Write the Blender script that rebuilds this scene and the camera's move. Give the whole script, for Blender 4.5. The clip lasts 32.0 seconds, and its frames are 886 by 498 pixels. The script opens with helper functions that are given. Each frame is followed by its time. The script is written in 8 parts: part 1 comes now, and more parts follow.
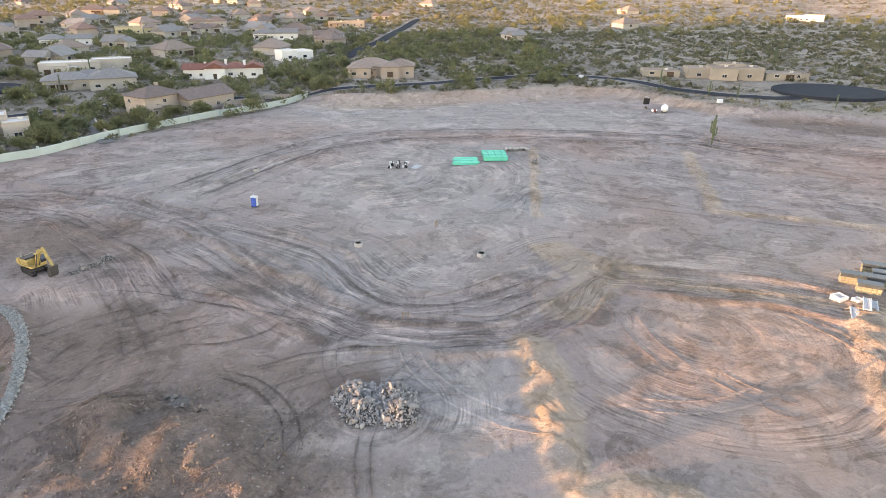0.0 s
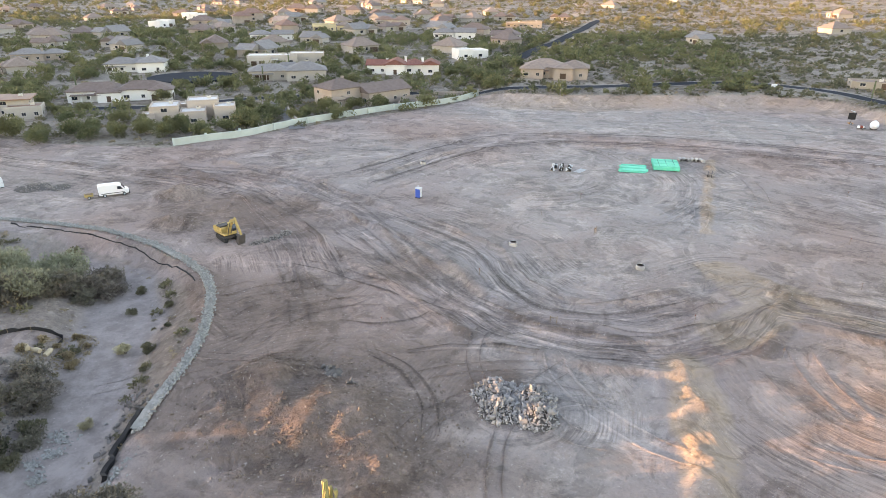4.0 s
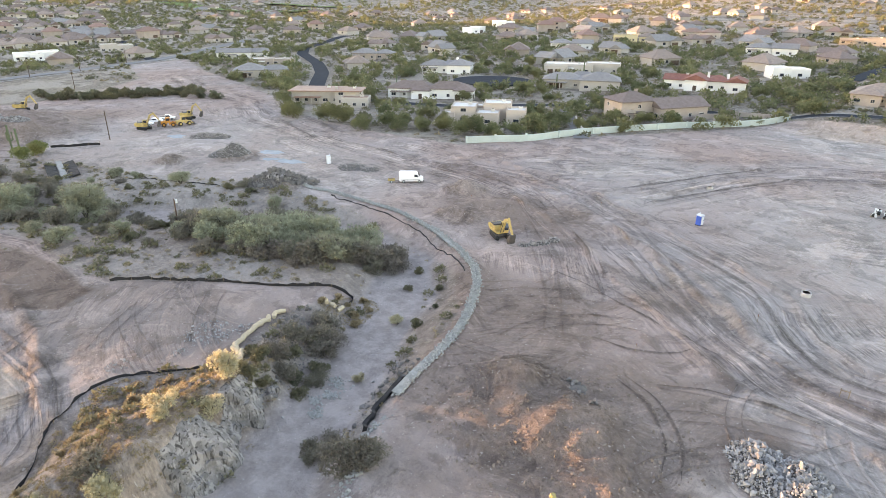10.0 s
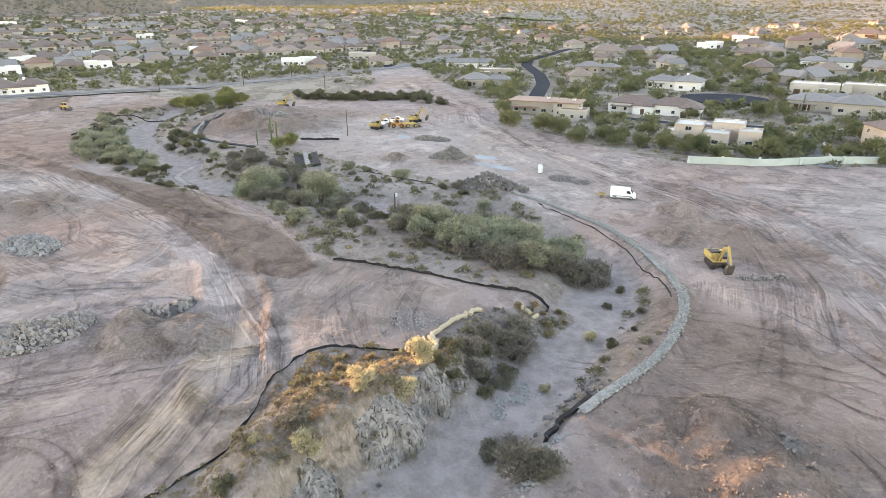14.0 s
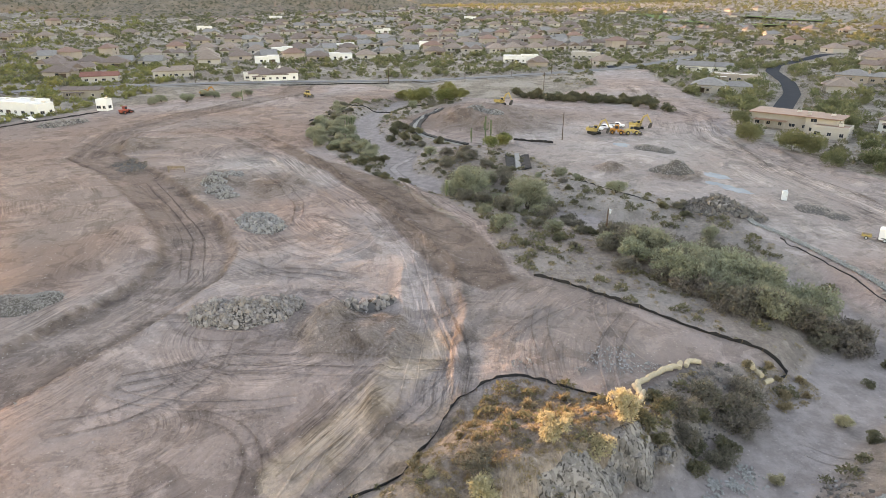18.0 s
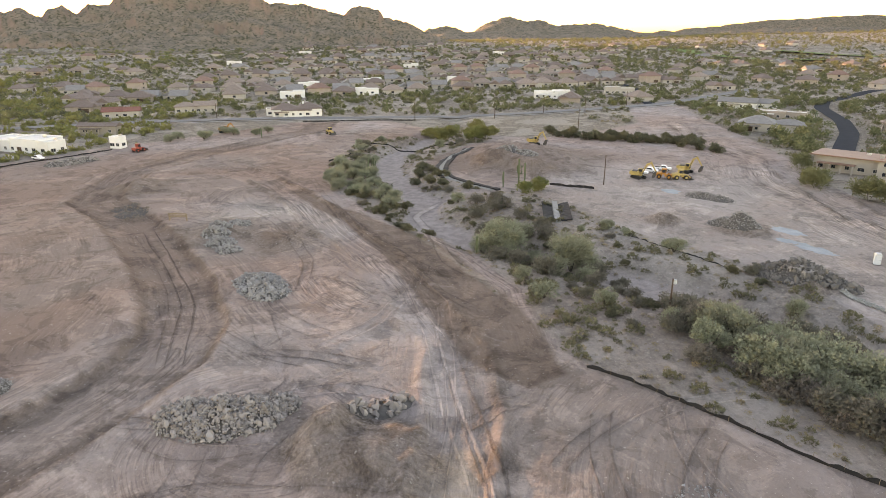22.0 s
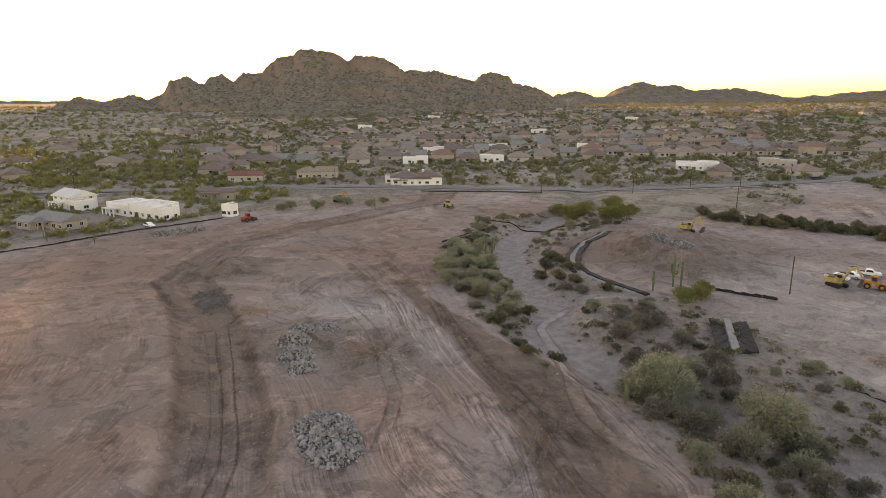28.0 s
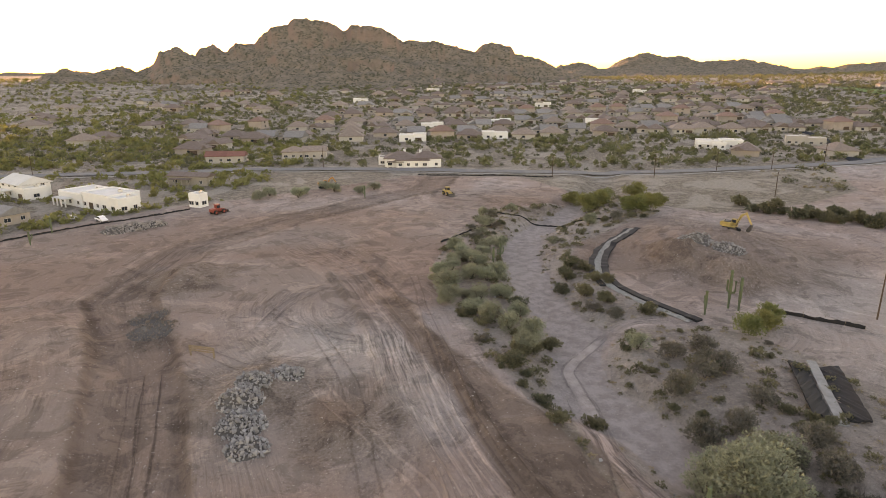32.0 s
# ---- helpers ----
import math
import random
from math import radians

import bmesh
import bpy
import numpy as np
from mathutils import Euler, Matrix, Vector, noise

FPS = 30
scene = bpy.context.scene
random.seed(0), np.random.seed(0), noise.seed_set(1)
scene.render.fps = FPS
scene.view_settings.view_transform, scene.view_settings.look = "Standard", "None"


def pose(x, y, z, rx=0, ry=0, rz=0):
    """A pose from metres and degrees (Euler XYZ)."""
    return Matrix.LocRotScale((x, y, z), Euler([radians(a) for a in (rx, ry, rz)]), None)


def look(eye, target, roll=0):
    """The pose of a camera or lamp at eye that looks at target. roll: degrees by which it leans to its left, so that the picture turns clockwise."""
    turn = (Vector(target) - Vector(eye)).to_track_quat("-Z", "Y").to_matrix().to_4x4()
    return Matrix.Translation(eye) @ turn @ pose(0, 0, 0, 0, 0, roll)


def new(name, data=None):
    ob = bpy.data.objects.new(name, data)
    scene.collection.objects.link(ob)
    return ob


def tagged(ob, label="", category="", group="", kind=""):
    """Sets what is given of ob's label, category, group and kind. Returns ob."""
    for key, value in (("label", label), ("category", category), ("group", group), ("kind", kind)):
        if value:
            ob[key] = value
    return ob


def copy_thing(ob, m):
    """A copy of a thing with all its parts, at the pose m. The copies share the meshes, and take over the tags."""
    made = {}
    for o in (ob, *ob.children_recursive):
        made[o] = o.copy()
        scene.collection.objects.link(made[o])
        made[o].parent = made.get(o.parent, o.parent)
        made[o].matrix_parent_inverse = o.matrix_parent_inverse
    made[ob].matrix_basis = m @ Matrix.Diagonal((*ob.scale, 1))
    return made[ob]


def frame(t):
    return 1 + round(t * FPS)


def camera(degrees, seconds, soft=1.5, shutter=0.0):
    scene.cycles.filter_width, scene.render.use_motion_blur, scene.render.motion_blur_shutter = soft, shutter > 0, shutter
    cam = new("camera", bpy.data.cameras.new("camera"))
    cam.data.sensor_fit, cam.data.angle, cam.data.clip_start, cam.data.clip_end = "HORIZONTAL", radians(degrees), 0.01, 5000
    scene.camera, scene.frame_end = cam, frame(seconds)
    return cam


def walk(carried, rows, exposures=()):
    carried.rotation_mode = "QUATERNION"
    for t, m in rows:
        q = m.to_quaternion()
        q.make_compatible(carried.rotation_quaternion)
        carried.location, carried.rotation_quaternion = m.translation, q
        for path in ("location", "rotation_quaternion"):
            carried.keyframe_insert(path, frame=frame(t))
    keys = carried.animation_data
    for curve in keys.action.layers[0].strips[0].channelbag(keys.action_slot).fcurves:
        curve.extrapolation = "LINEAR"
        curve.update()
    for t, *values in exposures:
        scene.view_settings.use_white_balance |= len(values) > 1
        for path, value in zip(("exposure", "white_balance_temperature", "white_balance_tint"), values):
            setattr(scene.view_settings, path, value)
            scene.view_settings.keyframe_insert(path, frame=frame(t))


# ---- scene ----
cam = camera(71.10, 32.0, soft=0.5)
PATH = [
    (0.0, pose(-0.00, 0.00, 44.00, 66.59, -0.36, -0.00)),
    (0.5, pose(-0.01, 0.03, 43.95, 66.62, -0.32, 1.64)),
    (1.0, pose(-0.02, 0.07, 43.91, 66.62, -0.27, 3.58)),
    (1.5, pose(-0.02, 0.11, 43.88, 66.62, -0.31, 5.52)),
    (2.0, pose(-0.04, 0.10, 43.86, 66.64, -0.26, 7.51)),
    (2.5, pose(-0.07, 0.04, 43.85, 66.63, -0.25, 9.51)),
    (3.0, pose(-0.09, 0.03, 43.82, 66.61, -0.25, 11.45)),
    (3.5, pose(-0.11, 0.02, 43.80, 66.60, -0.25, 13.38)),
    (5.5, pose(-0.08, 0.01, 43.82, 66.54, -0.06, 21.21)),
    (6.0, pose(-0.15, -0.04, 43.93, 66.50, -0.05, 23.12)),
    (6.5, pose(-0.23, -0.10, 44.04, 66.43, -0.00, 25.05)),
    (7.0, pose(-0.32, -0.19, 44.15, 66.38, -0.03, 27.16)),
    (7.5, pose(-0.42, -0.27, 44.24, 66.31, -0.12, 29.27)),
    (8.0, pose(-0.51, -0.34, 44.32, 66.25, -0.23, 31.40)),
    (8.5, pose(-0.58, -0.40, 44.38, 66.19, -0.24, 33.73)),
    (9.0, pose(-0.65, -0.40, 44.40, 66.25, -0.24, 36.20)),
    (9.5, pose(-0.73, -0.36, 44.40, 66.59, -0.24, 38.65)),
    (10.0, pose(-0.88, -0.30, 44.35, 67.24, -0.17, 41.08)),
    (10.5, pose(-1.05, -0.27, 44.27, 68.11, -0.15, 43.52)),
    (11.0, pose(-1.18, -0.29, 44.17, 68.15, -0.16, 45.94)),
    (11.5, pose(-1.30, -0.32, 44.06, 68.17, -0.18, 48.35)),
    (12.0, pose(-1.36, -0.37, 43.94, 68.19, -0.14, 50.80)),
    (12.5, pose(-1.35, -0.46, 43.83, 68.22, -0.06, 53.22)),
    (13.0, pose(-1.31, -0.56, 43.73, 68.29, -0.07, 55.68)),
    (13.5, pose(-1.30, -0.64, 43.66, 68.33, 0.02, 58.14)),
    (14.0, pose(-1.35, -0.71, 43.62, 68.36, 0.13, 60.59)),
    (14.5, pose(-1.47, -0.75, 43.59, 68.35, 0.13, 62.97)),
    (16.5, pose(-3.02, -0.40, 43.63, 68.25, 0.11, 72.68)),
    (17.0, pose(-5.04, 0.01, 43.67, 68.21, 0.05, 75.01)),
    (17.5, pose(-7.32, 0.43, 43.69, 68.21, 0.04, 77.45)),
    (18.0, pose(-9.73, 0.82, 43.69, 68.18, 0.03, 79.91)),
    (18.5, pose(-12.18, 1.15, 43.66, 68.19, 0.10, 82.10)),
    (19.0, pose(-14.61, 1.48, 43.60, 68.17, 0.28, 82.60)),
    (19.5, pose(-17.06, 1.80, 43.54, 68.16, 0.28, 82.55)),
    (20.0, pose(-19.56, 2.10, 43.46, 68.19, 0.26, 82.49)),
    (20.5, pose(-22.15, 2.40, 43.38, 69.03, 0.18, 82.46)),
    (21.0, pose(-24.79, 2.74, 43.29, 70.41, 0.16, 82.41)),
    (21.5, pose(-27.44, 3.12, 43.20, 71.11, 0.14, 82.36)),
    (22.0, pose(-30.08, 3.52, 43.13, 71.08, 0.13, 82.35)),
    (22.5, pose(-32.68, 3.91, 43.07, 71.06, 0.08, 82.33)),
    (23.0, pose(-35.27, 4.28, 43.05, 71.05, 0.10, 82.32)),
    (23.5, pose(-37.87, 4.63, 43.08, 71.05, 0.14, 82.31)),
    (24.0, pose(-40.49, 4.96, 43.14, 71.08, 0.20, 82.30)),
    (24.5, pose(-43.13, 5.29, 43.24, 71.05, 0.21, 82.28)),
    (26.5, pose(-55.03, 5.65, 44.10, 71.65, 0.12, 86.90)),
    (27.0, pose(-58.15, 5.53, 44.14, 73.69, 0.11, 89.74)),
    (27.5, pose(-61.28, 5.34, 44.16, 75.79, 0.04, 92.53)),
    (28.0, pose(-64.42, 5.05, 44.16, 76.60, 0.09, 93.72)),
    (28.5, pose(-67.61, 4.73, 44.16, 76.61, 0.10, 93.74)),
    (29.0, pose(-70.93, 4.43, 44.17, 76.54, 0.08, 93.71)),
    (29.5, pose(-74.45, 4.17, 44.19, 76.54, 0.09, 93.70)),
    (30.0, pose(-78.25, 3.94, 44.23, 76.56, 0.06, 93.70)),
    (30.5, pose(-82.34, 3.73, 44.29, 76.41, 0.06, 93.71)),
    (31.0, pose(-86.67, 3.54, 44.34, 75.83, 0.08, 93.68)),
    (31.5, pose(-91.16, 3.38, 44.40, 75.01, 0.05, 93.66)),
    (32.0, pose(-95.73, 3.20, 44.46, 74.15, 0.12, 93.69)),
]
EXPOSURES = [(0.0, 3.44, 8900, 32), (8.0, 3.66, 8850, 31), (14.5, 3.8, 9300, 31), (16.5, 3.66, 10100, 32), (19.0, 3.5, 10000, 32), (23.0, 3.25, 10900, 36), (27.0, 2.72, 11300, 39), (28.0, 2.72, 11400, 39), (32.0, 3.02, 11800, 40)]
walk(cam, PATH, EXPOSURES)

# ---- evening light: a low sun behind the western ridge, and the sky ----
SUN_AZ, SUN_EL = 247.5, 3.45  # degrees clockwise from +y, and above the horizon
world = bpy.data.worlds.new("evening_sky")
scene.world = world
world.use_nodes = True
wn = world.node_tree
sky = wn.nodes.new("ShaderNodeTexSky")
sky.sky_type = "NISHITA"
sky.sun_disc = False
sky.sun_elevation, sky.sun_rotation = radians(SUN_EL), radians(SUN_AZ)
sky.altitude, sky.air_density, sky.dust_density, sky.ozone_density = 800, 0.95, 0.4, 1.5
wn.nodes["Background"].inputs["Strength"].default_value = 0.15
wn.links.new(sky.outputs[0], wn.nodes["Background"].inputs["Color"])
toward_sun = Vector((math.sin(radians(SUN_AZ)) * math.cos(radians(SUN_EL)), math.cos(radians(SUN_AZ)) * math.cos(radians(SUN_EL)), math.sin(radians(SUN_EL))))
sun_data = bpy.data.lights.new("sun", "SUN")
sun_data.energy, sun_data.angle, sun_data.color = 1.5, radians(0.53), (1.0, 0.72, 0.44)
sun = new("sun", sun_data)
sun.matrix_world = look((0, 0, 300), Vector((0, 0, 300)) - toward_sun)
# ---- the lay of the land ----
HAUL_ROADS = {
    "loop": [(-230, 150), (-166, 128), (-133, 130), (-98, 131), (-71, 127), (-59, 137), (-45, 170), (-15, 188), (20, 190), (71, 184), (124, 168), (190, 140)],
    "middle": [(-70, 125), (-50, 114), (-32, 105), (-20, 97), (-13, 86), (-5, 80), (6, 80), (16, 87), (24, 95)],
    "lower": [(-102, 134), (-73, 118), (-53, 106), (-33, 90), (-20, 80), (-11, 74), (0, 72), (9, 73), (18, 79), (24, 91), (38, 89), (50, 86), (64, 78), (95, 66)],
    "yard": [(-340, 168), (-283, 149), (-240, 147), (-204, 130), (-150, 122), (-100, 120), (-75, 116), (-52, 96), (-40, 80)],
    "south": [(-60, -60), (-94, -36), (-104, -31), (-114, -26), (-124, -25.5), (-143, -31.5), (-167, -43.5), (-188, -55), (-211, -71), (-248, -74), (-283, -58), (-321, -32), (-337, -19), (-372, -14)],
    "bench": [(-70, 8), (-92, 14), (-110, 16), (-137, 10), (-152, 6), (-175, -4), (-203, -13), (-235, -29), (-262, -50)],
    "wash_road": [(-108, 27), (-131, 29), (-146, 25), (-163, 19), (-181, 17), (-203, 26), (-206, 45)],
    "spur": [(-60, -6), (-78, 9), (-90, 12), (-128, 16), (-150, 13)],
    "far": [(-337, -19), (-330, 4), (-311, 10), (-318, -18), (-337, -19)],
}
WASH = [(-14, -190), (-24, -80), (-33, -16), (-38, 5), (-43, 18), (-47.5, 27), (-51.8, 34.5), (-55.6, 44), (-61, 55), (-67, 65), (-75, 74), (-88, 77), (-106, 72),
        (-128, 59), (-145, 45), (-163, 30), (-182, 18), (-203, 21), (-221, 16), (-252, 13), (-277, 17), (-310, 35), (-350, 52), (-400, 60)]
BERM = [(-120, 86), (-110, 88), (-99, 88), (-88, 87.5), (-77, 85), (-68, 81), (-60, 76), (-55.5, 71), (-51.5, 64), (-48.6, 58), (-47, 52), (-46, 46.5), (-45, 42)]
DARK_RAMP = [(-98, 24), (-101, 30), (-120, 29.5), (-136, 26), (-150, 22.5), (-163.5, 17.9), (-182, 5.4), (-196, -5), (-215, -14), (-216, -18), (-196, -10), (-182, -3), (-163, 4), (-150, 8), (-135, 11), (-120, 14), (-105, 18)]
SPOIL = (  # strips of loose trench spoil: line, half-width, height
    (((11.9, 70.5), (12.7, 65), (12.7, 57), (12.3, 48)), 2.6, 0.6), (((62.5, 80), (58, 71), (53, 60), (50, 52)), 3.2, 0.9), (((13, 43.5), (18, 44.5), (23, 43)), 2.2, 0.7),
    (((69, 171), (60, 131), (57, 122), (70, 118.5), (90, 112)), 1.5, 0.5), (((26.2, 173.3), (22, 143), (19.6, 119.7)), 0.9, 0.35), (((30, 89.7), (46, 86.5), (62, 82.4)), 0.8, 0.4))
SWEEPS = (  # where graders turned: zone x, y, half-lengths; centre of the turn
    (36, 64, 30, 17, 36, 74), (-48, 63, 16, 17, -27, 50), (-6, 61, 17, 11, -8, 57), (-67, -15, 24, 16, -70, -24), (2, 150, 34, 30, -16, 148), (15, 222, 80, 26, 25, -260),
    (-86, 30, 17, 14, -64, 64), (-150, -75, 55, 38, -128, -140), (70, 140, 44, 34, 240, 520), (-95, -12, 22, 16, -92, -9), (-125, -6, 18, 14, -150, 30), (-200, -35, 26, 14, -215, -5), (-75, 150, 30, 24, -20, 90))
MOUNDS = [  # x, y, height, half-lengths, turn
    (-27, 49, 1.8, 11, 7, 20), (-36, 55, 1.7, 5, 4, 0), (-19, 44, 1.0, 6, 4, -30), (-90, 110.5, 2.4, 6, 4.5, 25), (-55.5, 18, 1.7, 8, 14, 24), (-60, 33, 1.2, 6, 6, 0),
    (-92, -1.5, 3.0, 4.5, 6.5, 60), (-87.5, 3.5, 2.0, 5, 7, 50), (-84, 7.5, 1.0, 4, 4.5, 0), (-86, -2, 1.2, 4, 4, 0), (-254, 62, 5.0, 34, 26, 10), (-243, 50, 3.2, 9, 9, 0), (-232, 60, 3.0, 11, 8, 30),
    (-168, 76.5, 2.4, 5, 5, 0), (-159, 91.5, 2.2, 7, 5, 20), (-80, 96, 1.6, 6, 3, 0), (-128, 84, 2.6, 9, 6, 10), (-176, -30, 1.6, 11, 6, -20),
    (-225, -64, 2.4, 13, 8, 20), (-166, -14, 1.2, 9, 5, 40), (-58, 128, 1.0, 9, 5, 30), (24, 165.5, 0.9, 3.2, 3.0, 0), (-18, 88, 0.9, 9, 4, -35), (12, 88, 0.9, 8, 5, 20),
]
SITE = [(330, 160), (160, 205), (125, 220), (100, 232), (80, 262), (55, 268), (15, 258), (-20, 248), (-53, 246), (-121, 146), (-150, 141), (-205, 143),
        (-236, 160), (-300, 178), (-352, 190), (-420, 215), (-420, 175), (-345, 150), (-318, 118), (-300, 80), (-330, 40), (-372, 20), (-372, -30), (-335, -62),
        (-300, -104), (-250, -140), (-200, -170), (-100, -190), (330, -190)]
THICKET = [(-31, -12), (-41, 20), (-45, 40), (-52, 62), (-62, 73), (-78, 81), (-100, 84), (-122, 83), (-140, 78), (-160, 66), (-190, 58), (-205, 44), (-222, 30),
           (-245, 24), (-262, 30), (-300, 62), (-330, 52), (-300, 4), (-262, -6), (-228, -9), (-190, 4), (-160, 17), (-134, 25), (-112, 31), (-101, 34),
           (-85, 48), (-70, 58), (-72, 45), (-66, 33), (-73, 22), (-58, 4), (-52, -12)]
KNOLL = [(-54, -3), (-57, 5), (-62, 9.5), (-68, 13.5), (-72, 18.5), (-72, 22), (-66, 29.5), (-60, 32), (-57, 28.5), (-53, 22), (-50.5, 13), (-46, 2)]
PAD = [(-50, -85), (-100, -54), (-117, -47), (-121, -40), (-126, -32.5), (-135, -33), (-152, -38), (-173, -49), (-190, -64), (-205, -84), (-190, -140), (-60, -140)]
NORTH_ROAD = [(-240, 181), (-215, 181), (-190, 186), (-165, 196), (-140, 222), (-118, 240), (-90, 250), (-51, 253), (-34, 259), (4, 274), (40, 290), (60, 291), (80, 282), (96, 259), (114, 247), (132, 243), (140, 245)]


def smooth(a, b, x):
    u = np.clip((x - a) / (b - a), 0, 1)
    return u * u * (3 - 2 * u)


def to_line(x, y, line):
    """Distance to a polyline, signed by the side, and the length along it."""
    best, sign, along, run = np.full(x.shape, 1e9), np.zeros(x.shape), np.zeros(x.shape), 0.0
    for (ax, ay), (bx, by) in zip(line, line[1:]):
        dx, dy = bx - ax, by - ay
        size = math.hypot(dx, dy)
        u = np.clip(((x - ax) * dx + (y - ay) * dy) / size**2, 0, 1)
        d = np.hypot(x - ax - u * dx, y - ay - u * dy)
        near = d < best
        best = np.where(near, d, best)
        sign = np.where(near, np.sign((x - ax) * dy - (y - ay) * dx), sign)
        along = np.where(near, run + u * size, along)
        run += size
    return best, best * sign, along


def inside(x, y, area):
    hit = np.zeros(x.shape, bool)
    for (ax, ay), (bx, by) in zip(area, area[1:] + area[:1]):
        cross = (ay > y) != (by > y)
        if by != ay:
            hit ^= cross & (x < (bx - ax) * (y - ay) / (by - ay) + ax)
    return hit


def ripple(x, y, size, seed=0.0):
    """Smooth value noise from lattice hashes, about -1 to 1."""
    u, v = x / size + seed * 17.3, y / size - seed * 9.1
    iu, iv = np.floor(u), np.floor(v)
    fu, fv = u - iu, v - iv
    fu, fv = fu * fu * (3 - 2 * fu), fv * fv * (3 - 2 * fv)

    def h(a, b):
        s = np.sin(a * 127.1 + b * 311.7 + seed * 74.7) * 43758.5453
        return (s - np.floor(s)) * 2 - 1

    return (h(iu, iv) * (1 - fu) + h(iu + 1, iv) * fu) * (1 - fv) + (h(iu, iv + 1) * (1 - fu) + h(iu + 1, iv + 1) * fu) * fv


def crest_y(x):
    return np.interp(x, [-400, -53, -20, 15, 55, 80, 100, 125, 160, 330], [250, 246, 249, 260, 271, 266, 235, 223, 208, 160])


def height(x, y):
    """The ground's height at arrays of x and y."""
    x, y = np.asarray(x, float), np.asarray(y, float)
    z = 0.25 * ripple(x, y, 23) + 0.12 * ripple(x, y, 7, 1) + 0.06 * ripple(x, y, 2.3, 2) + 0.035 * ripple(x, y, 1.1, 61)
    c = crest_y(x)
    z = z + 3.0 * smooth(-62, -40, x) * smooth(c - 12, c, y)
    z = z + 0.03 * np.clip(y - 240, 0, 1400) * smooth(-700, -250, x)
    west = -(x + 520)
    z = z + 34 * smooth(0, 1100, west) + 5 * ripple(x, y, 190, 3) * smooth(400, 900, np.hypot(x, y)) + 1.2 * ripple(x, y, 60, 4) * smooth(320, 500, np.hypot(x + 80, y - 80))
    z = z + 46 * smooth(700, 1900, np.hypot(x + 200, y - 100)) * smooth(0.15, 0.75, y / (np.abs(x) + np.abs(y) + 1)) * smooth(-2600, -900, x)
    d, s, _ = to_line(x, y, WASH)
    bed = smooth(11, 3.5, d + 1.6 * ripple(x, y, 9, 5))
    z = z - 2.6 * bed * smooth(-420, -330, x)
    d, s, _ = to_line(x, y, BERM)
    z = z + 0.35 * smooth(2.6, 1.0, d)
    for mx, my, h, a, b, turn in MOUNDS:
        ct, st = math.cos(radians(turn)), math.sin(radians(turn))
        u, v = ((x - mx) * ct + (y - my) * st) / a, (-(x - mx) * st + (y - my) * ct) / b
        r = np.sqrt(u * u + v * v) + 0.16 * ripple(x, y, 0.45 * min(a, b), mx)
        z = z + h * smooth(1.15, 0.05, r) * (1 + 0.16 * ripple(x, y, 1.9, my) - 0.22 * np.abs(ripple(u * 3.1, v * 0.4, 0.5, mx)))
    d, _, _ = to_line(x, y, HAUL_ROADS["south"])
    z = z - 1.0 * smooth(6.9, 5.6, d + 0.5 * ripple(x, y, 5, 7)) * smooth(-300, -200, x)
    z = z + 1.0 * smooth(-1.6, 1.2, to_line(x, y, PAD + PAD[:1])[0] * np.where(inside(x, y, PAD), 1, -1) + 0.6 * ripple(x, y, 4, 47))
    for name in ("loop", "middle", "lower", "bench"):
        d, _, _ = to_line(x, y, HAUL_ROADS[name])
        z = z + 0.45 * smooth(1.4, 0.2, np.abs(d - 5.0 - ripple(x, y, 9, 8))) - 0.12 * smooth(5, 3, d)
    for line, w, h in SPOIL:
        d, s, _ = to_line(x, y, line)
        z = z + h * smooth(w, w * 0.35, d + 0.5 * ripple(x, y, 2.1, 9)) * (0.8 + 0.35 * ripple(x, y, 1.9, 10) + 0.25 * ripple(x, y, 0.9, 62))
    knoll_in = to_line(x, y, KNOLL + KNOLL[:1])[0] * np.where(inside(x, y, KNOLL), 1, -1)
    z = z + 2.4 * smooth(-0.6, 2.2, knoll_in + 0.5 * ripple(x, y, 3, 65)) * smooth(-68, -58, x) * smooth(0, 7, y)
    # rough clods beside the mound and the rocky knoll
    rough = smooth(22, 8, np.hypot(x + 27, y - 46)) + smooth(16, 6, np.hypot(x + 57, y - 17)) + smooth(30, 10, np.hypot(x + 128, y - 88)) * 0.6
    z = z + rough * (0.26 * ripple(x, y, 1.7, 11) + 0.28 * np.abs(ripple(x, y, 3.7, 12)) + 0.14 * ripple(x, y, 0.9, 63))
    return z
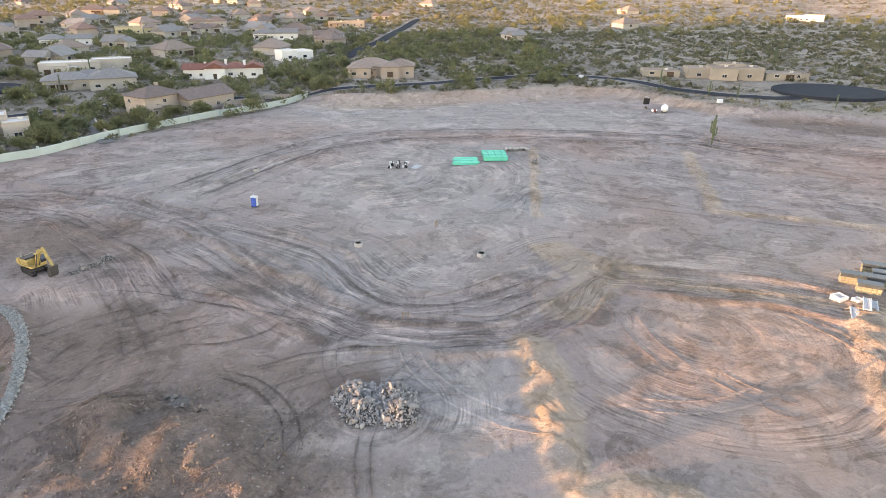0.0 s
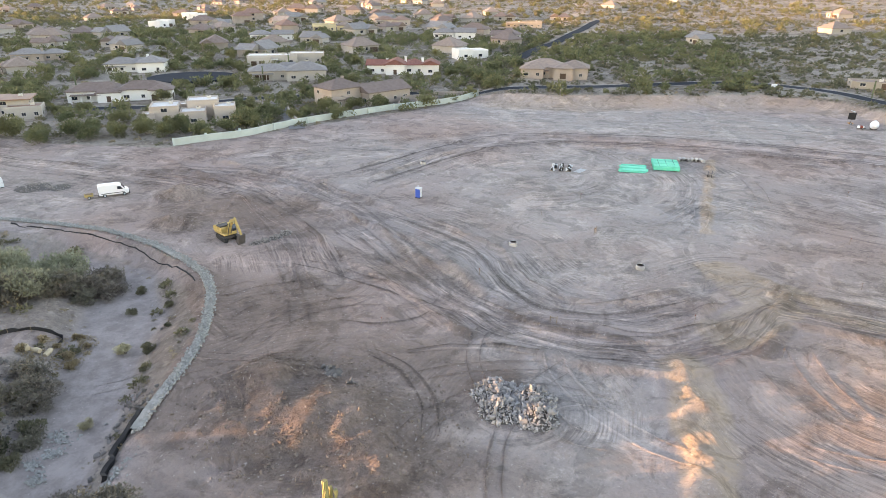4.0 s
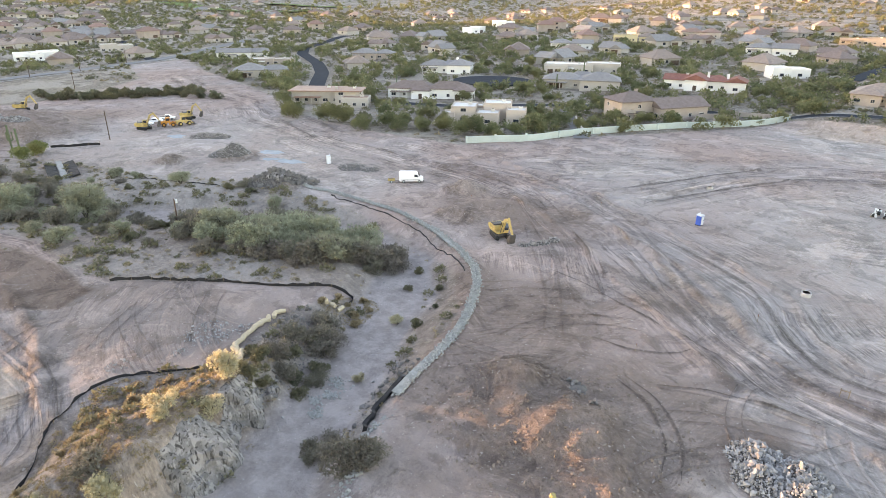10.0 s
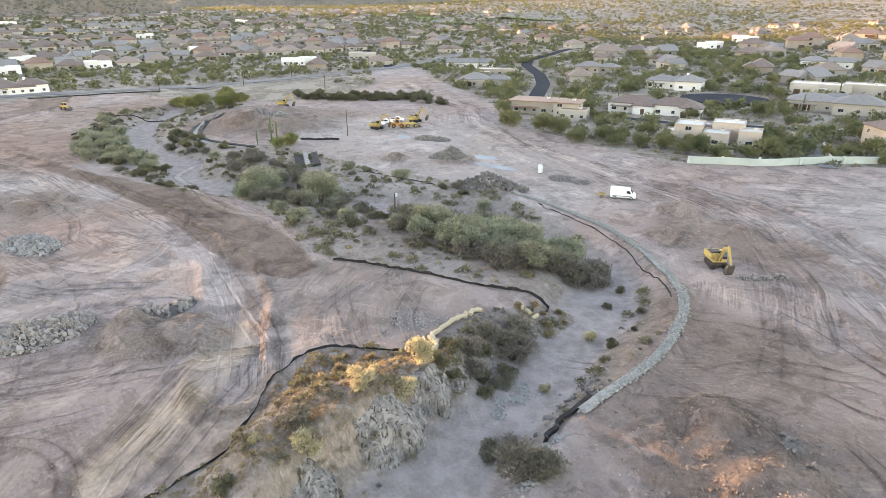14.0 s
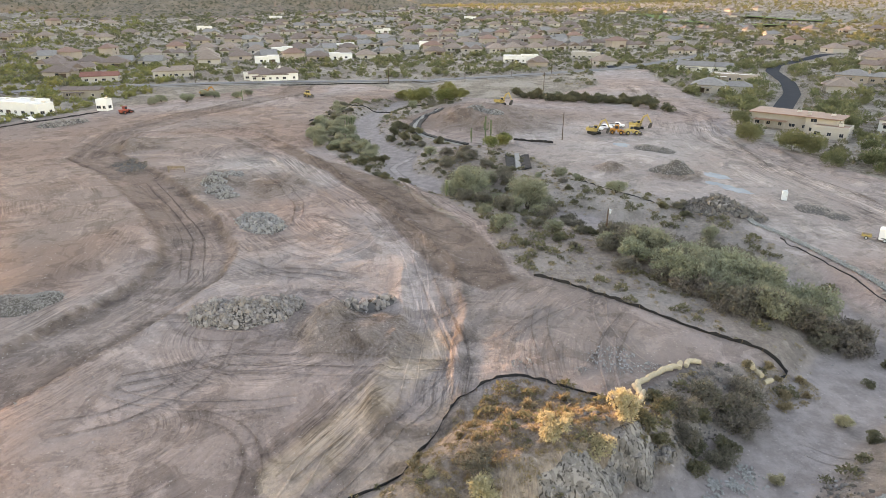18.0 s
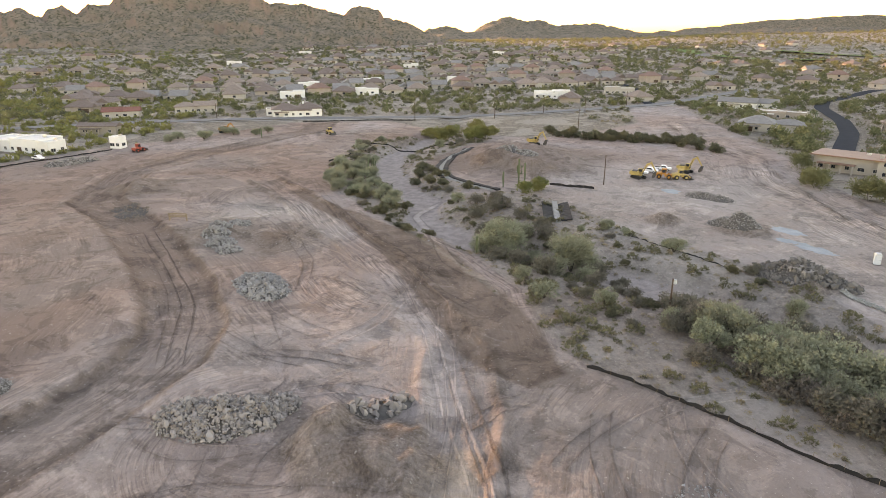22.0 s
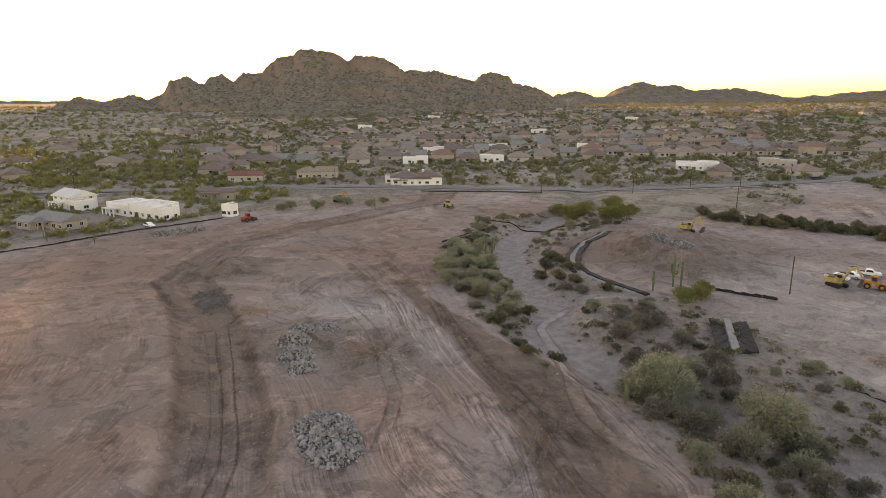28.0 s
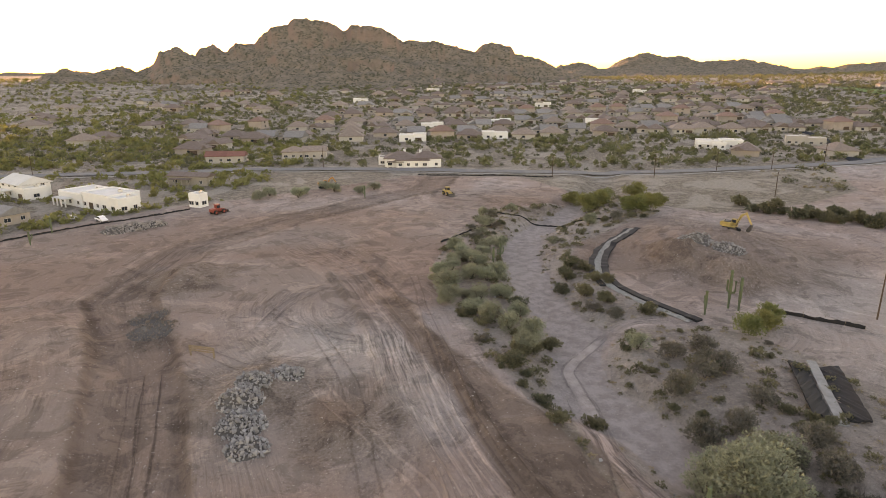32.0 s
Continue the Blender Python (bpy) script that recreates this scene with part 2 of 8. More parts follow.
# ---- materials ----
class Nodes:
    """Short hand for a node tree of one material."""

    def __init__(self, name, rough=0.9, metal=0.0, spec=0.3):
        self.mat = bpy.data.materials.new(name)
        self.mat.use_nodes = True
        self.t = self.mat.node_tree
        self.bsdf = self.t.nodes["Principled BSDF"]
        self.bsdf.inputs["Roughness"].default_value = rough
        self.bsdf.inputs["Metallic"].default_value = metal
        self.bsdf.inputs["Specular IOR Level"].default_value = spec

    def put(self, socket, v):
        if isinstance(v, bpy.types.NodeSocket):
            self.t.links.new(v, socket)
        elif isinstance(v, tuple) and len(v) == 3 and socket.type == "RGBA":
            socket.default_value = (*v, 1)
        else:
            socket.default_value = v

    def coords(self, scale=(1, 1, 1), turn=0.0, kind="Object"):
        tc, mp = self.t.nodes.new("ShaderNodeTexCoord"), self.t.nodes.new("ShaderNodeMapping")
        self.t.links.new(tc.outputs[kind], mp.inputs[0])
        mp.inputs["Scale"].default_value = scale
        mp.inputs["Rotation"].default_value = (0, 0, radians(turn))
        return mp.outputs[0]

    def noise(self, scale, detail=4.0, vec=None, rough=0.6, warp=0.0):
        n = self.t.nodes.new("ShaderNodeTexNoise")
        n.inputs["Scale"].default_value, n.inputs["Detail"].default_value = scale, detail
        n.inputs["Roughness"].default_value, n.inputs["Distortion"].default_value = rough, warp
        self.t.links.new(vec or self.coords(), n.inputs["Vector"])
        return n.outputs["Fac"]

    def attr(self, name):
        n = self.t.nodes.new("ShaderNodeAttribute")
        n.attribute_name = name
        return n.outputs["Fac"]

    def ramp(self, v, a, b):
        n = self.t.nodes.new("ShaderNodeMapRange")
        n.clamp = True
        for i, k in ((0, v), (1, a), (2, b)):
            self.put(n.inputs[i], k)
        return n.outputs[0]

    def math(self, op, a, b=0.0):
        n = self.t.nodes.new("ShaderNodeMath")
        n.operation = op
        self.put(n.inputs[0], a), self.put(n.inputs[1], b)
        return n.outputs[0]

    def mix(self, f, a, b, kind="MIX"):
        n = self.t.nodes.new("ShaderNodeMix")
        n.data_type, n.blend_type = "RGBA", kind
        self.put(n.inputs[0], f), self.put(n.inputs[6], a), self.put(n.inputs[7], b)
        return n.outputs[2]

    def random(self):
        return self.t.nodes.new("ShaderNodeObjectInfo").outputs["Random"]

    def island(self):
        return self.t.nodes.new("ShaderNodeNewGeometry").outputs["Random Per Island"]

    def finish(self, color, bump=None, strength=0.4, depth=0.05, rough=None):
        self.put(self.bsdf.inputs["Base Color"], color)
        if rough is not None:
            self.put(self.bsdf.inputs["Roughness"], rough)
        if bump is not None:
            b = self.t.nodes.new("ShaderNodeBump")
            b.inputs["Strength"].default_value, b.inputs["Distance"].default_value = strength, depth
            self.t.links.new(bump, b.inputs["Height"])
            self.t.links.new(b.outputs[0], self.bsdf.inputs["Normal"])
        return self.mat


def scaled(c, k):
    return tuple(min(1.0, v * k) for v in c)


def mottled(name, c, rough=0.85, size=1.0, spread=0.25, metal=0.0, bump=0.02, rnd=0.15, spec=0.3):
    """A painted, plastered or earthy surface: coarse stains over fine grain, and a slight change from piece to piece."""
    n = Nodes(name, rough, metal, spec)
    big, fine = n.noise(0.5 / size, 5), n.noise(9 / size, 3)
    col = n.mix(n.ramp(big, 0.35, 0.7), scaled(c, 1 + spread * 0.5), scaled(c, 1 - spread * 0.7))
    col = n.mix(n.ramp(fine, 0.3, 0.75), col, n.mix(0.5, col, scaled(c, 1 - spread)))
    if rnd:
        col = n.mix(n.math("MULTIPLY", n.random(), rnd * 2), col, scaled(c, 0.45))
    return n.finish(col, fine, 0.5, bump * size)


def ground_material():
    n = Nodes("desert_earth", 0.95, 0, 0.15)
    flat = n.coords((1, 1, 0.2))

    def by(f, col, k):
        """Lightens or darkens what is there, keeping its hue."""
        return n.mix(f, col, (k, k * 0.985, k * 0.97), "MULTIPLY")

    def times(*v):
        out = v[0]
        for k in v[1:]:
            out = n.math("MULTIPLY", out, k)
        return out

    big, mid, clod, fine = n.noise(0.022, 5, flat, 0.55, 0.4), n.noise(0.16, 8, flat, 0.68, 0.9), n.noise(0.8, 6, flat, 0.72, 0.3), n.noise(2.0, 8, flat, 0.74)
    # kinds of soil; pale and dark also carry some painted sunlight and shade
    col = n.mix(n.ramp(big, 0.42, 0.58), (0.348, 0.266, 0.236), (0.356, 0.304, 0.286))
    col = n.mix(times(n.attr("grey"), n.ramp(mid, 0.2, 0.6)), col, (0.400, 0.372, 0.350))
    col = n.mix(times(n.attr("pale"), n.ramp(mid, 0.25, 0.55)), col, (0.45, 0.345, 0.265))
    col = n.mix(times(n.attr("heap"), n.ramp(fine, 0.2, 0.6)), col, n.mix(n.ramp(mid, 0.4, 0.6), (0.250, 0.205, 0.178), (0.185, 0.138, 0.112)))
    col = n.mix(times(n.attr("dark"), n.ramp(mid, 0.12, 0.42)), col, (0.205, 0.152, 0.126))
    col = n.mix(n.attr("brown"), col, (0.73, 0.665, 0.615), "MULTIPLY")
    # wheel and blade tracks run along the haul roads and sweep round where graders turned
    u = n.math("ADD", n.attr("across"), times(n.noise(0.05, 2, flat), 3.0))
    comb = n.t.nodes.new("ShaderNodeCombineXYZ")
    n.put(comb.inputs[0], u), n.put(comb.inputs[1], times(n.attr("along"), 0.045))
    thin, band, wide = n.noise(2.3, 5, comb.outputs[0], 0.65), n.noise(0.75, 5, comb.outputs[0], 0.66), n.noise(0.2, 5, comb.outputs[0], 0.62)
    bare = n.math("SUBTRACT", 1.0, n.math("MAXIMUM", n.attr("scrub"), n.attr("wash")))
    swept = times(bare, n.math("SUBTRACT", 1.0, n.math("MAXIMUM", n.math("MAXIMUM", n.attr("calm"), n.attr("heap")), times(n.attr("dark"), 0.65))))
    swept = times(swept, n.math("SUBTRACT", 1.0, times(n.attr("far"), 0.8)), n.math("SUBTRACT", 1.0, times(n.attr("brown"), 0.3)))
    fade = times(swept, n.ramp(n.noise(0.04, 5, flat, 0.65, 0.5), 0.46, 0.62))
    fade2 = times(swept, n.ramp(n.noise(0.06, 5, n.coords((1, 1, 0.2), 50), 0.65, 0.5), 0.44, 0.60))
    road = times(swept, n.attr("track"), n.ramp(n.noise(0.09, 3, flat), 0.3, 0.55))
    col = by(times(swept, n.ramp(wide, 0.50, 0.62), 0.5), col, 0.80)
    col = by(times(swept, n.ramp(wide, 0.47, 0.37), 0.45), col, 1.18)
    col = by(times(fade, n.ramp(band, 0.53, 0.60), 0.6), col, 0.72)
    col = by(times(fade, n.ramp(band, 0.46, 0.39), 0.65), col, 1.28)
    col = by(times(fade2, n.ramp(thin, 0.53, 0.57), 0.85), col, 0.64)
    col = by(times(fade2, n.ramp(thin, 0.46, 0.41), 0.75), col, 1.34)
    col = by(times(road, n.ramp(thin, 0.52, 0.57), 0.7), col, 0.78)
    col = by(times(road, n.ramp(band, 0.46, 0.41), 0.6), col, 1.20)
    # crusts, damp patches and clods
    col = by(times(bare, n.ramp(mid, 0.52, 0.57), 0.65), col, 0.62)
    col = by(times(bare, n.ramp(n.noise(0.075, 8, flat, 0.72, 1.4), 0.53, 0.57), 0.6), col, 1.42)
    col = by(times(n.attr("edge"), n.ramp(mid, 0.36, 0.52), 0.7), col, 0.58)
    # gravel of the wash, and stony scrub soil
    gravel = n.mix(n.ramp(n.noise(0.5, 6, flat), 0.4, 0.6), (0.345, 0.298, 0.278), (0.262, 0.225, 0.210))
    col = n.mix(times(n.attr("wash"), n.ramp(mid, 0.1, 0.3)), col, gravel)
    soil = n.mix(n.ramp(n.noise(0.35, 8, flat, 0.72), 0.42, 0.58), (0.290, 0.245, 0.205), (0.172, 0.150, 0.120))
    soil = n.mix(n.ramp(n.noise(0.9, 5, flat), 0.57, 0.64), soil, (0.36, 0.315, 0.26))
    soil = n.mix(times(n.ramp(n.noise(0.045, 5, flat, 0.6, 0.8), 0.50, 0.56), 0.75), soil, (0.37, 0.33, 0.285))
    col = n.mix(n.attr("scrub"), col, soil)
    # dark tracks, and the scarp edge's shade laid on as colour
    col = by(times(n.attr("rut_and_scarp_dark"), n.ramp(fine, 0.25, 0.5)), col, 0.48)
    col = by(times(n.attr("rut_brown"), n.ramp(fine, 0.25, 0.5)), col, 0.76)
    col = by(times(n.attr("rut_pale"), n.ramp(fine, 0.25, 0.5)), col, 1.30)
    grain = n.math("MAXIMUM", n.ramp(n.noise(0.07, 5, flat, 0.65, 0.6), 0.44, 0.60), n.math("MAXIMUM", n.attr("heap"), n.attr("scrub")))
    grain = times(n.math("ADD", 0.3, times(grain, 0.45)), n.math("SUBTRACT", 1.0, times(n.math("MAXIMUM", n.attr("wash"), times(n.attr("brown"), 0.75)), 0.7)))
    col = by(times(grain, n.ramp(clod, 0.54, 0.58), 0.6), col, 0.62)
    col = by(times(grain, n.ramp(clod, 0.45, 0.41), 0.45), col, 1.36)
    col = by(times(grain, n.ramp(fine, 0.54, 0.62), 0.6), col, 0.58)
    col = by(times(grain, n.ramp(fine, 0.45, 0.38), 0.55), col, 1.45)
    speck = n.math("GREATER_THAN", n.noise(2.2, 2, flat), 0.69)
    col = n.mix(times(speck, 0.6), col, (0.50, 0.45, 0.41))
    relief = times(grain, n.math("ADD", times(fine, 0.45), times(clod, 2.2)))
    relief = n.math("ADD", relief, times(swept, n.math("ADD", times(band, 1.0), times(thin, 0.5))))
    relief = n.math("ADD", relief, times(mid, 1.4))
    return n.finish(col, relief, 1.0, 0.7)


def leaf_material(name, a, b, c):
    """Foliage whose colour changes from plant to plant and from leaf to leaf."""
    n = Nodes(name, 0.75, 0, 0.2)
    col = n.mix(n.ramp(n.island(), 0.0, 1.0), a, b)
    col = n.mix(n.math("MULTIPLY", n.random(), 0.7), col, c)
    col = n.mix(n.math("MULTIPLY", n.attr("tint"), 0.85), col, c)
    n.finish(col)
    thin, both = n.t.nodes.new("ShaderNodeBsdfTranslucent"), n.t.nodes.new("ShaderNodeMixShader")
    n.put(thin.inputs["Color"], col)
    n.put(both.inputs[0], 0.4)
    n.t.links.new(n.bsdf.outputs[0], both.inputs[1])
    n.t.links.new(thin.outputs[0], both.inputs[2])
    n.t.links.new(both.outputs[0], n.t.nodes["Material Output"].inputs["Surface"])
    return n.mat


def stone_material(name, a, b):
    n = Nodes(name, 0.9, 0, 0.2)
    col = n.mix(n.island(), a, b)
    col = n.mix(n.math("MULTIPLY", n.random(), 0.5), col, b)
    g = n.noise(3.0, 5)
    col = n.mix(n.math("MULTIPLY", n.ramp(g, 0.4, 0.7), 0.5), col, scaled(a, 0.6))
    return n.finish(col, g, 0.5, 0.06)


def mountain_material():
    n = Nodes("mountain_rock", 0.95, 0, 0.1)
    g, h, dots = n.noise(0.012, 8, None, 0.65, 0.5), n.noise(0.06, 6, None, 0.7), n.noise(0.16, 4, None, 0.6)
    slope = n.t.nodes.new("ShaderNodeNewGeometry")
    sep = n.t.nodes.new("ShaderNodeSeparateXYZ")
    n.t.links.new(slope.outputs["Normal"], sep.inputs[0])
    col = n.mix(n.ramp(g, 0.35, 0.65), (0.27, 0.185, 0.145), (0.18, 0.135, 0.11))
    talus = n.mix(n.ramp(h, 0.42, 0.58), (0.235, 0.185, 0.145), (0.15, 0.128, 0.095))
    talus = n.mix(n.ramp(dots, 0.53, 0.60), talus, (0.075, 0.075, 0.05))
    col = n.mix(n.ramp(sep.outputs[2], 0.70, 0.84), col, talus)
    return n.finish(col, h, 0.8, 3.0)


M = {}
M["ground"] = ground_material()
M["mountain"] = mountain_material()
M["asphalt"] = mottled("dark_asphalt", (0.036, 0.042, 0.050), 1.0, 2.0, 0.25, bump=0.005, rnd=0, spec=0.08)
M["old_asphalt"] = mottled("worn_asphalt", (0.22, 0.215, 0.21), 1.0, 2.0, 0.25, bump=0.005, rnd=0, spec=0.1)
M["concrete"] = mottled("pale_concrete", (0.48, 0.46, 0.43), 0.9, 1.0, 0.2)
M["wall_green"] = mottled("grey_green_block_wall", (0.50, 0.575, 0.54), 0.9, 1.5, 0.2)
M["wall_tan"] = mottled("tan_stucco", (0.42, 0.35, 0.30), 0.9, 1.5, 0.2)
M["wall_white"] = mottled("white_stucco", (0.80, 0.78, 0.74), 0.85, 2.0, 0.1)
M["wall_cream"] = mottled("cream_stucco", (0.47, 0.43, 0.385), 0.9, 2.0, 0.15)
M["wall_yellow"] = mottled("yellow_stucco", (0.66, 0.54, 0.33), 0.9, 2.0, 0.15)
M["wall_adobe"] = mottled("pinkish_cream_adobe", (0.52, 0.445, 0.385), 0.92, 2.0, 0.15)
M["wall_pueblo"] = mottled("grey_brown_adobe", (0.36, 0.315, 0.265), 0.92, 2.0, 0.15)
M["roof_brown"] = mottled("brown_clay_tile", (0.215, 0.165, 0.148), 0.85, 0.6, 0.35)
M["roof_grey"] = mottled("grey_concrete_tile", (0.26, 0.25, 0.245), 0.85, 0.6, 0.3)
M["roof_red"] = mottled("red_clay_tile", (0.27, 0.115, 0.092), 0.85, 0.6, 0.35)
M["roof_rose"] = mottled("dusty_rose_tile", (0.29, 0.18, 0.15), 0.85, 0.6, 0.3)
M["roof_tan"] = mottled("tan_clay_tile", (0.30, 0.235, 0.20), 0.85, 0.6, 0.3)
M["roof_white"] = mottled("white_roof_coating", (0.72, 0.71, 0.68), 0.8, 2.0, 0.15)
M["copper"] = mottled("weathered_copper_roof", (0.36, 0.22, 0.17), 0.6, 1.0, 0.2, 0.3)
M["glass"] = mottled("dark_window_glass", (0.03, 0.035, 0.045), 0.12, 3.0, 0.1, bump=0, spec=0.6)
M["dark_wood"] = mottled("dark_wooden_door", (0.10, 0.062, 0.042), 0.6, 0.4, 0.3)
M["trim"] = mottled("light_trim", (0.6, 0.56, 0.5), 0.8, 1.0, 0.1)
M["bark"] = mottled("grey_brown_bark", (0.13, 0.105, 0.085), 0.95, 0.3, 0.4)
M["mesquite"] = leaf_material("mesquite_leaf", (0.200, 0.222, 0.150), (0.350, 0.368, 0.265), (0.255, 0.245, 0.175))
M["greasewood"] = leaf_material("dry_twig", (0.150, 0.134, 0.116), (0.265, 0.232, 0.200), (0.160, 0.158, 0.114))
M["paloverde"] = leaf_material("yellow_green_leaf", (0.135, 0.165, 0.065), (0.23, 0.24, 0.10), (0.24, 0.215, 0.09))
M["brittle"] = leaf_material("straw_yellow_tuft", (0.40, 0.355, 0.215), (0.54, 0.495, 0.345), (0.34, 0.30, 0.20))
M["scrub"] = leaf_material("scrub_leaf", (0.082, 0.090, 0.060), (0.172, 0.172, 0.116), (0.215, 0.190, 0.115))
M["lawn"] = mottled("watered_lawn", (0.13, 0.20, 0.06), 0.9, 8.0, 0.25, rnd=0)
M["straw"] = leaf_material("dry_grass", (0.34, 0.26, 0.16), (0.44, 0.36, 0.24), (0.24, 0.19, 0.12))
M["cactus"] = mottled("grey_green_cactus", (0.13, 0.16, 0.09), 0.8, 0.3, 0.3)
M["stone_grey"] = stone_material("broken_grey_stone", (0.47, 0.45, 0.432), (0.19, 0.18, 0.174))
M["stone_tan"] = stone_material("tan_stone", (0.46, 0.42, 0.395), (0.19, 0.165, 0.148))
M["black_fabric"] = mottled("black_silt_fabric", (0.028, 0.026, 0.026), 0.8, 0.5, 0.3)
# ---- building helpers ----
def quick_mesh(name, verts, faces, material, tint=None, smooth_shade=False):
    """A large mesh from arrays: faces is (n, 3) or (n, 4)."""
    me = bpy.data.meshes.new(name)
    k = faces.shape[1]
    me.vertices.add(len(verts)), me.loops.add(faces.size), me.polygons.add(len(faces))
    me.vertices.foreach_set("co", np.ascontiguousarray(verts, np.float32).ravel())
    me.loops.foreach_set("vertex_index", faces.astype(np.int32).ravel())
    me.polygons.foreach_set("loop_start", np.arange(0, faces.size, k, dtype=np.int32))
    me.polygons.foreach_set("loop_total", np.full(len(faces), k, np.int32))
    me.polygons.foreach_set("use_smooth", np.full(len(faces), smooth_shade))
    me.materials.append(material)
    if tint is not None:
        me.attributes.new("tint", "FLOAT", "POINT").data.foreach_set("value", np.ascontiguousarray(tint, np.float32))
    me.update(calc_edges=True)
    return me


def part(name, bm, material, parent=None, label=""):
    """Links a bmesh as one mesh object under a thing or a part."""
    me = bpy.data.meshes.new(name)
    bm.to_mesh(me)
    bm.free()
    me.materials.append(material)
    ob = new(name, me)
    if parent is not None:
        ob.parent = parent
    if label:
        ob["label"] = label
    return ob


def thing(name, label, category, group="", kind="", at=None):
    ob = tagged(new(name), label, category, group, kind)
    ob.empty_display_size = 0.3
    if at is not None:
        ob.matrix_basis = at
    return ob


def ground_at(x, y):
    return float(height(np.array([float(x)]), np.array([float(y)]))[0])


def stand(x, y, turn=0.0, dz=0.0):
    return pose(x, y, ground_at(x, y) + dz, 0, 0, turn)


def box(bm, x, y, z, sx, sy, sz, turn=0.0, tip=0.0, bev=0.0):
    """A block whose base centre is at x, y, z."""
    m = pose(x, y, z, 0, 0, turn) @ pose(0, 0, 0, 0, tip, 0) @ Matrix.Translation((0, 0, sz / 2)) @ Matrix.Diagonal((sx, sy, sz, 1))
    made = bmesh.ops.create_cube(bm, size=1.0, matrix=m)["verts"]
    if bev:
        edges = list({e for v in made for e in v.link_edges})
        bmesh.ops.bevel(bm, geom=edges, offset=bev, segments=1, affect="EDGES")
    return bm


def blocks(*rows, bev=0.0):
    bm = bmesh.new()
    for r in rows:
        box(bm, *r, bev=bev)
    return bm


def rod(bm, a, b, r0, r1=None, sides=8):
    """A tapered rod from a to b."""
    a, b = Vector(a), Vector(b)
    q = (b - a).to_track_quat("Z", "Y").to_matrix().to_4x4()
    m = Matrix.Translation((a + b) / 2) @ q
    bmesh.ops.create_cone(bm, cap_ends=True, segments=sides, radius1=r0, radius2=r0 if r1 is None else r1, depth=(b - a).length, matrix=m)
    return bm


def prism(bm, outline, y0, y1):
    """An outline in x, z drawn out from y0 to y1."""
    a = [bm.verts.new((x, y0, z)) for x, z in outline]
    b = [bm.verts.new((x, y1, z)) for x, z in outline]
    bm.faces.new(a), bm.faces.new(b[::-1])
    for i in range(len(a)):
        j = (i + 1) % len(a)
        bm.faces.new((a[j], a[i], b[i], b[j]))
    bmesh.ops.recalc_face_normals(bm, faces=bm.faces[:])
    return bm


def resample(line, step):
    pts = [np.array(line[0], float)]
    for a, b in zip(line, line[1:]):
        a, b = np.array(a, float), np.array(b, float)
        n = max(1, int(np.linalg.norm(b - a) / step))
        pts += [a + (b - a) * k / n for k in range(1, n + 1)]
    p = np.array(pts)
    for _ in range(3):
        p[1:-1] = (p[:-2] + 2 * p[1:-1] + p[2:]) / 4
    return p


def sides_of(p):
    d = np.gradient(p, axis=0)
    d /= np.linalg.norm(d, axis=1)[:, None] + 1e-9
    return np.stack([-d[:, 1], d[:, 0]], 1)


def ribbon(name, line, width, lift, material, step=3.0, cuts=4, thick=0.0):
    """A strip that lies on the ground along a line."""
    p = resample(line, step)
    n = sides_of(p)
    k = np.linspace(-0.5, 0.5, cuts + 1) * width
    q = p[:, None, :] + k[None, :, None] * n[:, None, :]
    z = height(q[..., 0], q[..., 1]).max(axis=1, keepdims=True) * np.ones((1, cuts + 1)) + lift
    v = np.concatenate([q, z[..., None]], 2).reshape(-1, 3)
    i = np.arange(len(p) - 1)[:, None] * (cuts + 1) + np.arange(cuts)[None]
    f = np.stack([i, i + cuts + 1, i + cuts + 2, i + 1], -1).reshape(-1, 4)
    return new(name, quick_mesh(name, v, f, material, smooth_shade=True))


def upright_strip(line, z_low, z_high, thick, step=1.0, wave=0.0, seed=1):
    """A bmesh wall or fence that follows the ground along a line."""
    p = resample(line, step)
    n = sides_of(p)
    rng = random.Random(seed)
    bm = bmesh.new()
    rows = []
    for (x, y), (nx, ny), g in zip(p, n, height(p[:, 0], p[:, 1])):
        w = wave * (rng.random() - 0.5)
        rows.append([bm.verts.new((x + nx * s * thick / 2 + nx * w * k, y + ny * s * thick / 2 + ny * w * k, g + z + w * 0.6 * k))
                     for s, z, k in ((-1, z_low, 0), (-1, z_high, 1), (1, z_high, 1), (1, z_low, 0))])
    for a, b in zip(rows, rows[1:]):
        for i in range(4):
            j = (i + 1) % 4
            bm.faces.new((a[i], a[j], b[j], b[i]))
    bm.faces.new(rows[0][::-1]), bm.faces.new(rows[-1])
    bmesh.ops.recalc_face_normals(bm, faces=bm.faces[:])
    return bm
# ---- ground, roads, mountains ----
def spaced(stops, reach, grow=1.09):
    """Grid lines through (place, step) stops, then ever wider out to reach."""
    mid = [np.arange(a, b, step) for (a, step), (b, _) in zip(stops, stops[1:])]
    mid = list(np.concatenate(mid)) + [stops[-1][0]]
    step = stops[0][1]
    a, b = mid[0], mid[-1]
    low, high = [], []
    while b < reach:
        step = min(step * grow, 260)
        a, b = a - step, b + step
        low.append(a), high.append(b)
    return np.array(low[::-1] + mid + high)


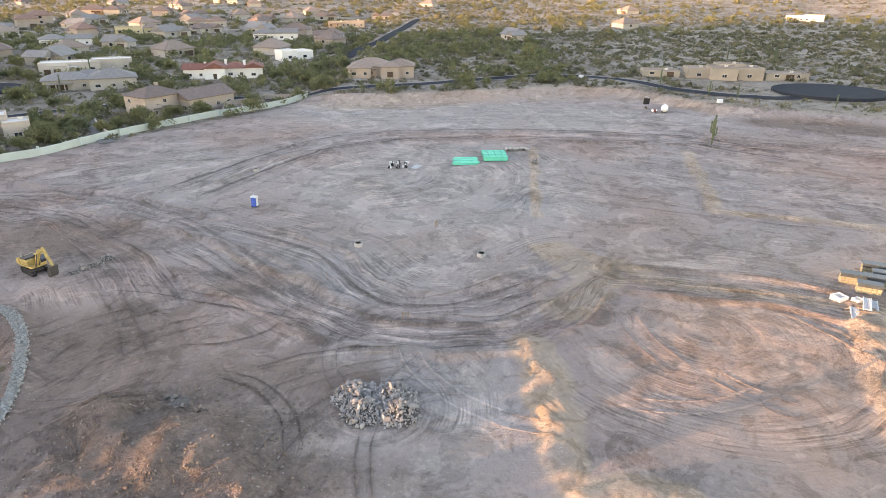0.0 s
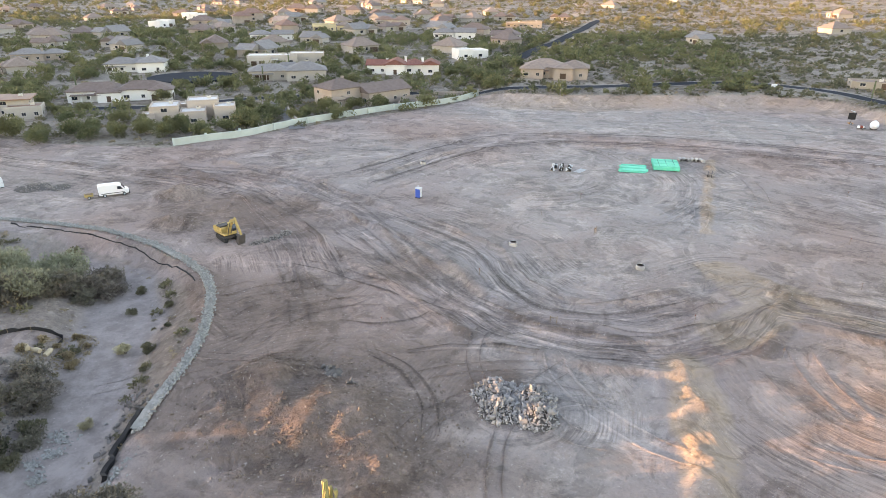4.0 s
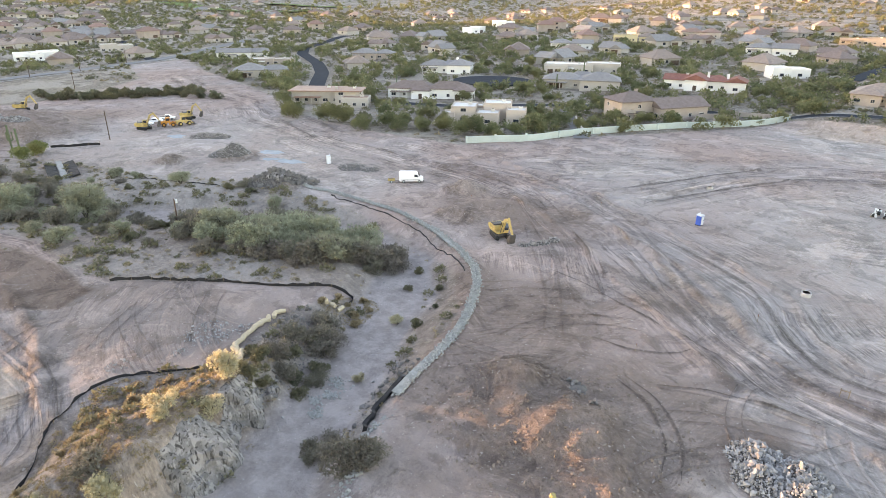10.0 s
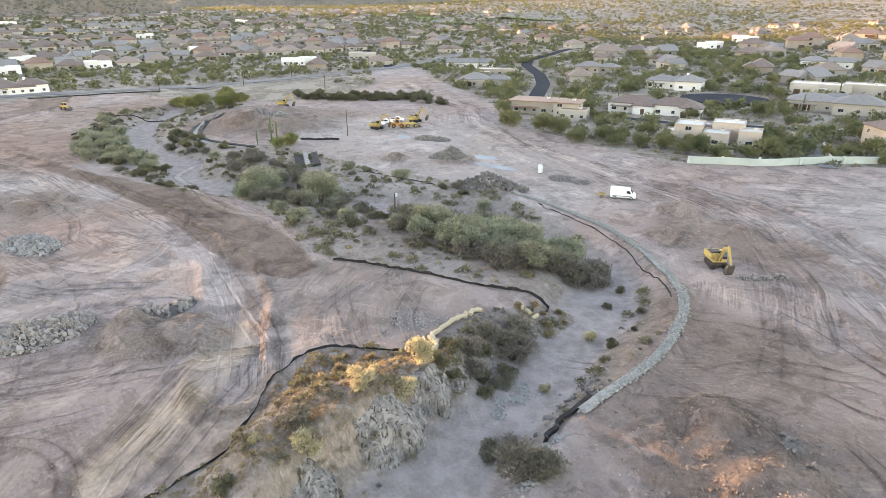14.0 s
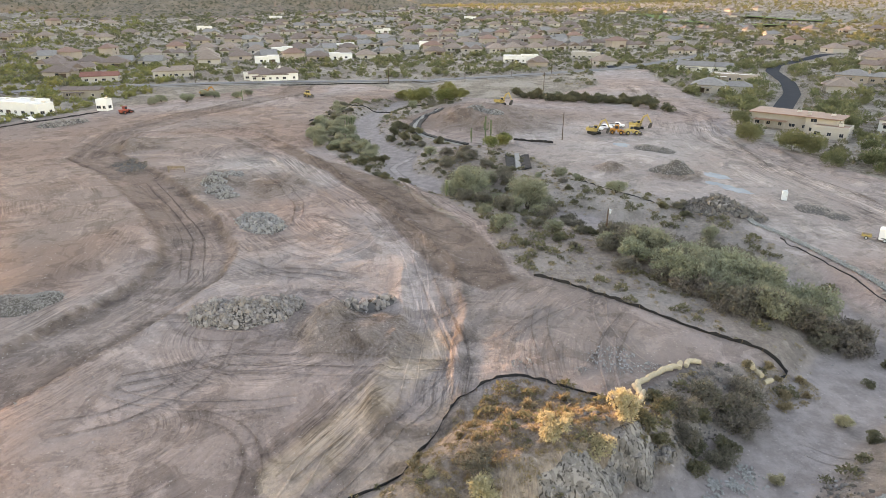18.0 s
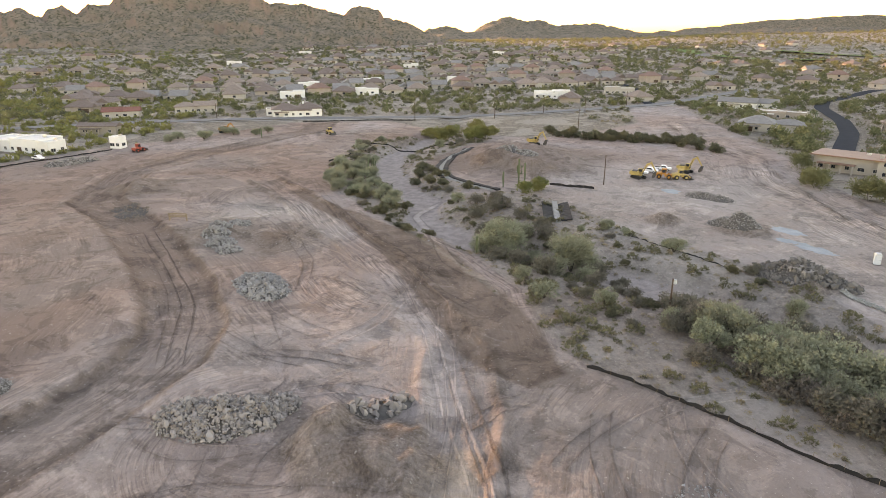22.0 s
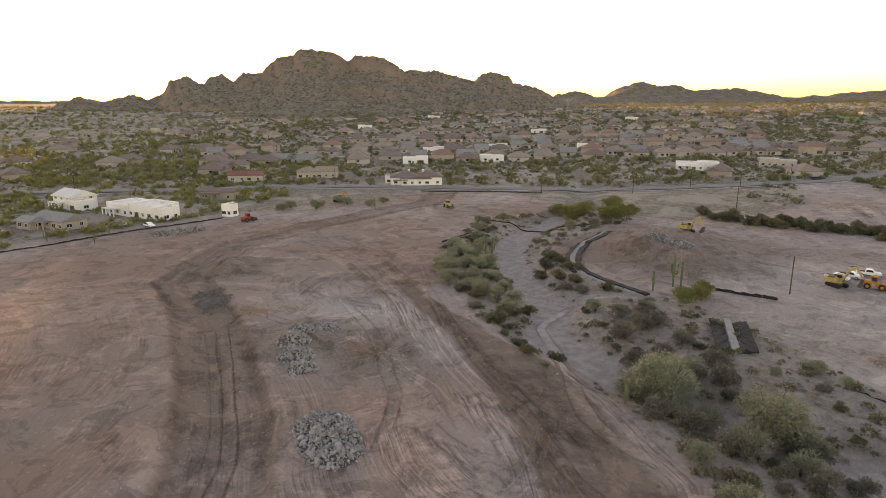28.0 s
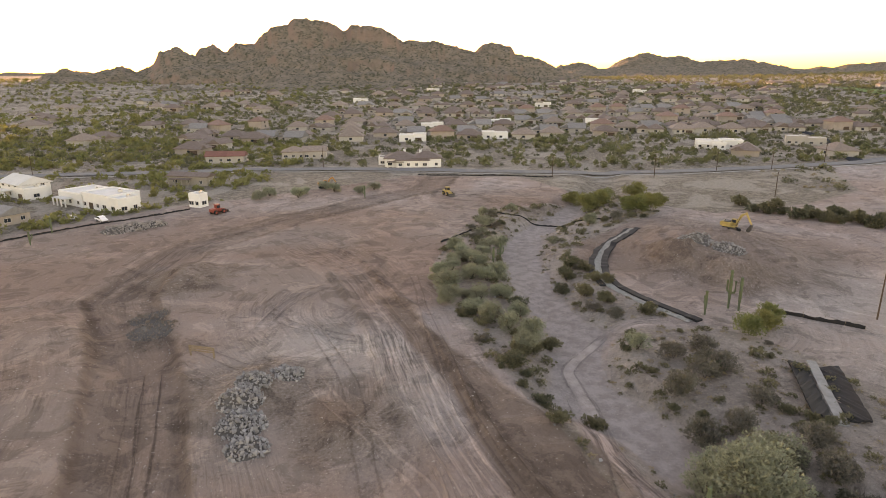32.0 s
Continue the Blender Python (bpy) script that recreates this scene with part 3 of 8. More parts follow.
gx, gy = spaced([(-330, 1.2), (-118, 0.56), (44, 1.0), (130, 1.0)], 4600), spaced([(-75, 1.2), (-32, 0.56), (100, 0.9), (200, 1.2), (265, 1.2)], 4600)
X, Y = np.meshgrid(gx, gy)
Z = height(X, Y)
ids = np.arange(X.size).reshape(X.shape)
quads = np.stack([ids[:-1, :-1], ids[:-1, 1:], ids[1:, 1:], ids[1:, :-1]], -1).reshape(-1, 4)
ground_mesh = quick_mesh("ground", np.stack([X, Y, Z], -1).reshape(-1, 3), quads, M["ground"], smooth_shade=True)


def ground_mask(name, values):
    ground_mesh.attributes.new(name, "FLOAT", "POINT").data.foreach_set("value", np.ascontiguousarray(values, np.float32).ravel())


def ground_masks(X, Y):
    """The kinds of soil, with some painted sunlight and shade, and the lie of the tracks at arrays of x and y."""
    bare = inside(X, Y, SITE) & ~inside(X, Y, THICKET)
    wash_d, _, _ = to_line(X, Y, WASH)
    wash_mask = smooth(6.2, 4.6, wash_d + 1.4 * ripple(X, Y, 9, 5)) * smooth(-360, -300, X)
    track, across, along, edge = (np.zeros(X.shape) for _ in range(4))
    nearest = np.full(X.shape, 1e9)
    for name, line in HAUL_ROADS.items():
        d, s, l = to_line(X, Y, line)
        near = d < nearest
        nearest = np.where(near, d, nearest)
        across, along = np.where(near, s, across), np.where(near, l, along)
        half = {"wash_road": 2.2, "spur": 3.0, "far": 2.5}.get(name, 4.5)
        track = np.maximum(track, smooth(half + 4, half - 2, d + 2.5 * ripple(X, Y, 12, 6)))
        edge = np.maximum(edge, smooth(1.5, 0.5, np.abs(d - half - 0.6 - 0.9 * ripple(X, Y, 11, 41))) * smooth(-0.3, 0.2, ripple(X, Y, 26, 42) + 0.3 * np.sign(s)))
    far = smooth(11, 26, nearest + 4 * ripple(X, Y, 12, 69))
    for zx, zy, a, b, cx, cy in SWEEPS:
        zone = (np.hypot((X - zx) / a, (Y - zy) / b) + 0.25 * ripple(X, Y, 13, zx) < 1) & (nearest > 5 + 2 * ripple(X, Y, 15, zy))
        reach = np.hypot(X - cx, Y - cy)
        far = np.where(zone, 0.0, far)
        across, along = np.where(zone, reach, across), np.where(zone, np.arctan2(Y - cy, X - cx) * np.maximum(reach, 6), along)
    ramp_in = to_line(X, Y, DARK_RAMP + DARK_RAMP[:1])[0] * np.where(inside(X, Y, DARK_RAMP), 1, -1)
    south_d, _, _ = to_line(X, Y, HAUL_ROADS["south"])
    mound_far = np.hypot((X + 30) / 1.5, Y - 50)
    # thin dark lines beside the south road paint its brown cut bank in shadow
    dark = np.maximum.reduce([smooth(-0.7, 0.7, ramp_in + 0.7 * ripple(X, Y, 5, 13)), 0.6 * smooth(1.2, 0.85, np.hypot((X + 172) / 9, (Y + 16) / 4.5) + 0.25 * ripple(X, Y, 5, 64)), 0.5 * smooth(6.8, 5.6, south_d + 0.6 * ripple(X, Y, 9, 14)), 0.8 * smooth(1.2, 0.5, np.abs(south_d - 6.3 - 0.6 * ripple(X, Y, 6, 19))), 0.75 * smooth(20, 10, mound_far + 4 * ripple(X, Y, 6, 15)),
                              0.85 * smooth(16, 5, np.hypot((X + 70) / 1.8, Y - 106) + 3 * ripple(X, Y, 5, 43)), 0.75 * smooth(9, 3, np.hypot(X + 30, Y - 88)), 0.9 * smooth(34, 20, np.hypot(X - 128, (Y - 208 + (X - 118) * 0.35) * 2.6) + 3 * ripple(X, Y, 8, 44)), 0.42 * smooth(26, 14, np.hypot(X + 84, (Y - 30) * 1.2) + 5 * ripple(X, Y, 7, 54)), 0.8 * smooth(11, 5, np.hypot((X + 20) / 1.3, Y - 60) + 4 * ripple(X, Y, 4, 57)), 0.7 * smooth(12, 5, np.hypot((X + 44) / 1.2, Y - 58) + 4 * ripple(X, Y, 5, 58)), 0.75 * smooth(16, 6, np.hypot((X + 45) / 1.5, Y - 70) + 4 * ripple(X, Y, 7, 45)), 0.5 * smooth(1.15, 0.7, np.hypot((X + 254) / 40, (Y - 62) / 34) + 0.3 * ripple(X, Y, 14, 46))])
    grey = np.maximum.reduce([smooth(60, 30, np.hypot((X - 10) / 1.6, (Y - 222) * 1.8)), 0.8 * smooth(46, 24, np.hypot(X - 2, (Y - 142) * 0.9)), 0.6 * smooth(26, 12, np.hypot((X + 8) / 1.6, Y - 100) + 5 * ripple(X, Y, 9, 67)), 0.6 * smooth(26, 12, np.hypot(X + 60, (Y - 150) * 0.8) + 5 * ripple(X, Y, 9, 68)), 0.7 * smooth(22, 9, np.hypot(X + 8, Y - 56)),
                              0.25 * smooth(30, 12, np.hypot(X + 84, (Y - 30) * 1.5)), 0.6 * smooth(60, 25, np.hypot((X + 170) / 1.6, Y - 95)), 0.7 * smooth(30, 12, np.hypot(X + 180, Y + 20))])
    pale = np.zeros(X.shape)
    for line, w in [(line, w + 0.3) for line, w, _ in SPOIL] + [(((24, 100), (38, 89), (66, 80)), 2.0), (((-60, -6), (-78, 9), (-84, 12)), 3.0), (((20, 102), (26, 90), (18, 80)), 4.0)]:
        d, _, _ = to_line(X, Y, line)
        pale = np.maximum(pale, smooth(w + 0.5, w - 0.5, d + 0.6 * ripple(X, Y, 3, 16)))
    crest_gap = crest_y(X) - Y
    pale = np.maximum(pale, 0.5 * smooth(16, 8, np.abs(crest_gap - 5) + 3 * ripple(X, Y, 11, 17)) * smooth(-60, -40, X) * smooth(120, 90, X))
    # warm tan over the south-east ground, low sunlight put into the soil colour
    pale = np.maximum(pale, 0.4 * smooth(15, 45, X + 4 * ripple(X, Y, 13, 51)) * smooth(125, 85, Y + 6 * ripple(X, Y, 17, 52)))
    # tan soil of the knoll, paled further to paint the sun falling on it
    pale = np.maximum(pale, 0.7 * smooth(15, 7, np.hypot(X + 58, (Y - 15) * 0.8) + 2 * ripple(X, Y, 5, 56)))
    brown = smooth(-40, -85, X) * bare * smooth(1.2, 0.2, ripple(X, Y, 40, 53) + 0.4) * (0.15 + 0.85 * smooth(60, 20, Y))
    heap = np.zeros(X.shape)
    for mx, my, h, a, b, turn in MOUNDS[:20]:
        heap = np.maximum(heap, smooth(1.15, 0.75, np.hypot((X - mx) / max(a, b), (Y - my) / max(a, b)) + 0.2 * ripple(X, Y, 3, mx)) * (0.9 if h < 4.9 else 0.4))
    scrub_mask = np.where(bare, 0.0, np.where(inside(X, Y, THICKET), np.where(np.hypot(X + 60, Y - 15) < 16, 0.3, 0.55) * smooth(1.4, 3.0, to_line(X, Y, HAUL_ROADS["wash_road"])[0] + 0.5 * ripple(X, Y, 4, 55)), 1.0))
    return {"scrub": scrub_mask * (1 - wash_mask), "wash": wash_mask, "track": track * np.where(inside(X, Y, SITE), 1, 0), "across": across, "along": along,
            "far": far, "dark": dark, "grey": grey, "pale": pale, "heap": heap, "brown": brown, "edge": np.minimum(1.0, 1.2 * edge) * bare}


masks = ground_masks(X, Y)
calm = np.zeros(X.shape)
for key, most in (("across", 1.5), ("along", 5.0)):
    jump_x, jump_y = np.abs(np.diff(masks[key], axis=1)) > most * np.diff(gx)[None], np.abs(np.diff(masks[key], axis=0)) > most * np.diff(gy)[:, None]
    for part_, jump in ((calm[:, 1:], jump_x), (calm[:, :-1], jump_x), (calm[1:], jump_y), (calm[:-1], jump_y)):
        part_[jump] = 1
for _ in range(3):
    calm[1:-1, 1:-1] = np.maximum(calm[1:-1, 1:-1], 0.75 * np.maximum.reduce([calm[:-2, 1:-1], calm[2:, 1:-1], calm[1:-1, :-2], calm[1:-1, 2:]]))
masks["calm"] = np.where(calm > 0.9, 1.0, calm)
for n_, v_ in masks.items():
    ground_mask(n_, v_)
ground = tagged(new("ground", ground_mesh), "graded tan and grey desert earth with wheel tracks", "ground", kind="structure")

r = tagged(ribbon("road", NORTH_ROAD, 6.4, 0.10, M["asphalt"]), "dark asphalt lane along the graded site", "road", kind="structure")
for side in (-3.45, 3.45):
    p = resample(NORTH_ROAD, 4.0) + 0
    p = p + sides_of(p) * side
    tagged(ribbon("kerb", [tuple(q) for q in p], 0.5, 0.19, M["concrete"], 4.0, 1), "pale concrete edge kerb of the lane", "kerb", kind="structure")
WEST_ROAD = [(-330, -420), (-352, -231), (-372, -150), (-388, -100), (-388, -30), (-384, 40), (-388, 90), (-404, 138), (-425, 195), (-470, 262), (-520, 330)]
tagged(ribbon("road", WEST_ROAD, 9.0, 0.25, M["old_asphalt"], 5.0), "worn grey two-lane road beyond the site", "road", kind="structure")
p = resample(WEST_ROAD, 6.0)
tagged(ribbon("pavement", [tuple(q) for q in p + sides_of(p) * -8.0], 1.6, 0.2, M["concrete"], 6.0, 1), "pale concrete footpath beside the road", "pavement", kind="structure")
for line, w in (([(-470, 400), (-420, 315), (-380, 282), (-330, 256), (-294, 231), (-265, 205), (-238, 181)], 8.0), ([(-52, 350), (-48, 380), (-40, 413), (-30, 500), (-20, 590)], 7.0),
                ([(-700, 240), (-860, 250), (-1000, 262), (-1150, 285)], 9.0), ([(-425, 195), (-560, 240), (-700, 240)], 8.0), ([(-97, 178), (-112, 200), (-128, 218)], 5.0)):
    tagged(ribbon("road", line, w, 0.2, M["asphalt"] if w in (8.0, 7.0) else M["old_asphalt"], 5.0), "asphalt street between the houses", "road", kind="structure")


def disc_road(name, x, y, a, b, turn, lift, label):
    bm = bmesh.new()
    ring = []
    for k in range(48):
        t = 2 * math.pi * k / 48
        u, v = a * math.cos(t), b * math.sin(t)
        px, py = x + u * math.cos(radians(turn)) - v * math.sin(radians(turn)), y + u * math.sin(radians(turn)) + v * math.cos(radians(turn))
        ring.append((px, py))
    top = max(ground_at(*q) for q in ring) + lift
    up, low = [bm.verts.new((*q, top)) for q in ring], [bm.verts.new((*q, top - 2.0)) for q in ring]
    bm.faces.new(up)
    for k in range(48):
        bm.faces.new((up[k - 1], low[k - 1], low[k], up[k]))
    bmesh.ops.recalc_face_normals(bm, faces=bm.faces[:])
    return tagged(part(name, bm, M["asphalt"]), label, "road", kind="structure")


disc_road("turning_circle", 157, 256, 22, 19, 0, 0.1, "round dark asphalt turning circle at the lane's end")
disc_road("turning_circle", -196, 262, 20, 17, 30, 0.1, "round dark asphalt turning circle among houses")

# crest lines: azimuth (anticlockwise from +y) and elevation seen from the site
RIDGE = [(136, -1.6), (128.6, -1.4), (126.4, -0.8), (124.8, 0.1), (123.3, 0.55), (122.1, 0.1), (119.5, 0.7), (118.6, 0.35), (117.4, 0.8), (116.8, 1.85), (115.5, 2.25), (114.2, 1.5), (113.7, 2.15), (112.7, 2.4), (111.8, 1.85),
         (110.9, 2.55), (109.5, 2.6), (108.1, 3.85), (106.7, 4.05), (106.4, 4.5), (105.1, 4.6), (103.2, 4.3), (102.1, 3.6), (101.4, 4.15), (98.9, 3.85), (97.1, 2.85), (94.1, 2.75), (91, 2), (90.3, 2.5), (89.5, 2.65), (87.9, 2.35),
         (87.5, 1.8), (85.4, 1.35), (83.9, 0.65), (81.4, -0.5), (79, -1.6)]
HILLS = [(90, -1.6), (84.8, -0.3), (83.8, 0.7), (81.7, 0.95), (80.3, 0.45), (79.8, 0.4), (78.2, 1.3), (77, 1.65), (75.9, 1.6), (74.7, 1.25), (73.9, 1.4), (72.1, 0.95), (69.3, 1.1), (67.5, 0.8), (65.2, 0.35), (59, 0.5), (50, 0.7), (40, -1.6)]


def mountain(name, peaks, az0, az1, r0, r1, crest, rough, label, steps=420, rings=90):
    az, rr = np.meshgrid(np.linspace(az0, az1, steps), np.linspace(r0, r1, rings))
    x, y = -64 - np.sin(np.radians(az)) * rr, 5 + np.cos(np.radians(az)) * rr
    prof = np.interp(-az, [-a for a, e in peaks], [e for a, e in peaks])
    prof = prof + 0.07 * ripple(az, az * 0, 0.55, 31) + 0.07 * ripple(az, az * 0, 0.21, 32) + 0.06 * ripple(az, az * 0, 0.09, 36)
    edge = smooth(az0, az0 + 2, az) * smooth(az1, az1 - 2, az)
    kernel = np.exp(-(np.linspace(-2.2, 2.2, 61) ** 2))
    row = np.pad(prof[0], 30, mode="edge")
    wide_prof = np.convolve(row, kernel / kernel.sum(), "valid")[None, :] * np.ones((rings, 1))
    u = np.where(rr < crest, (rr - r0) / (crest - r0), (r1 - rr) / (r1 - crest))
    share = smooth(0.82, 0.97, u)
    top = 44 + crest * np.tan(np.radians(wide_prof * (1 - share) + prof * share))
    cliff = 0.62 * u**1.25 + 0.13 * smooth(0.45, 0.75, u + 0.08 * ripple(x, y, 150, 38)) + 0.25 * smooth(0.80, 0.98, u + 0.04 * ripple(x, y, 60, 39))
    base = height(x, y)
    gully = np.abs(ripple(x, y, 120, 33)) + 0.6 * np.abs(ripple(x, y, 55, 34)) + 0.45 * np.abs(ripple(x, y, 24, 35)) + 0.3 * np.abs(ripple(x, y, 11, 37))
    z = base - 3 + (np.maximum(top - base, 2)) * cliff * edge - rough * gully * np.sin(np.pi * np.clip(u, 0, 1) ** 1.3) * edge
    i = np.arange(steps * rings).reshape(rings, steps)
    f = np.stack([i[:-1, :-1], i[1:, :-1], i[1:, 1:], i[:-1, 1:]], -1).reshape(-1, 4)
    return tagged(new(name, quick_mesh(name, np.stack([x, y, z], -1).reshape(-1, 3), f, M["mountain"], smooth_shade=True)), label, "mountain", kind="structure")


mountain("mountain", RIDGE, 79, 136, 1000, 2100, 1500, 19, "rugged brown rock ridge behind the town", 760, 110)
mountain("hill", HILLS, 40, 90, 1500, 2900, 2300, 10, "low scrub-covered hills on the horizon")
mountain("far_range", [(165, -1), (156, 0.2), (150, 0.6), (142, 1.0), (136, 0.7), (128, 0.2), (100, 0), (76, 0.1), (70, 0.5), (64, 0.4), (58, 1.1), (50, 1.6), (42, 0.8), (36, -1)], 36, 165, 3300, 4500, 4000, 20, "pale mountain range far on the horizon", 300, 24)
# ---- plants ----
def crown_mesh(name, material, seed, wide, tall, blobs, leaves, leaf, low=0.25, droop=0.0):
    """A crown of many small bent leaf sprays gathered round uneven sub-crowns."""
    rng = np.random.default_rng(seed)
    centres = []
    for _ in range(blobs):
        a, q = rng.uniform(0, 2 * math.pi), math.sqrt(rng.uniform(0, 1))
        centres.append((math.cos(a) * q * wide * 0.36, math.sin(a) * q * wide * 0.36, tall * (low + (1 - low) * rng.uniform(0.15, 0.8) * (1 - 0.35 * q * q)), rng.uniform(0.20, 0.34)))
    c = np.array(centres)
    pick = c[rng.integers(0, blobs, leaves)]
    d = rng.normal(size=(leaves, 3))
    d /= np.linalg.norm(d, axis=1)[:, None]
    d *= rng.uniform(0.45, 1.08, leaves)[:, None]
    pos = pick[:, :3] + d * pick[:, 3:] * np.array([wide * 0.75, wide * 0.75, tall * 0.8])
    pos[:, 2] = np.clip(pos[:, 2], 0.05 * tall, None)
    up = d * 0.8 + rng.normal(size=(leaves, 3)) * 0.5 + np.array([0, 0, 0.35 - droop])
    up /= np.linalg.norm(up, axis=1)[:, None]
    side = np.cross(up, rng.normal(size=(leaves, 3)))
    side /= np.linalg.norm(side, axis=1)[:, None]
    s = leaf * rng.uniform(0.6, 1.5, leaves)[:, None]
    v = np.stack([pos - side * s * 0.5, pos + up * s * 0.35 + side * s * 0.12, pos + side * s * 0.5 + up * s * 0.1, pos + up * s * 1.3], 1).reshape(-1, 3)
    i = np.arange(leaves)[:, None] * 4
    f = np.concatenate([i + np.array([[0, 1, 3]]), i + np.array([[1, 2, 3]])])
    return quick_mesh(name, v, f, material, tint=np.zeros(len(v)))


def trunk_mesh(name, seed, tall, wide, stems=4, thick=0.14):
    rng = random.Random(seed)
    bm = bmesh.new()
    for k in range(stems):
        a = 2 * math.pi * k / stems + rng.uniform(-0.5, 0.5)
        knee = Vector((math.cos(a) * wide * 0.10, math.sin(a) * wide * 0.10, tall * 0.28))
        tip = Vector((math.cos(a) * wide * 0.26, math.sin(a) * wide * 0.26, tall * rng.uniform(0.6, 0.8)))
        rod(bm, (0, 0, -0.3), knee, thick, thick * 0.7, 6)
        rod(bm, knee, tip, thick * 0.7, thick * 0.25, 5)
        for _ in range(2):
            b = a + rng.uniform(-0.9, 0.9)
            rod(bm, knee.lerp(tip, 0.4), knee.lerp(tip, 0.5) + Vector((math.cos(b) * wide * 0.2, math.sin(b) * wide * 0.2, tall * 0.2)), thick * 0.35, thick * 0.1, 4)
    me = bpy.data.meshes.new(name)
    bm.to_mesh(me)
    bm.free()
    me.materials.append(M["bark"])
    return me


M["garden_leaf"] = leaf_material("garden_leaf", (0.080, 0.100, 0.052), (0.198, 0.212, 0.118), (0.225, 0.210, 0.105))
PLANTS = {}
for key, mat, wide, tall, blobs, leaves, leaf, count in (
        ("mesquite_tree", "mesquite", 6.0, 4.0, 14, 3200, 0.24, 3), ("desert_willow", "mesquite", 7.2, 8.4, 26, 8000, 0.23, 2), ("grey_shrub", "greasewood", 3.6, 2.3, 10, 1700, 0.18, 3), ("palo_verde_tree", "paloverde", 6.0, 4.5, 12, 2600, 0.27, 3),
        ("garden_tree", "garden_leaf", 6.6, 4.6, 13, 2800, 0.27, 4),
        ("brittlebush", "brittle", 2.0, 1.5, 9, 2200, 0.10, 3), ("green_shrub", "scrub", 2.6, 1.7, 8, 1100, 0.19, 3), ("grass_tuft", "straw", 1.1, 0.7, 4, 260, 0.22, 2)):
    PLANTS[key] = [(crown_mesh("crown", M[mat], 11 * k + len(key), wide, tall, blobs, leaves, leaf, 0.05 if "tree" not in key and "willow" not in key else 0.18), trunk_mesh("trunk", k, tall, wide, 5 if leaves > 3000 else 3, 0.13 if leaves > 3000 else 0.05)) for k in range(count)]
PLANT_WORDS = {
    "garden_tree": ("dense green garden tree beside a house", "tree"),
    "desert_willow": ("tall feathery grey-green desert willow beside the wash", "tree"),
    "mesquite_tree": ("feathery grey-green mesquite tree on the bank", "tree"), "grey_shrub": ("bare grey-brown twiggy desert shrub", "shrub"),
    "palo_verde_tree": ("yellow-green palo verde tree with airy crown", "tree"), "brittlebush": ("straw-yellow rounded brittlebush in dry soil", "shrub"),
    "green_shrub": ("small dark green desert shrub", "shrub"), "grass_tuft": ("dry straw-coloured grass tuft", "grass tuft")}
prng = random.Random(5)


def plant(key, x, y, size=1.0, group="plants along the wash"):
    crown, trunk = prng.choice(PLANTS[key])
    ob = thing(key, *PLANT_WORDS[key], group=group, at=stand(x, y, prng.uniform(0, 360), -0.05))
    ob.scale = (size * prng.uniform(0.9, 1.1), size * prng.uniform(0.9, 1.1), size * prng.uniform(0.85, 1.1))
    for name, me in (("crown", crown), ("trunk", trunk)):
        p = new(name, me)
        p.parent = ob
    return ob


def scatter(key, spots, jitter=1.5, lo=0.7, hi=1.3, group="plants along the wash"):
    for x, y in spots:
        plant(key, x + prng.uniform(-jitter, jitter), y + prng.uniform(-jitter, jitter), prng.uniform(lo, hi), group)


# the thicket beside the lined channel
scatter("mesquite_tree", [(-107, 57), (-103, 61), (-99, 64), (-95, 66), (-91, 69), (-87, 71), (-82, 69), (-90, 61), (-94, 58), (-99, 55), (-105, 52), (-86, 63), (-80, 64), (-110, 56), (-84, 73), (-97, 60), (-114, 58), (-108, 66), (-102, 69), (-96, 72), (-88, 66)], 1.2, 0.95, 1.4)
scatter("grey_shrub", [(-111, 51), (-113, 55), (-100, 66), (-92, 56), (-78, 70), (-76, 67), (-88, 58), (-96, 53), (-79, 66), (-108, 63), (-104, 66), (-77, 73), (-83, 60), (-102, 50), (-112, 60), (-117, 54), (-120, 60), (-85, 58), (-74, 70), (-116, 64)], 1.0, 1.2, 1.9)
scatter("grey_shrub", [(-112, 66), (-108, 70), (-104, 73), (-117, 59), (-119, 55), (-79, 67), (-77, 72), (-83, 64), (-94, 70), (-100, 58)], 0.8, 1.8, 2.3)
# along the wash and on the rocky knoll
scatter("grey_shrub", [(-64, 45), (-62, 47), (-66, 48), (-61, 44), (-65, 42), (-40.2, 31.6), (-39.2, 33), (-41.6, 30.4)], 0.4, 1.1, 1.5)
scatter("green_shrub", [(-63, 44), (-65, 36), (-62, 40), (-59, 38), (-59, 33), (-62, 35), (-56, 36), (-58, 42)], 0.7, 0.8, 1.2)
scatter("brittlebush", [(-56.6, 19.9), (-55.9, 24.6), (-51.4, 11.8), (-59.8, 28.8)], 0.2, 1.7, 2.1)
scatter("brittlebush", [(-50, 2), (-54.5, 8), (-58.6, 22.5), (-61.5, 26), (-47.5, 8)], 0.4, 0.6, 0.9)
scatter("grass_tuft", [(-64, 20), (-66, 17), (-63, 14), (-61, 11), (-65, 23), (-67, 21), (-60, 8), (-68, 26), (-63, 28), (-70, 52), (-69, 56), (-68, 58), (-67, 54), (-66, 57), (-65, 53), (-71, 54), (-62, 17), (-59, 13), (-58, 7)], 0.8, 0.8, 1.4)
scatter("brittlebush", [(-60, 57), (-53, 43.5)], 0.4, 0.9, 1.3)
scatter("green_shrub", [(-58, 64), (-63, 70), (-66, 66), (-70, 73), (-57, 57)], 0.8, 0.4, 0.8)
scatter("desert_willow", [(-156, 34), (-145.2, 45.2)], 0.2, 1.28, 1.34)
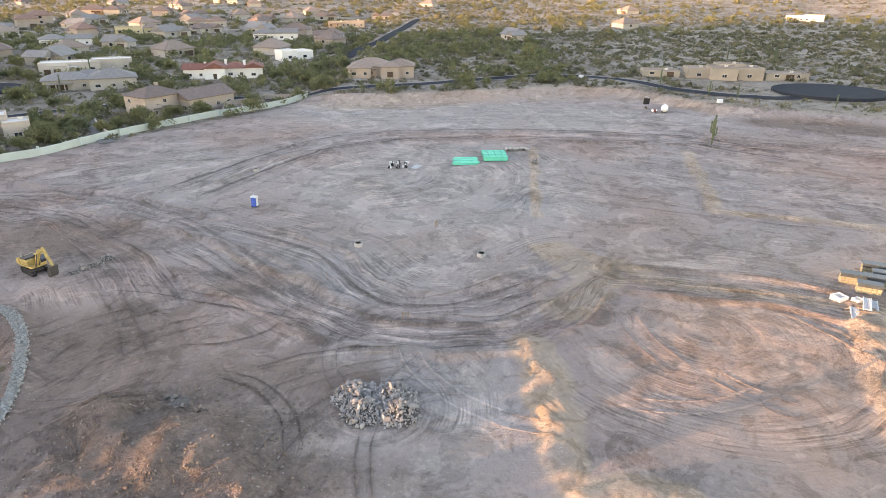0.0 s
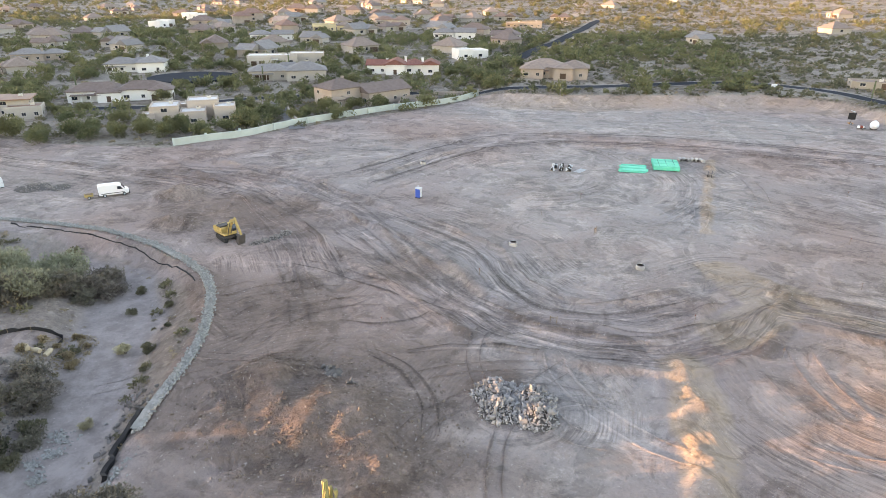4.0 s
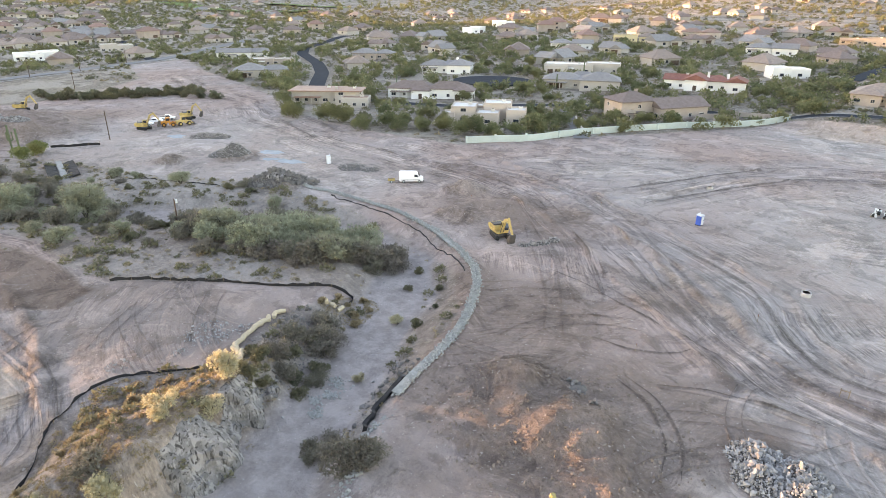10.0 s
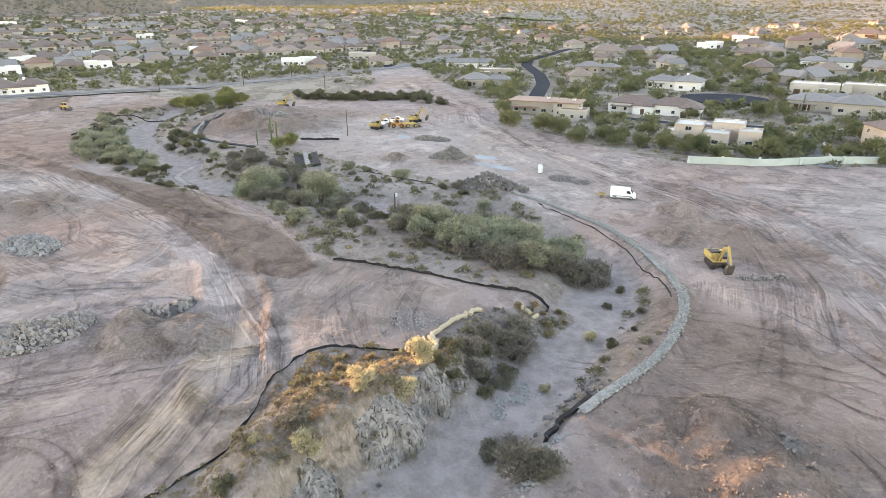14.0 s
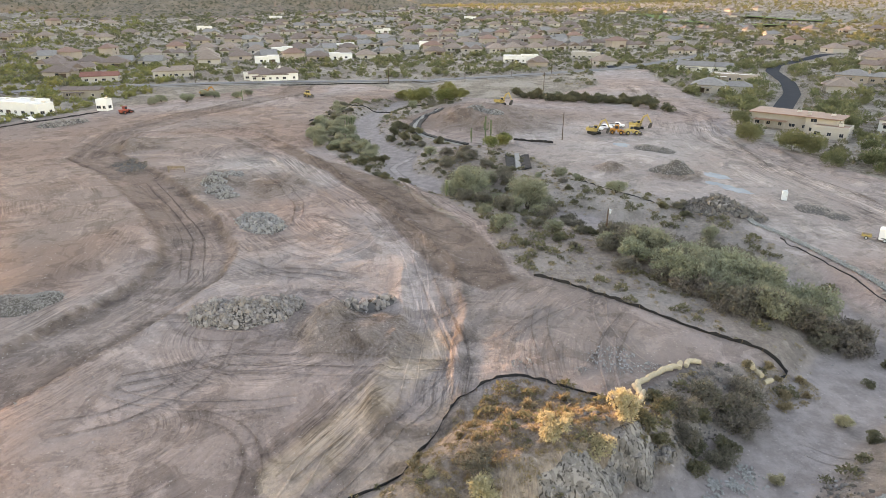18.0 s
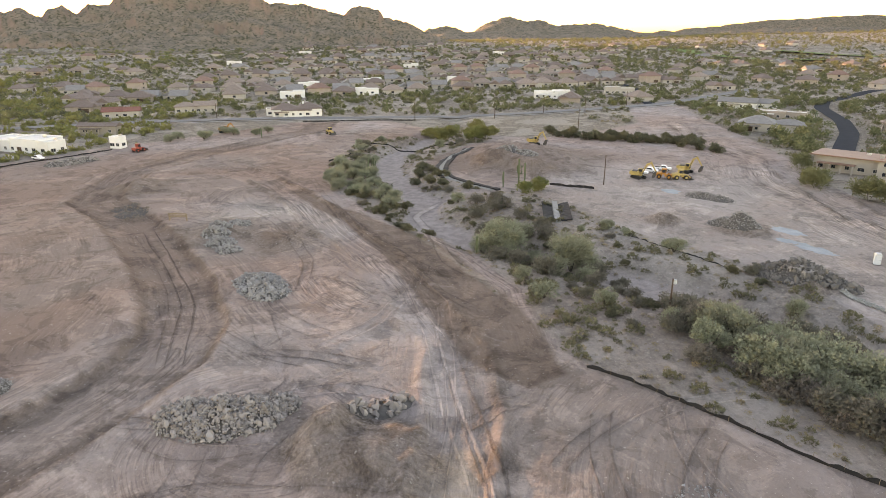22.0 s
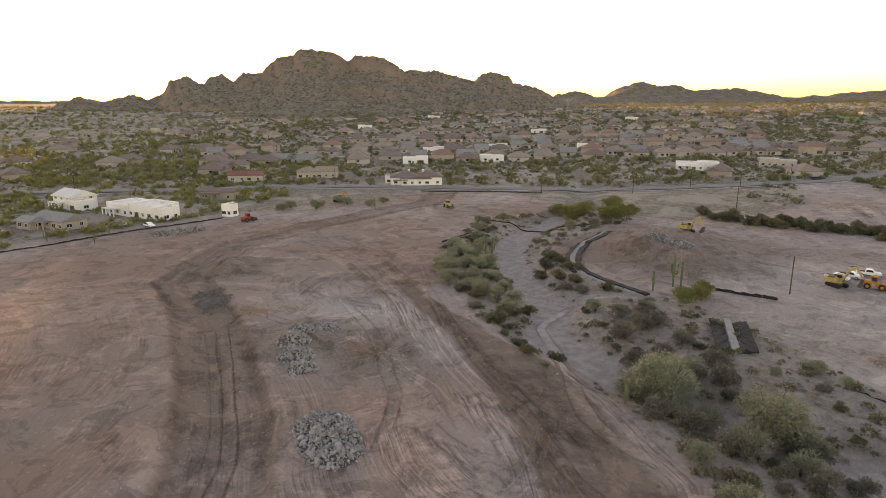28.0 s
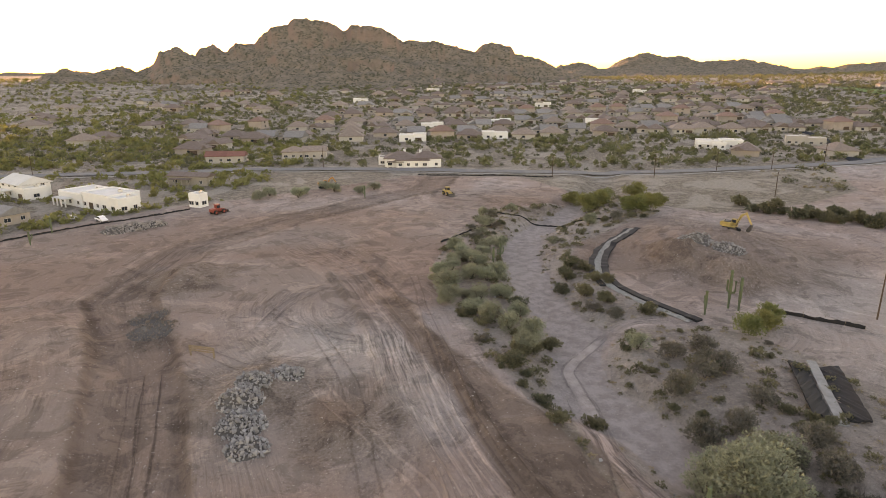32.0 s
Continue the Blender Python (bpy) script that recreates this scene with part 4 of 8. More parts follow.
scatter("mesquite_tree", [(-150, 38), (-140, 41), (-161, 31), (-151, 33), (-143, 49), (-163, 38), (-136, 46), (-158, 29)], 0.7, 0.8, 1.2)
scatter("grey_shrub", [(-141, 49), (-146, 35), (-148, 31), (-137, 38), (-134, 52), (-162, 40), (-168, 33)], 0.8, 1.2, 1.7)
scatter("grey_shrub", [(-190, 38), (-186, 42), (-194, 41), (-182, 36), (-178, 33), (-188, 34), (-170, 38), (-166, 44), (-175, 42), (-160, 44), (-152, 47), (-128, 50), (-123, 56), (-131, 46), (-118, 62)], 1.5, 1.0, 1.6)
scatter("palo_verde_tree", [(-203, 54), (-206, 57), (-200, 50)], 0.8, 0.8, 1.05)
scatter("green_shrub", [(-232, 23), (-236, 27), (-229, 28), (-224, 22), (-218, 26), (-240, 25), (-226, 30), (-214, 29), (-209, 36)], 1.2, 1.3, 2.0)
scatter("mesquite_tree", [(-213, 3), (-213, -3), (-223, -8), (-218, 6), (-228, 2), (-234, -4), (-205, 6), (-199, 9), (-241, 0), (-247, 4), (-252, -3), (-222, -3), (-230, -6), (-238, -3), (-208, 2), (-244, -2), (-216, 0), (-226, 5), (-236, 3), (-256, 4), (-262, 8), (-268, 2)], 1.5, 0.6, 1.0)
scatter("green_shrub", [(-190, 9), (-184, 8), (-178, 12), (-170, 14), (-173, 20), (-192, 13), (-210, 10), (-258, 2), (-196, 16)], 1.2, 1.0, 1.7)
scatter("palo_verde_tree", [(-325, 36), (-317, 44), (-325, 58), (-302, 59), (-313, 63), (-306, 52), (-310, 40), (-330, 48), (-298, 52)], 1.5, 1.2, 1.7, "trees by the culvert")
scatter("green_shrub", [(-292, 106), (-283, 120), (-279, 133), (-298, 100), (-288, 112), (-285, 127), (-276, 140), (-302, 94), (-290, 118), (-306, 100), (-297, 110), (-283, 136), (-272, 147), (-295, 104), (-287, 116), (-281, 126), (-278, 137), (-300, 97), (-292, 112), (-280, 130), (-274, 143), (-285, 122), (-289, 108), (-304, 97), (-294, 115), (-270, 136), (-263, 137), (-258, 140), (-275, 134), (-310, 92), (-298, 118)], 2.6, 1.7, 2.9, "shrubs along the yard's edge")
scatter("mesquite_tree", [(-318, -65), (-327, -45), (-330, -55), (-322, -75), (-313, -80), (-334, -38), (-338, -60), (-326, -66)], 2.0, 0.8, 1.1, "trees near the road")
scatter("green_shrub", [(-60, 31), (-63, 31), (-51, 4)], 0.7, 0.8, 1.3)
scatter("grey_shrub", [(-60, 36), (-57, 40), (-63, 38), (-55, 12), (-47, 30), (-45.5, 33)], 0.6, 0.8, 1.2)
# shrubs fill both banks of the wash
fill = random.Random(31)
for _ in range(900):
    x, y = fill.uniform(-300, -112), fill.uniform(-10, 80)
    here = np.array([x]), np.array([y])
    if inside(*here, THICKET)[0] and to_line(*here, WASH)[0][0] > 6.5 and min(to_line(*here, HAUL_ROADS[k])[0][0] for k in ("wash_road", "bench")) > 4.0 and math.hypot(x + 179, y - 53) > 9 and math.hypot(x + 254, y - 62) > 36 and fill.random() < 0.33 + 0.1 * (x < -200):
        plant(fill.choice(("green_shrub", "grey_shrub", "green_shrub", "mesquite_tree")), x, y, fill.uniform(0.7, 1.5) * (0.55 if fill.random() < 0.4 else 0.85))
# trees in the gardens north of the site
scatter("garden_tree", [(-195, 138), (-199, 141), (-179, 143), (-175, 146), (-127, 200), (-130, 197), (-113, 192), (-92, 214), (-84, 217), (-47, 258)], 1.2, 1.1, 1.5, "garden trees")
scatter("garden_tree", [(-159, 140), (-163, 144), (-158, 151), (-152, 152), (-157, 170), (-144, 164), (-138, 160), (-127, 165), (-149, 146), (-118, 180), (-122, 186), (-110, 176), (-132, 158), (-168, 150), (-117, 160),
                         (-104, 200), (-62, 290), (-68, 296), (-56, 286), (-75, 292), (-80, 285), (-122, 270), (-115, 262)], 1.6, 0.7, 1.2, "garden trees")
tree_rng = random.Random(9)
GARDEN_SPOTS = [(tree_rng.uniform(-260, -60), tree_rng.uniform(150, 330)) for _ in range(110)]


def tuft_field(name, spots, sizes, tints, material, label, leaves=9, seed=3, flat=0.75, blade=1.0):
    """Many small plants in one mesh."""
    rng = np.random.default_rng(seed)
    n = len(spots)
    base = np.concatenate([spots, (height(spots[:, 0], spots[:, 1]) - 0.05)[:, None]], 1)
    d = rng.normal(size=(n, leaves, 3))
    d /= np.linalg.norm(d, axis=2)[..., None]
    d[..., 2] = np.abs(d[..., 2])
    s = sizes[:, None, None]
    c = base[:, None] + d * s * rng.uniform(0.25, 0.62, (n, leaves, 1)) * np.array([1, 1, flat])
    up = d + rng.normal(size=d.shape) * 0.45
    up /= np.linalg.norm(up, axis=2)[..., None]
    side = np.cross(up, rng.normal(size=d.shape))
    side /= np.linalg.norm(side, axis=2)[..., None]
    w = s * blade * rng.uniform(0.28, 0.55, (n, leaves, 1))
    v = np.stack([c - side * w * 0.5, c + side * w * 0.5, c + up * w * 0.9], 2).reshape(-1, 3)
    f = np.arange(len(v)).reshape(-1, 3)
    return tagged(new(name, quick_mesh(name, v, f, material, tint=np.repeat(tints, leaves * 3))), label, "plants", kind="stuff")


def spots_in(rng, n, x0, x1, y0, y1, keep):
    p = np.stack([rng.uniform(x0, x1, n), rng.uniform(y0, y1, n)], 1)
    return p[keep(p[:, 0], p[:, 1])]


ROADS = [(NORTH_ROAD, 5), (WEST_ROAD, 8), ([(-470, 400), (-380, 282), (-294, 231), (-238, 181)], 7), ([(-52, 350), (-40, 413), (-20, 590)], 6)]
HOUSE_SPOTS = []


def wild(x, y):
    ok = ~(inside(x, y, SITE) & ~inside(x, y, THICKET))
    for line, w in ROADS:
        ok &= to_line(x, y, line)[0] > w
    ok &= np.hypot(x - 157, y - 256) > 23
    ok &= np.hypot(x + 196, y - 262) > 21
    return ok


# ---- houses ----
def hip(bm, x, y, w, d, z, over=0.7, pitch=0.34, gable=False):
    """A hipped or gabled roof with thick eaves over a rectangle."""
    a, b = w / 2 + over, d / 2 + over
    rise = min(a, b) * pitch * 1.25
    if a >= b:
        ridge = [(-a + (0 if gable else b), 0), (a - (0 if gable else b), 0)]
    else:
        ridge = [(0, -b + (0 if gable else a)), (0, b - (0 if gable else a))]
    base = [(-a, -b), (a, -b), (a, b), (-a, b)]
    lo = [bm.verts.new((x + p, y + q, z - 0.22)) for p, q in base]
    up = [bm.verts.new((x + p, y + q, z)) for p, q in base]
    r0, r1 = [bm.verts.new((x + p, y + q, z + rise)) for p, q in ridge]
    bm.faces.new(lo[::-1])
    for i in range(4):
        bm.faces.new((lo[i], lo[(i + 1) % 4], up[(i + 1) % 4], up[i]))
    if a >= b:
        bm.faces.new((up[0], up[1], r1, r0)), bm.faces.new((up[1], up[2], r1)), bm.faces.new((up[2], up[3], r0, r1)), bm.faces.new((up[3], up[0], r0))
    else:
        bm.faces.new((up[0], up[1], r0)), bm.faces.new((up[1], up[2], r1, r0)), bm.faces.new((up[2], up[3], r1)), bm.faces.new((up[3], up[0], r0, r1))
    return bm


def window_part(parent, x, y, z, w, h, turn, plain=False):
    if plain:
        p = part("window", blocks((0, 0.0, 0, w, 0.12, h)), M["glass"], parent)
        p.matrix_basis = pose(x, y, z, 0, 0, turn)
        return p
    frame_bm = bmesh.new()
    for cx, cz, sx, sz in ((0, 0, w + 0.2, 0.1), (0, h - 0.1, w + 0.2, 0.1), (-w / 2, 0.1, 0.1, h - 0.2), (w / 2, 0.1, 0.1, h - 0.2), (0, 0.1, 0.06, h - 0.2)):
        box(frame_bm, cx, 0, cz, sx, 0.16, sz)
    f = part("window", frame_bm, M["trim"], parent)
    f.matrix_basis = pose(x, y, z, 0, 0, turn)
    p = part("pane", blocks((0, 0.0, 0.08, w - 0.05, 0.06, h - 0.16)), M["glass"], f)
    return f


def house(x, y, turn, wings, wall, roof, label, garage=(), chimneys=(), doors=(), sink=1.5, gap=5.0, category="house", plain=False):
    """wings: centre x, y, width, depth, height, roof kind. Walls get windows where they stand free."""
    ob = thing("house", label, category, "houses", at=stand(x, y, turn))
    HOUSE_SPOTS.append((x, y, 0.55 * max(max(abs(w[0]) + w[2] / 2, abs(w[1]) + w[3] / 2) for w in wings) + 6))
    if plain:
        walls, roofs = bmesh.new(), bmesh.new()
        for cx, cy, w, d, h, kind in wings:
            if kind == "flat":
                part("wall", box(bmesh.new(), cx, cy, -sink, w, d, h + sink), wall, ob)
                part("roof", blocks((cx, cy, h + 0.004, w - 0.8, d - 0.8, 0.3)), roof, ob)
                part("parapet", blocks(*[(cx + px, cy + py, h - 0.02, sx, sy, 0.6) for px, py, sx, sy in ((0, d / 2 - 0.17, w, 0.35), (0, -d / 2 + 0.17, w, 0.35), (w / 2 - 0.17, 0, 0.35, d - 0.7), (-w / 2 + 0.17, 0, 0.35, d - 0.7))]), wall, ob)
            else:
                box(walls, cx, cy, -sink, w, d, h + sink)
                hip(roofs, cx, cy, w, d, h + 0.12, 0.9, 0.42, kind == "gable")
        if len(walls.verts):
            part("wall", walls, wall, ob), part("roof", roofs, roof, ob)
    for cx, cy, w, d, h, kind in [] if plain else wings:
        part("wall", box(bmesh.new(), cx, cy, -sink, w, d, h + sink, bev=0.12 if kind == "flat" else 0.0), wall, ob)
    for cx, cy, w, d, h, kind in [] if plain else wings:
        if kind == "flat":
            rim = bmesh.new()
            for px, py, sx, sy in ((0, d / 2 - 0.17, w, 0.35), (0, -d / 2 + 0.17, w, 0.35), (w / 2 - 0.17, 0, 0.35, d - 0.7), (-w / 2 + 0.17, 0, 0.35, d - 0.7)):
                box(rim, cx + px, cy + py, h - 0.02, sx, sy, 0.6, bev=0.08)
            part("parapet", rim, wall, ob)
            part("roof", blocks((cx, cy, h + 0.004, w - 0.8, d - 0.8, 0.12)), roof, ob)
        elif kind == "canopy":
            part("roof", blocks((cx, cy, h, w + 2.4, d + 2.4, 0.35), bev=0.05), roof, ob)
        else:
            part("roof", hip(bmesh.new(), cx, cy, w, d, h + 0.12, gable=kind == "gable"), roof, ob)
    for k, (cx, cy, w, d, h, kind) in enumerate([] if plain else wings):
        if kind in ("hip", "gable"):
            part("fascia", blocks(*[(cx + px, cy + py, h - 0.14, sx, sy, 0.2) for px, py, sx, sy in ((0, d / 2 + 0.62, w + 1.24, 0.1), (0, -d / 2 - 0.62, w + 1.24, 0.1), (w / 2 + 0.62, 0, 0.1, d + 1.14), (-w / 2 - 0.62, 0, 0.1, d + 1.14))]), M["dark_wood"], ob)
        else:
            unit = part("air_conditioner", blocks((cx + w * 0.2, cy + d * 0.15, h + 0.12, 1.3, 1.1, 0.95), bev=0.05), M["trim"], ob)
            part("fan_guard", rod(bmesh.new(), (cx + w * 0.2, cy + d * 0.15, h + 1.06), (cx + w * 0.2, cy + d * 0.15, h + 1.12), 0.42, 0.42, 12), M["glass"], unit)
        if k == 0 and w > 13:
            py = cy - d / 2 - 1.5
            part("porch_roof", blocks((cx - w * 0.15, py, 2.75, w * 0.55, 3.0, 0.24), bev=0.03), roof, ob)
            for i in range(4):
                part("porch_post", blocks((cx - w * 0.15 + (i - 1.5) * w * 0.17, py - 1.2, -0.6, 0.4, 0.4, 3.35), bev=0.03), wall, ob)
    for k, (cx, cy, w, d, h, kind) in enumerate(wings):
        for sx, sy, size, tn in ((0, -1, w, 0), (0, 1, w, 180), (1, 0, d, 90), (-1, 0, d, -90))[:2 if plain else 4]:
            n = max(1, int(size / gap))
            for i in range(n):
                o = (i + 0.5) / n * size - size / 2
                px, py = (cx + o, cy + sy * d / 2) if sy else (cx + sx * w / 2, cy + o)
                hidden = any(abs(px + sx * 0.4 - q[0]) < q[2] / 2 and abs(py + sy * 0.4 - q[1]) < q[3] / 2 for j, q in enumerate(wings) if j != k)
                taken = any(math.hypot(px - g[0], py - g[1]) < g[3] / 2 + 1.2 for g in list(garage) + list(doors))
                if not hidden and not taken:
                    ww = 1.3 + 0.7 * ((i * 7 + k * 3) % 3 == 0)
                    for z in ([0.9] if h < 5.2 else [0.9, 4.0]):
                        window_part(ob, px, py, z, ww, 1.35, tn, plain)
    for gx_, gy_, tn, w in garage:
        g = part("garage_door", blocks(*[(0, 0, 0.05 + 0.56 * k, w, 0.14, 0.54) for k in range(4)], bev=0.02), M["dark_wood"], ob)
        g.matrix_basis = pose(gx_, gy_, 0, 0, 0, tn)
    for gx_, gy_, tn, w in doors:
        part("door", blocks((0, 0, 0.02, w, 0.16, 2.3), (w / 2 - 0.15, -0.1, 1.0, 0.06, 0.1, 0.15), bev=0.02), M["dark_wood"], ob).matrix_basis = pose(gx_, gy_, 0, 0, 0, tn)
    for cx, cy, z in chimneys:
        part("chimney", blocks((cx, cy, z - 2.5, 1.1, 0.9, 3.7), (cx, cy, z + 1.2, 1.3, 1.1, 0.2), bev=0.03), wall, ob)
    return ob


# custom homes north of the site
house(-96, 230, 58, [(-9, 2, 15, 12, 6.4, "hip"), (7, -3, 20, 12, 4.4, "gable"), (-2, 8, 16, 8, 3.4, "hip"), (-15, -3, 6, 7, 3.4, "flat")], M["wall_tan"], M["roof_brown"], "tan stucco two-storey house with brown tile roof", doors=[(-4, -4.1, 0, 1.6)], chimneys=[(-6, 4, 8.4)])
house(-138, 181, 33, [(-8, 2, 9, 11, 5.4, "flat"), (1, -3, 8, 9, 4.0, "flat"), (4, 5, 10, 9, 6.2, "flat"), (11, -1, 7, 8, 4.8, "flat"), (-3, 8, 8, 6, 4.4, "flat"), (-13, -2, 4, 6, 3.4, "flat")], M["wall_adobe"], M["roof_white"], "pale adobe house with stepped flat white roofs", doors=[(-1, -7.5, 0, 1.4)], gap=6)
house(-212, 168, 38, [(-4, 2, 20, 12, 5.0, "canopy"), (10, -3, 10, 10, 5.6, "canopy"), (14, -10, 11, 8, 3.6, "flat"), (0, 9, 12, 6, 3.4, "flat")], M["wall_cream"], M["copper"], "modern beige house with broad copper-coloured roof", chimneys=[(5, -4, 5.6)], gap=3.6)
house(-190, 208, 32, [(-8, 1, 20, 11, 4.0, "hip"), (9, 0, 18, 11, 4.2, "hip"), (-3, -5, 8, 5, 3.6, "hip"), (16, -4, 8, 8, 4.0, "hip")], M["wall_white"], M["roof_brown"], "long white stucco house with brown tile roof", garage=[(20, -6, 90, 2.4), (20, -3.2, 90, 2.4), (13.5, -8, 0, 2.4)], doors=[(-3, -7.5, 0, 1.5)])
house(-150, 272, 28, [(-9, 1, 18, 11, 4.0, "hip"), (8, -2, 18, 14, 4.4, "hip"), (0, 8, 14, 9, 4.2, "hip")], M["wall_cream"], M["roof_grey"], "cream house with weathered grey tile roof", garage=[(-14, -4.6, 0, 2.6), (-10.5, -4.6, 0, 2.6)], chimneys=[(9, 2, 6.4)])
house(-175, 314, 24, [(-6, 0, 26, 12, 4.2, "flat"), (12, 3, 18, 11, 4.8, "flat"), (-12, -6, 12, 8, 3.4, "flat")], M["wall_cream"], M["roof_white"], "long flat-roofed cream house with white roof", garage=[(-15, -10, 0, 2.8), (-11, -10, 0, 2.8)], gap=6)
house(-103, 300, 14, [(-12, 1, 10, 9, 4.0, "gable"), (-3, -1, 9, 12, 4.8, "gable"), (6, 2, 10, 10, 4.2, "hip"), (14, -1, 8, 10, 4.6, "gable"), (1, 8, 12, 6, 4.0, "hip")], M["wall_white"], M["roof_red"], "white villa with red clay tile roofs", chimneys=[(-7.5, 1, 5.4), (1.5, 3, 6.2), (10, 1, 5.8)], doors=[(-3, -7, 0, 1.6)])
house(-25, 290, 3, [(-7, 2, 18, 13, 4.2, "hip"), (6, 0, 12, 13, 4.4, "hip"), (1.5, -5, 8, 7, 4.4, "hip"), (-12, -4, 10, 8, 3.8, "hip")], M["wall_tan"], M["roof_tan"], "beige stucco house with tan tile roof and arched porch", doors=[(1.5, -8.5, 0, 2.6)])
house(127, 287, -8, [(-12, 2, 10, 11, 3.8, "flat"), (-2, -1, 11, 12, 4.6, "flat"), (9, 1, 12, 12, 4.4, "flat"), (3, 7, 12, 8, 5.2, "flat"), (-28, 3, 16, 10, 2.2, "flat"), (26, 3, 18, 10, 2.2, "flat")], M["wall_pueblo"], M["roof_tan"], "grey-brown pueblo style house with stepped parapets", garage=[(-24, -2, 0, 3.0), (27, -2, 0, 3.4)], doors=[(3.6, -5, 0, 1.6)], gap=7)
house(-236, 276, 30, [(-8, 0, 16, 11, 4.0, "hip"), (6, -2, 13, 13, 4.6, "hip"), (0, 7, 12, 7, 4.0, "hip")], M["wall_white"], M["roof_grey"], "white house with grey hip roofs and chimney", chimneys=[(4, 0, 6.6)])
house(-308, 198, 52, [(-4, 0, 16, 14, 3.8, "hip"), (9, 2, 14, 9, 3.4, "hip")], M["wall_cream"], M["roof_grey"], "low house with blue-grey hip roof", garage=[(-8, -7, 0, 4.8)])
house(-398, 246, 48, [(-6, 0, 22, 11, 3.8, "gable"), (10, 3, 12, 10, 3.6, "gable")], M["wall_white"], M["roof_grey"], "white house with long grey gable roof")
house(-350, 234, 50, [(-4, 0, 14, 10, 3.8, "flat"), (7, 2, 12, 9, 3.4, "flat")], M["wall_tan"], M["roof_white"], "tan flat-roofed house with white roof")
house(-318, 293, 35, [(-5, 0, 16, 12, 3.8, "hip"), (8, 1, 12, 9, 3.6, "hip")], M["wall_tan"], M["roof_grey"], "tan house with grey tile roof", chimneys=[(2, 0, 5.2)])
house(-115, 450, 10, [(-7, 0, 15, 11, 4.0, "hip"), (8, -2, 14, 12, 4.2, "gable")], M["wall_white"], M["roof_grey"], "white house with grey roof and solar panels")
house(-240, 415, 30, [(-7, 0, 15, 11, 4.0, "hip"), (8, -2, 14, 10, 4.0, "gable")], M["wall_white"], M["roof_grey"], "white stucco house with grey gabled roof")
house(-222, 478, 25, [(-6, 0, 18, 12, 4.4, "flat"), (10, -1, 12, 11, 4.0, "hip")], M["wall_yellow"], M["roof_tan"], "yellow stucco house with flat tan roof")
house(-190, 530, 20, [(-6, 0, 16, 12, 4.2, "hip"), (8, -1, 14, 13, 4.2, "hip")], M["wall_cream"], M["roof_brown"], "cream house with brown hip roofs")
house(-78, 545, 8, [(-9, 0, 15, 9, 3.6, "flat"), (5, 1, 16, 11, 4.4, "flat")], M["wall_pueblo"], M["roof_tan"], "sand-coloured flat-roofed desert house")
house(330, 600, -25, [(-9, 0, 15, 12, 4.0, "flat"), (6, 1, 16, 12, 4.6, "flat")], M["wall_white"], M["roof_white"], "white flat-roofed desert house")
# homes and sheds west and south-west of the site
house(-404, -32, 96, [(-6, 0, 15, 12, 4.2, "hip"), (7, -1, 14, 12, 4.4, "hip"), (0, -5, 16, 6, 3.6, "hip"), (-13, 4, 8, 7, 3.6, "flat")], M["wall_white"], M["roof_brown"], "white villa with tan tile roof behind the road", chimneys=[(4, 0, 6.4), (-4, 1, 6.4)], gap=4)
house(-428, -94, 100, [(-5, 0, 12, 10, 3.8, "hip"), (6, 0, 12, 10, 4.0, "gable")], M["wall_cream"], M["roof_tan"], "cream house with tan hip roofs", gap=4)
house(-412, -131, 100, [(-4, 0, 10, 9, 3.6, "gable"), (5, 0, 10, 8, 3.6, "gable")], M["wall_cream"], M["roof_red"], "low cream house with reddish roof")
house(-304, -133, 62, [(-6, 0, 15, 13, 4.4, "flat"), (8, 0, 16, 12, 5.0, "flat"), (19, -2, 6, 8, 4.6, "flat")], M["wall_white"], M["roof_white"], "white flat-roofed building with garage doors", garage=[(15.9, -4, 90, 2.6), (6, -6, 0, 2.4)], gap=4)
house(-318, -170, 60, [(0, 0, 15, 11, 5.2, "gable"), (9, -2, 7, 8, 4.0, "flat")], M["wall_white"], M["roof_white"], "tall white shed with red-brown door", garage=[(9, -6, 0, 3.2)])
house(-276, -148, 66, [(0, 0, 18, 9, 3.2, "gable"), (-7, -6, 8, 6, 2.8, "gable")], M["wall_tan"], M["roof_grey"], "low tan house with corrugated grey roof", gap=3.5)
house(-301, -95, 70, [(0, 0, 5, 4, 4.4, "flat")], M["wall_white"], M["roof_white"], "small white block building by the fence", gap=2.4)
house(-345, -118, 80, [(0, 0, 18, 5, 3.8, "gable")], M["wall_pueblo"], M["roof_brown"], "long low brown shed")
house(-487, 146, 75, [(-6, 0, 14, 12, 4.4, "flat"), (7, 2, 13, 11, 4.8, "flat"), (0, -6, 8, 4, 3.6, "flat")], M["wall_white"], M["roof_white"], "white flat-roofed house beyond the road", gap=4)
house(-508, 206, 70, [(-4, 0, 12, 11, 5.0, "flat"), (7, 0, 11, 10, 4.2, "flat")], M["wall_cream"], M["roof_white"], "pale grey flat-roofed house beyond the road", gap=4)

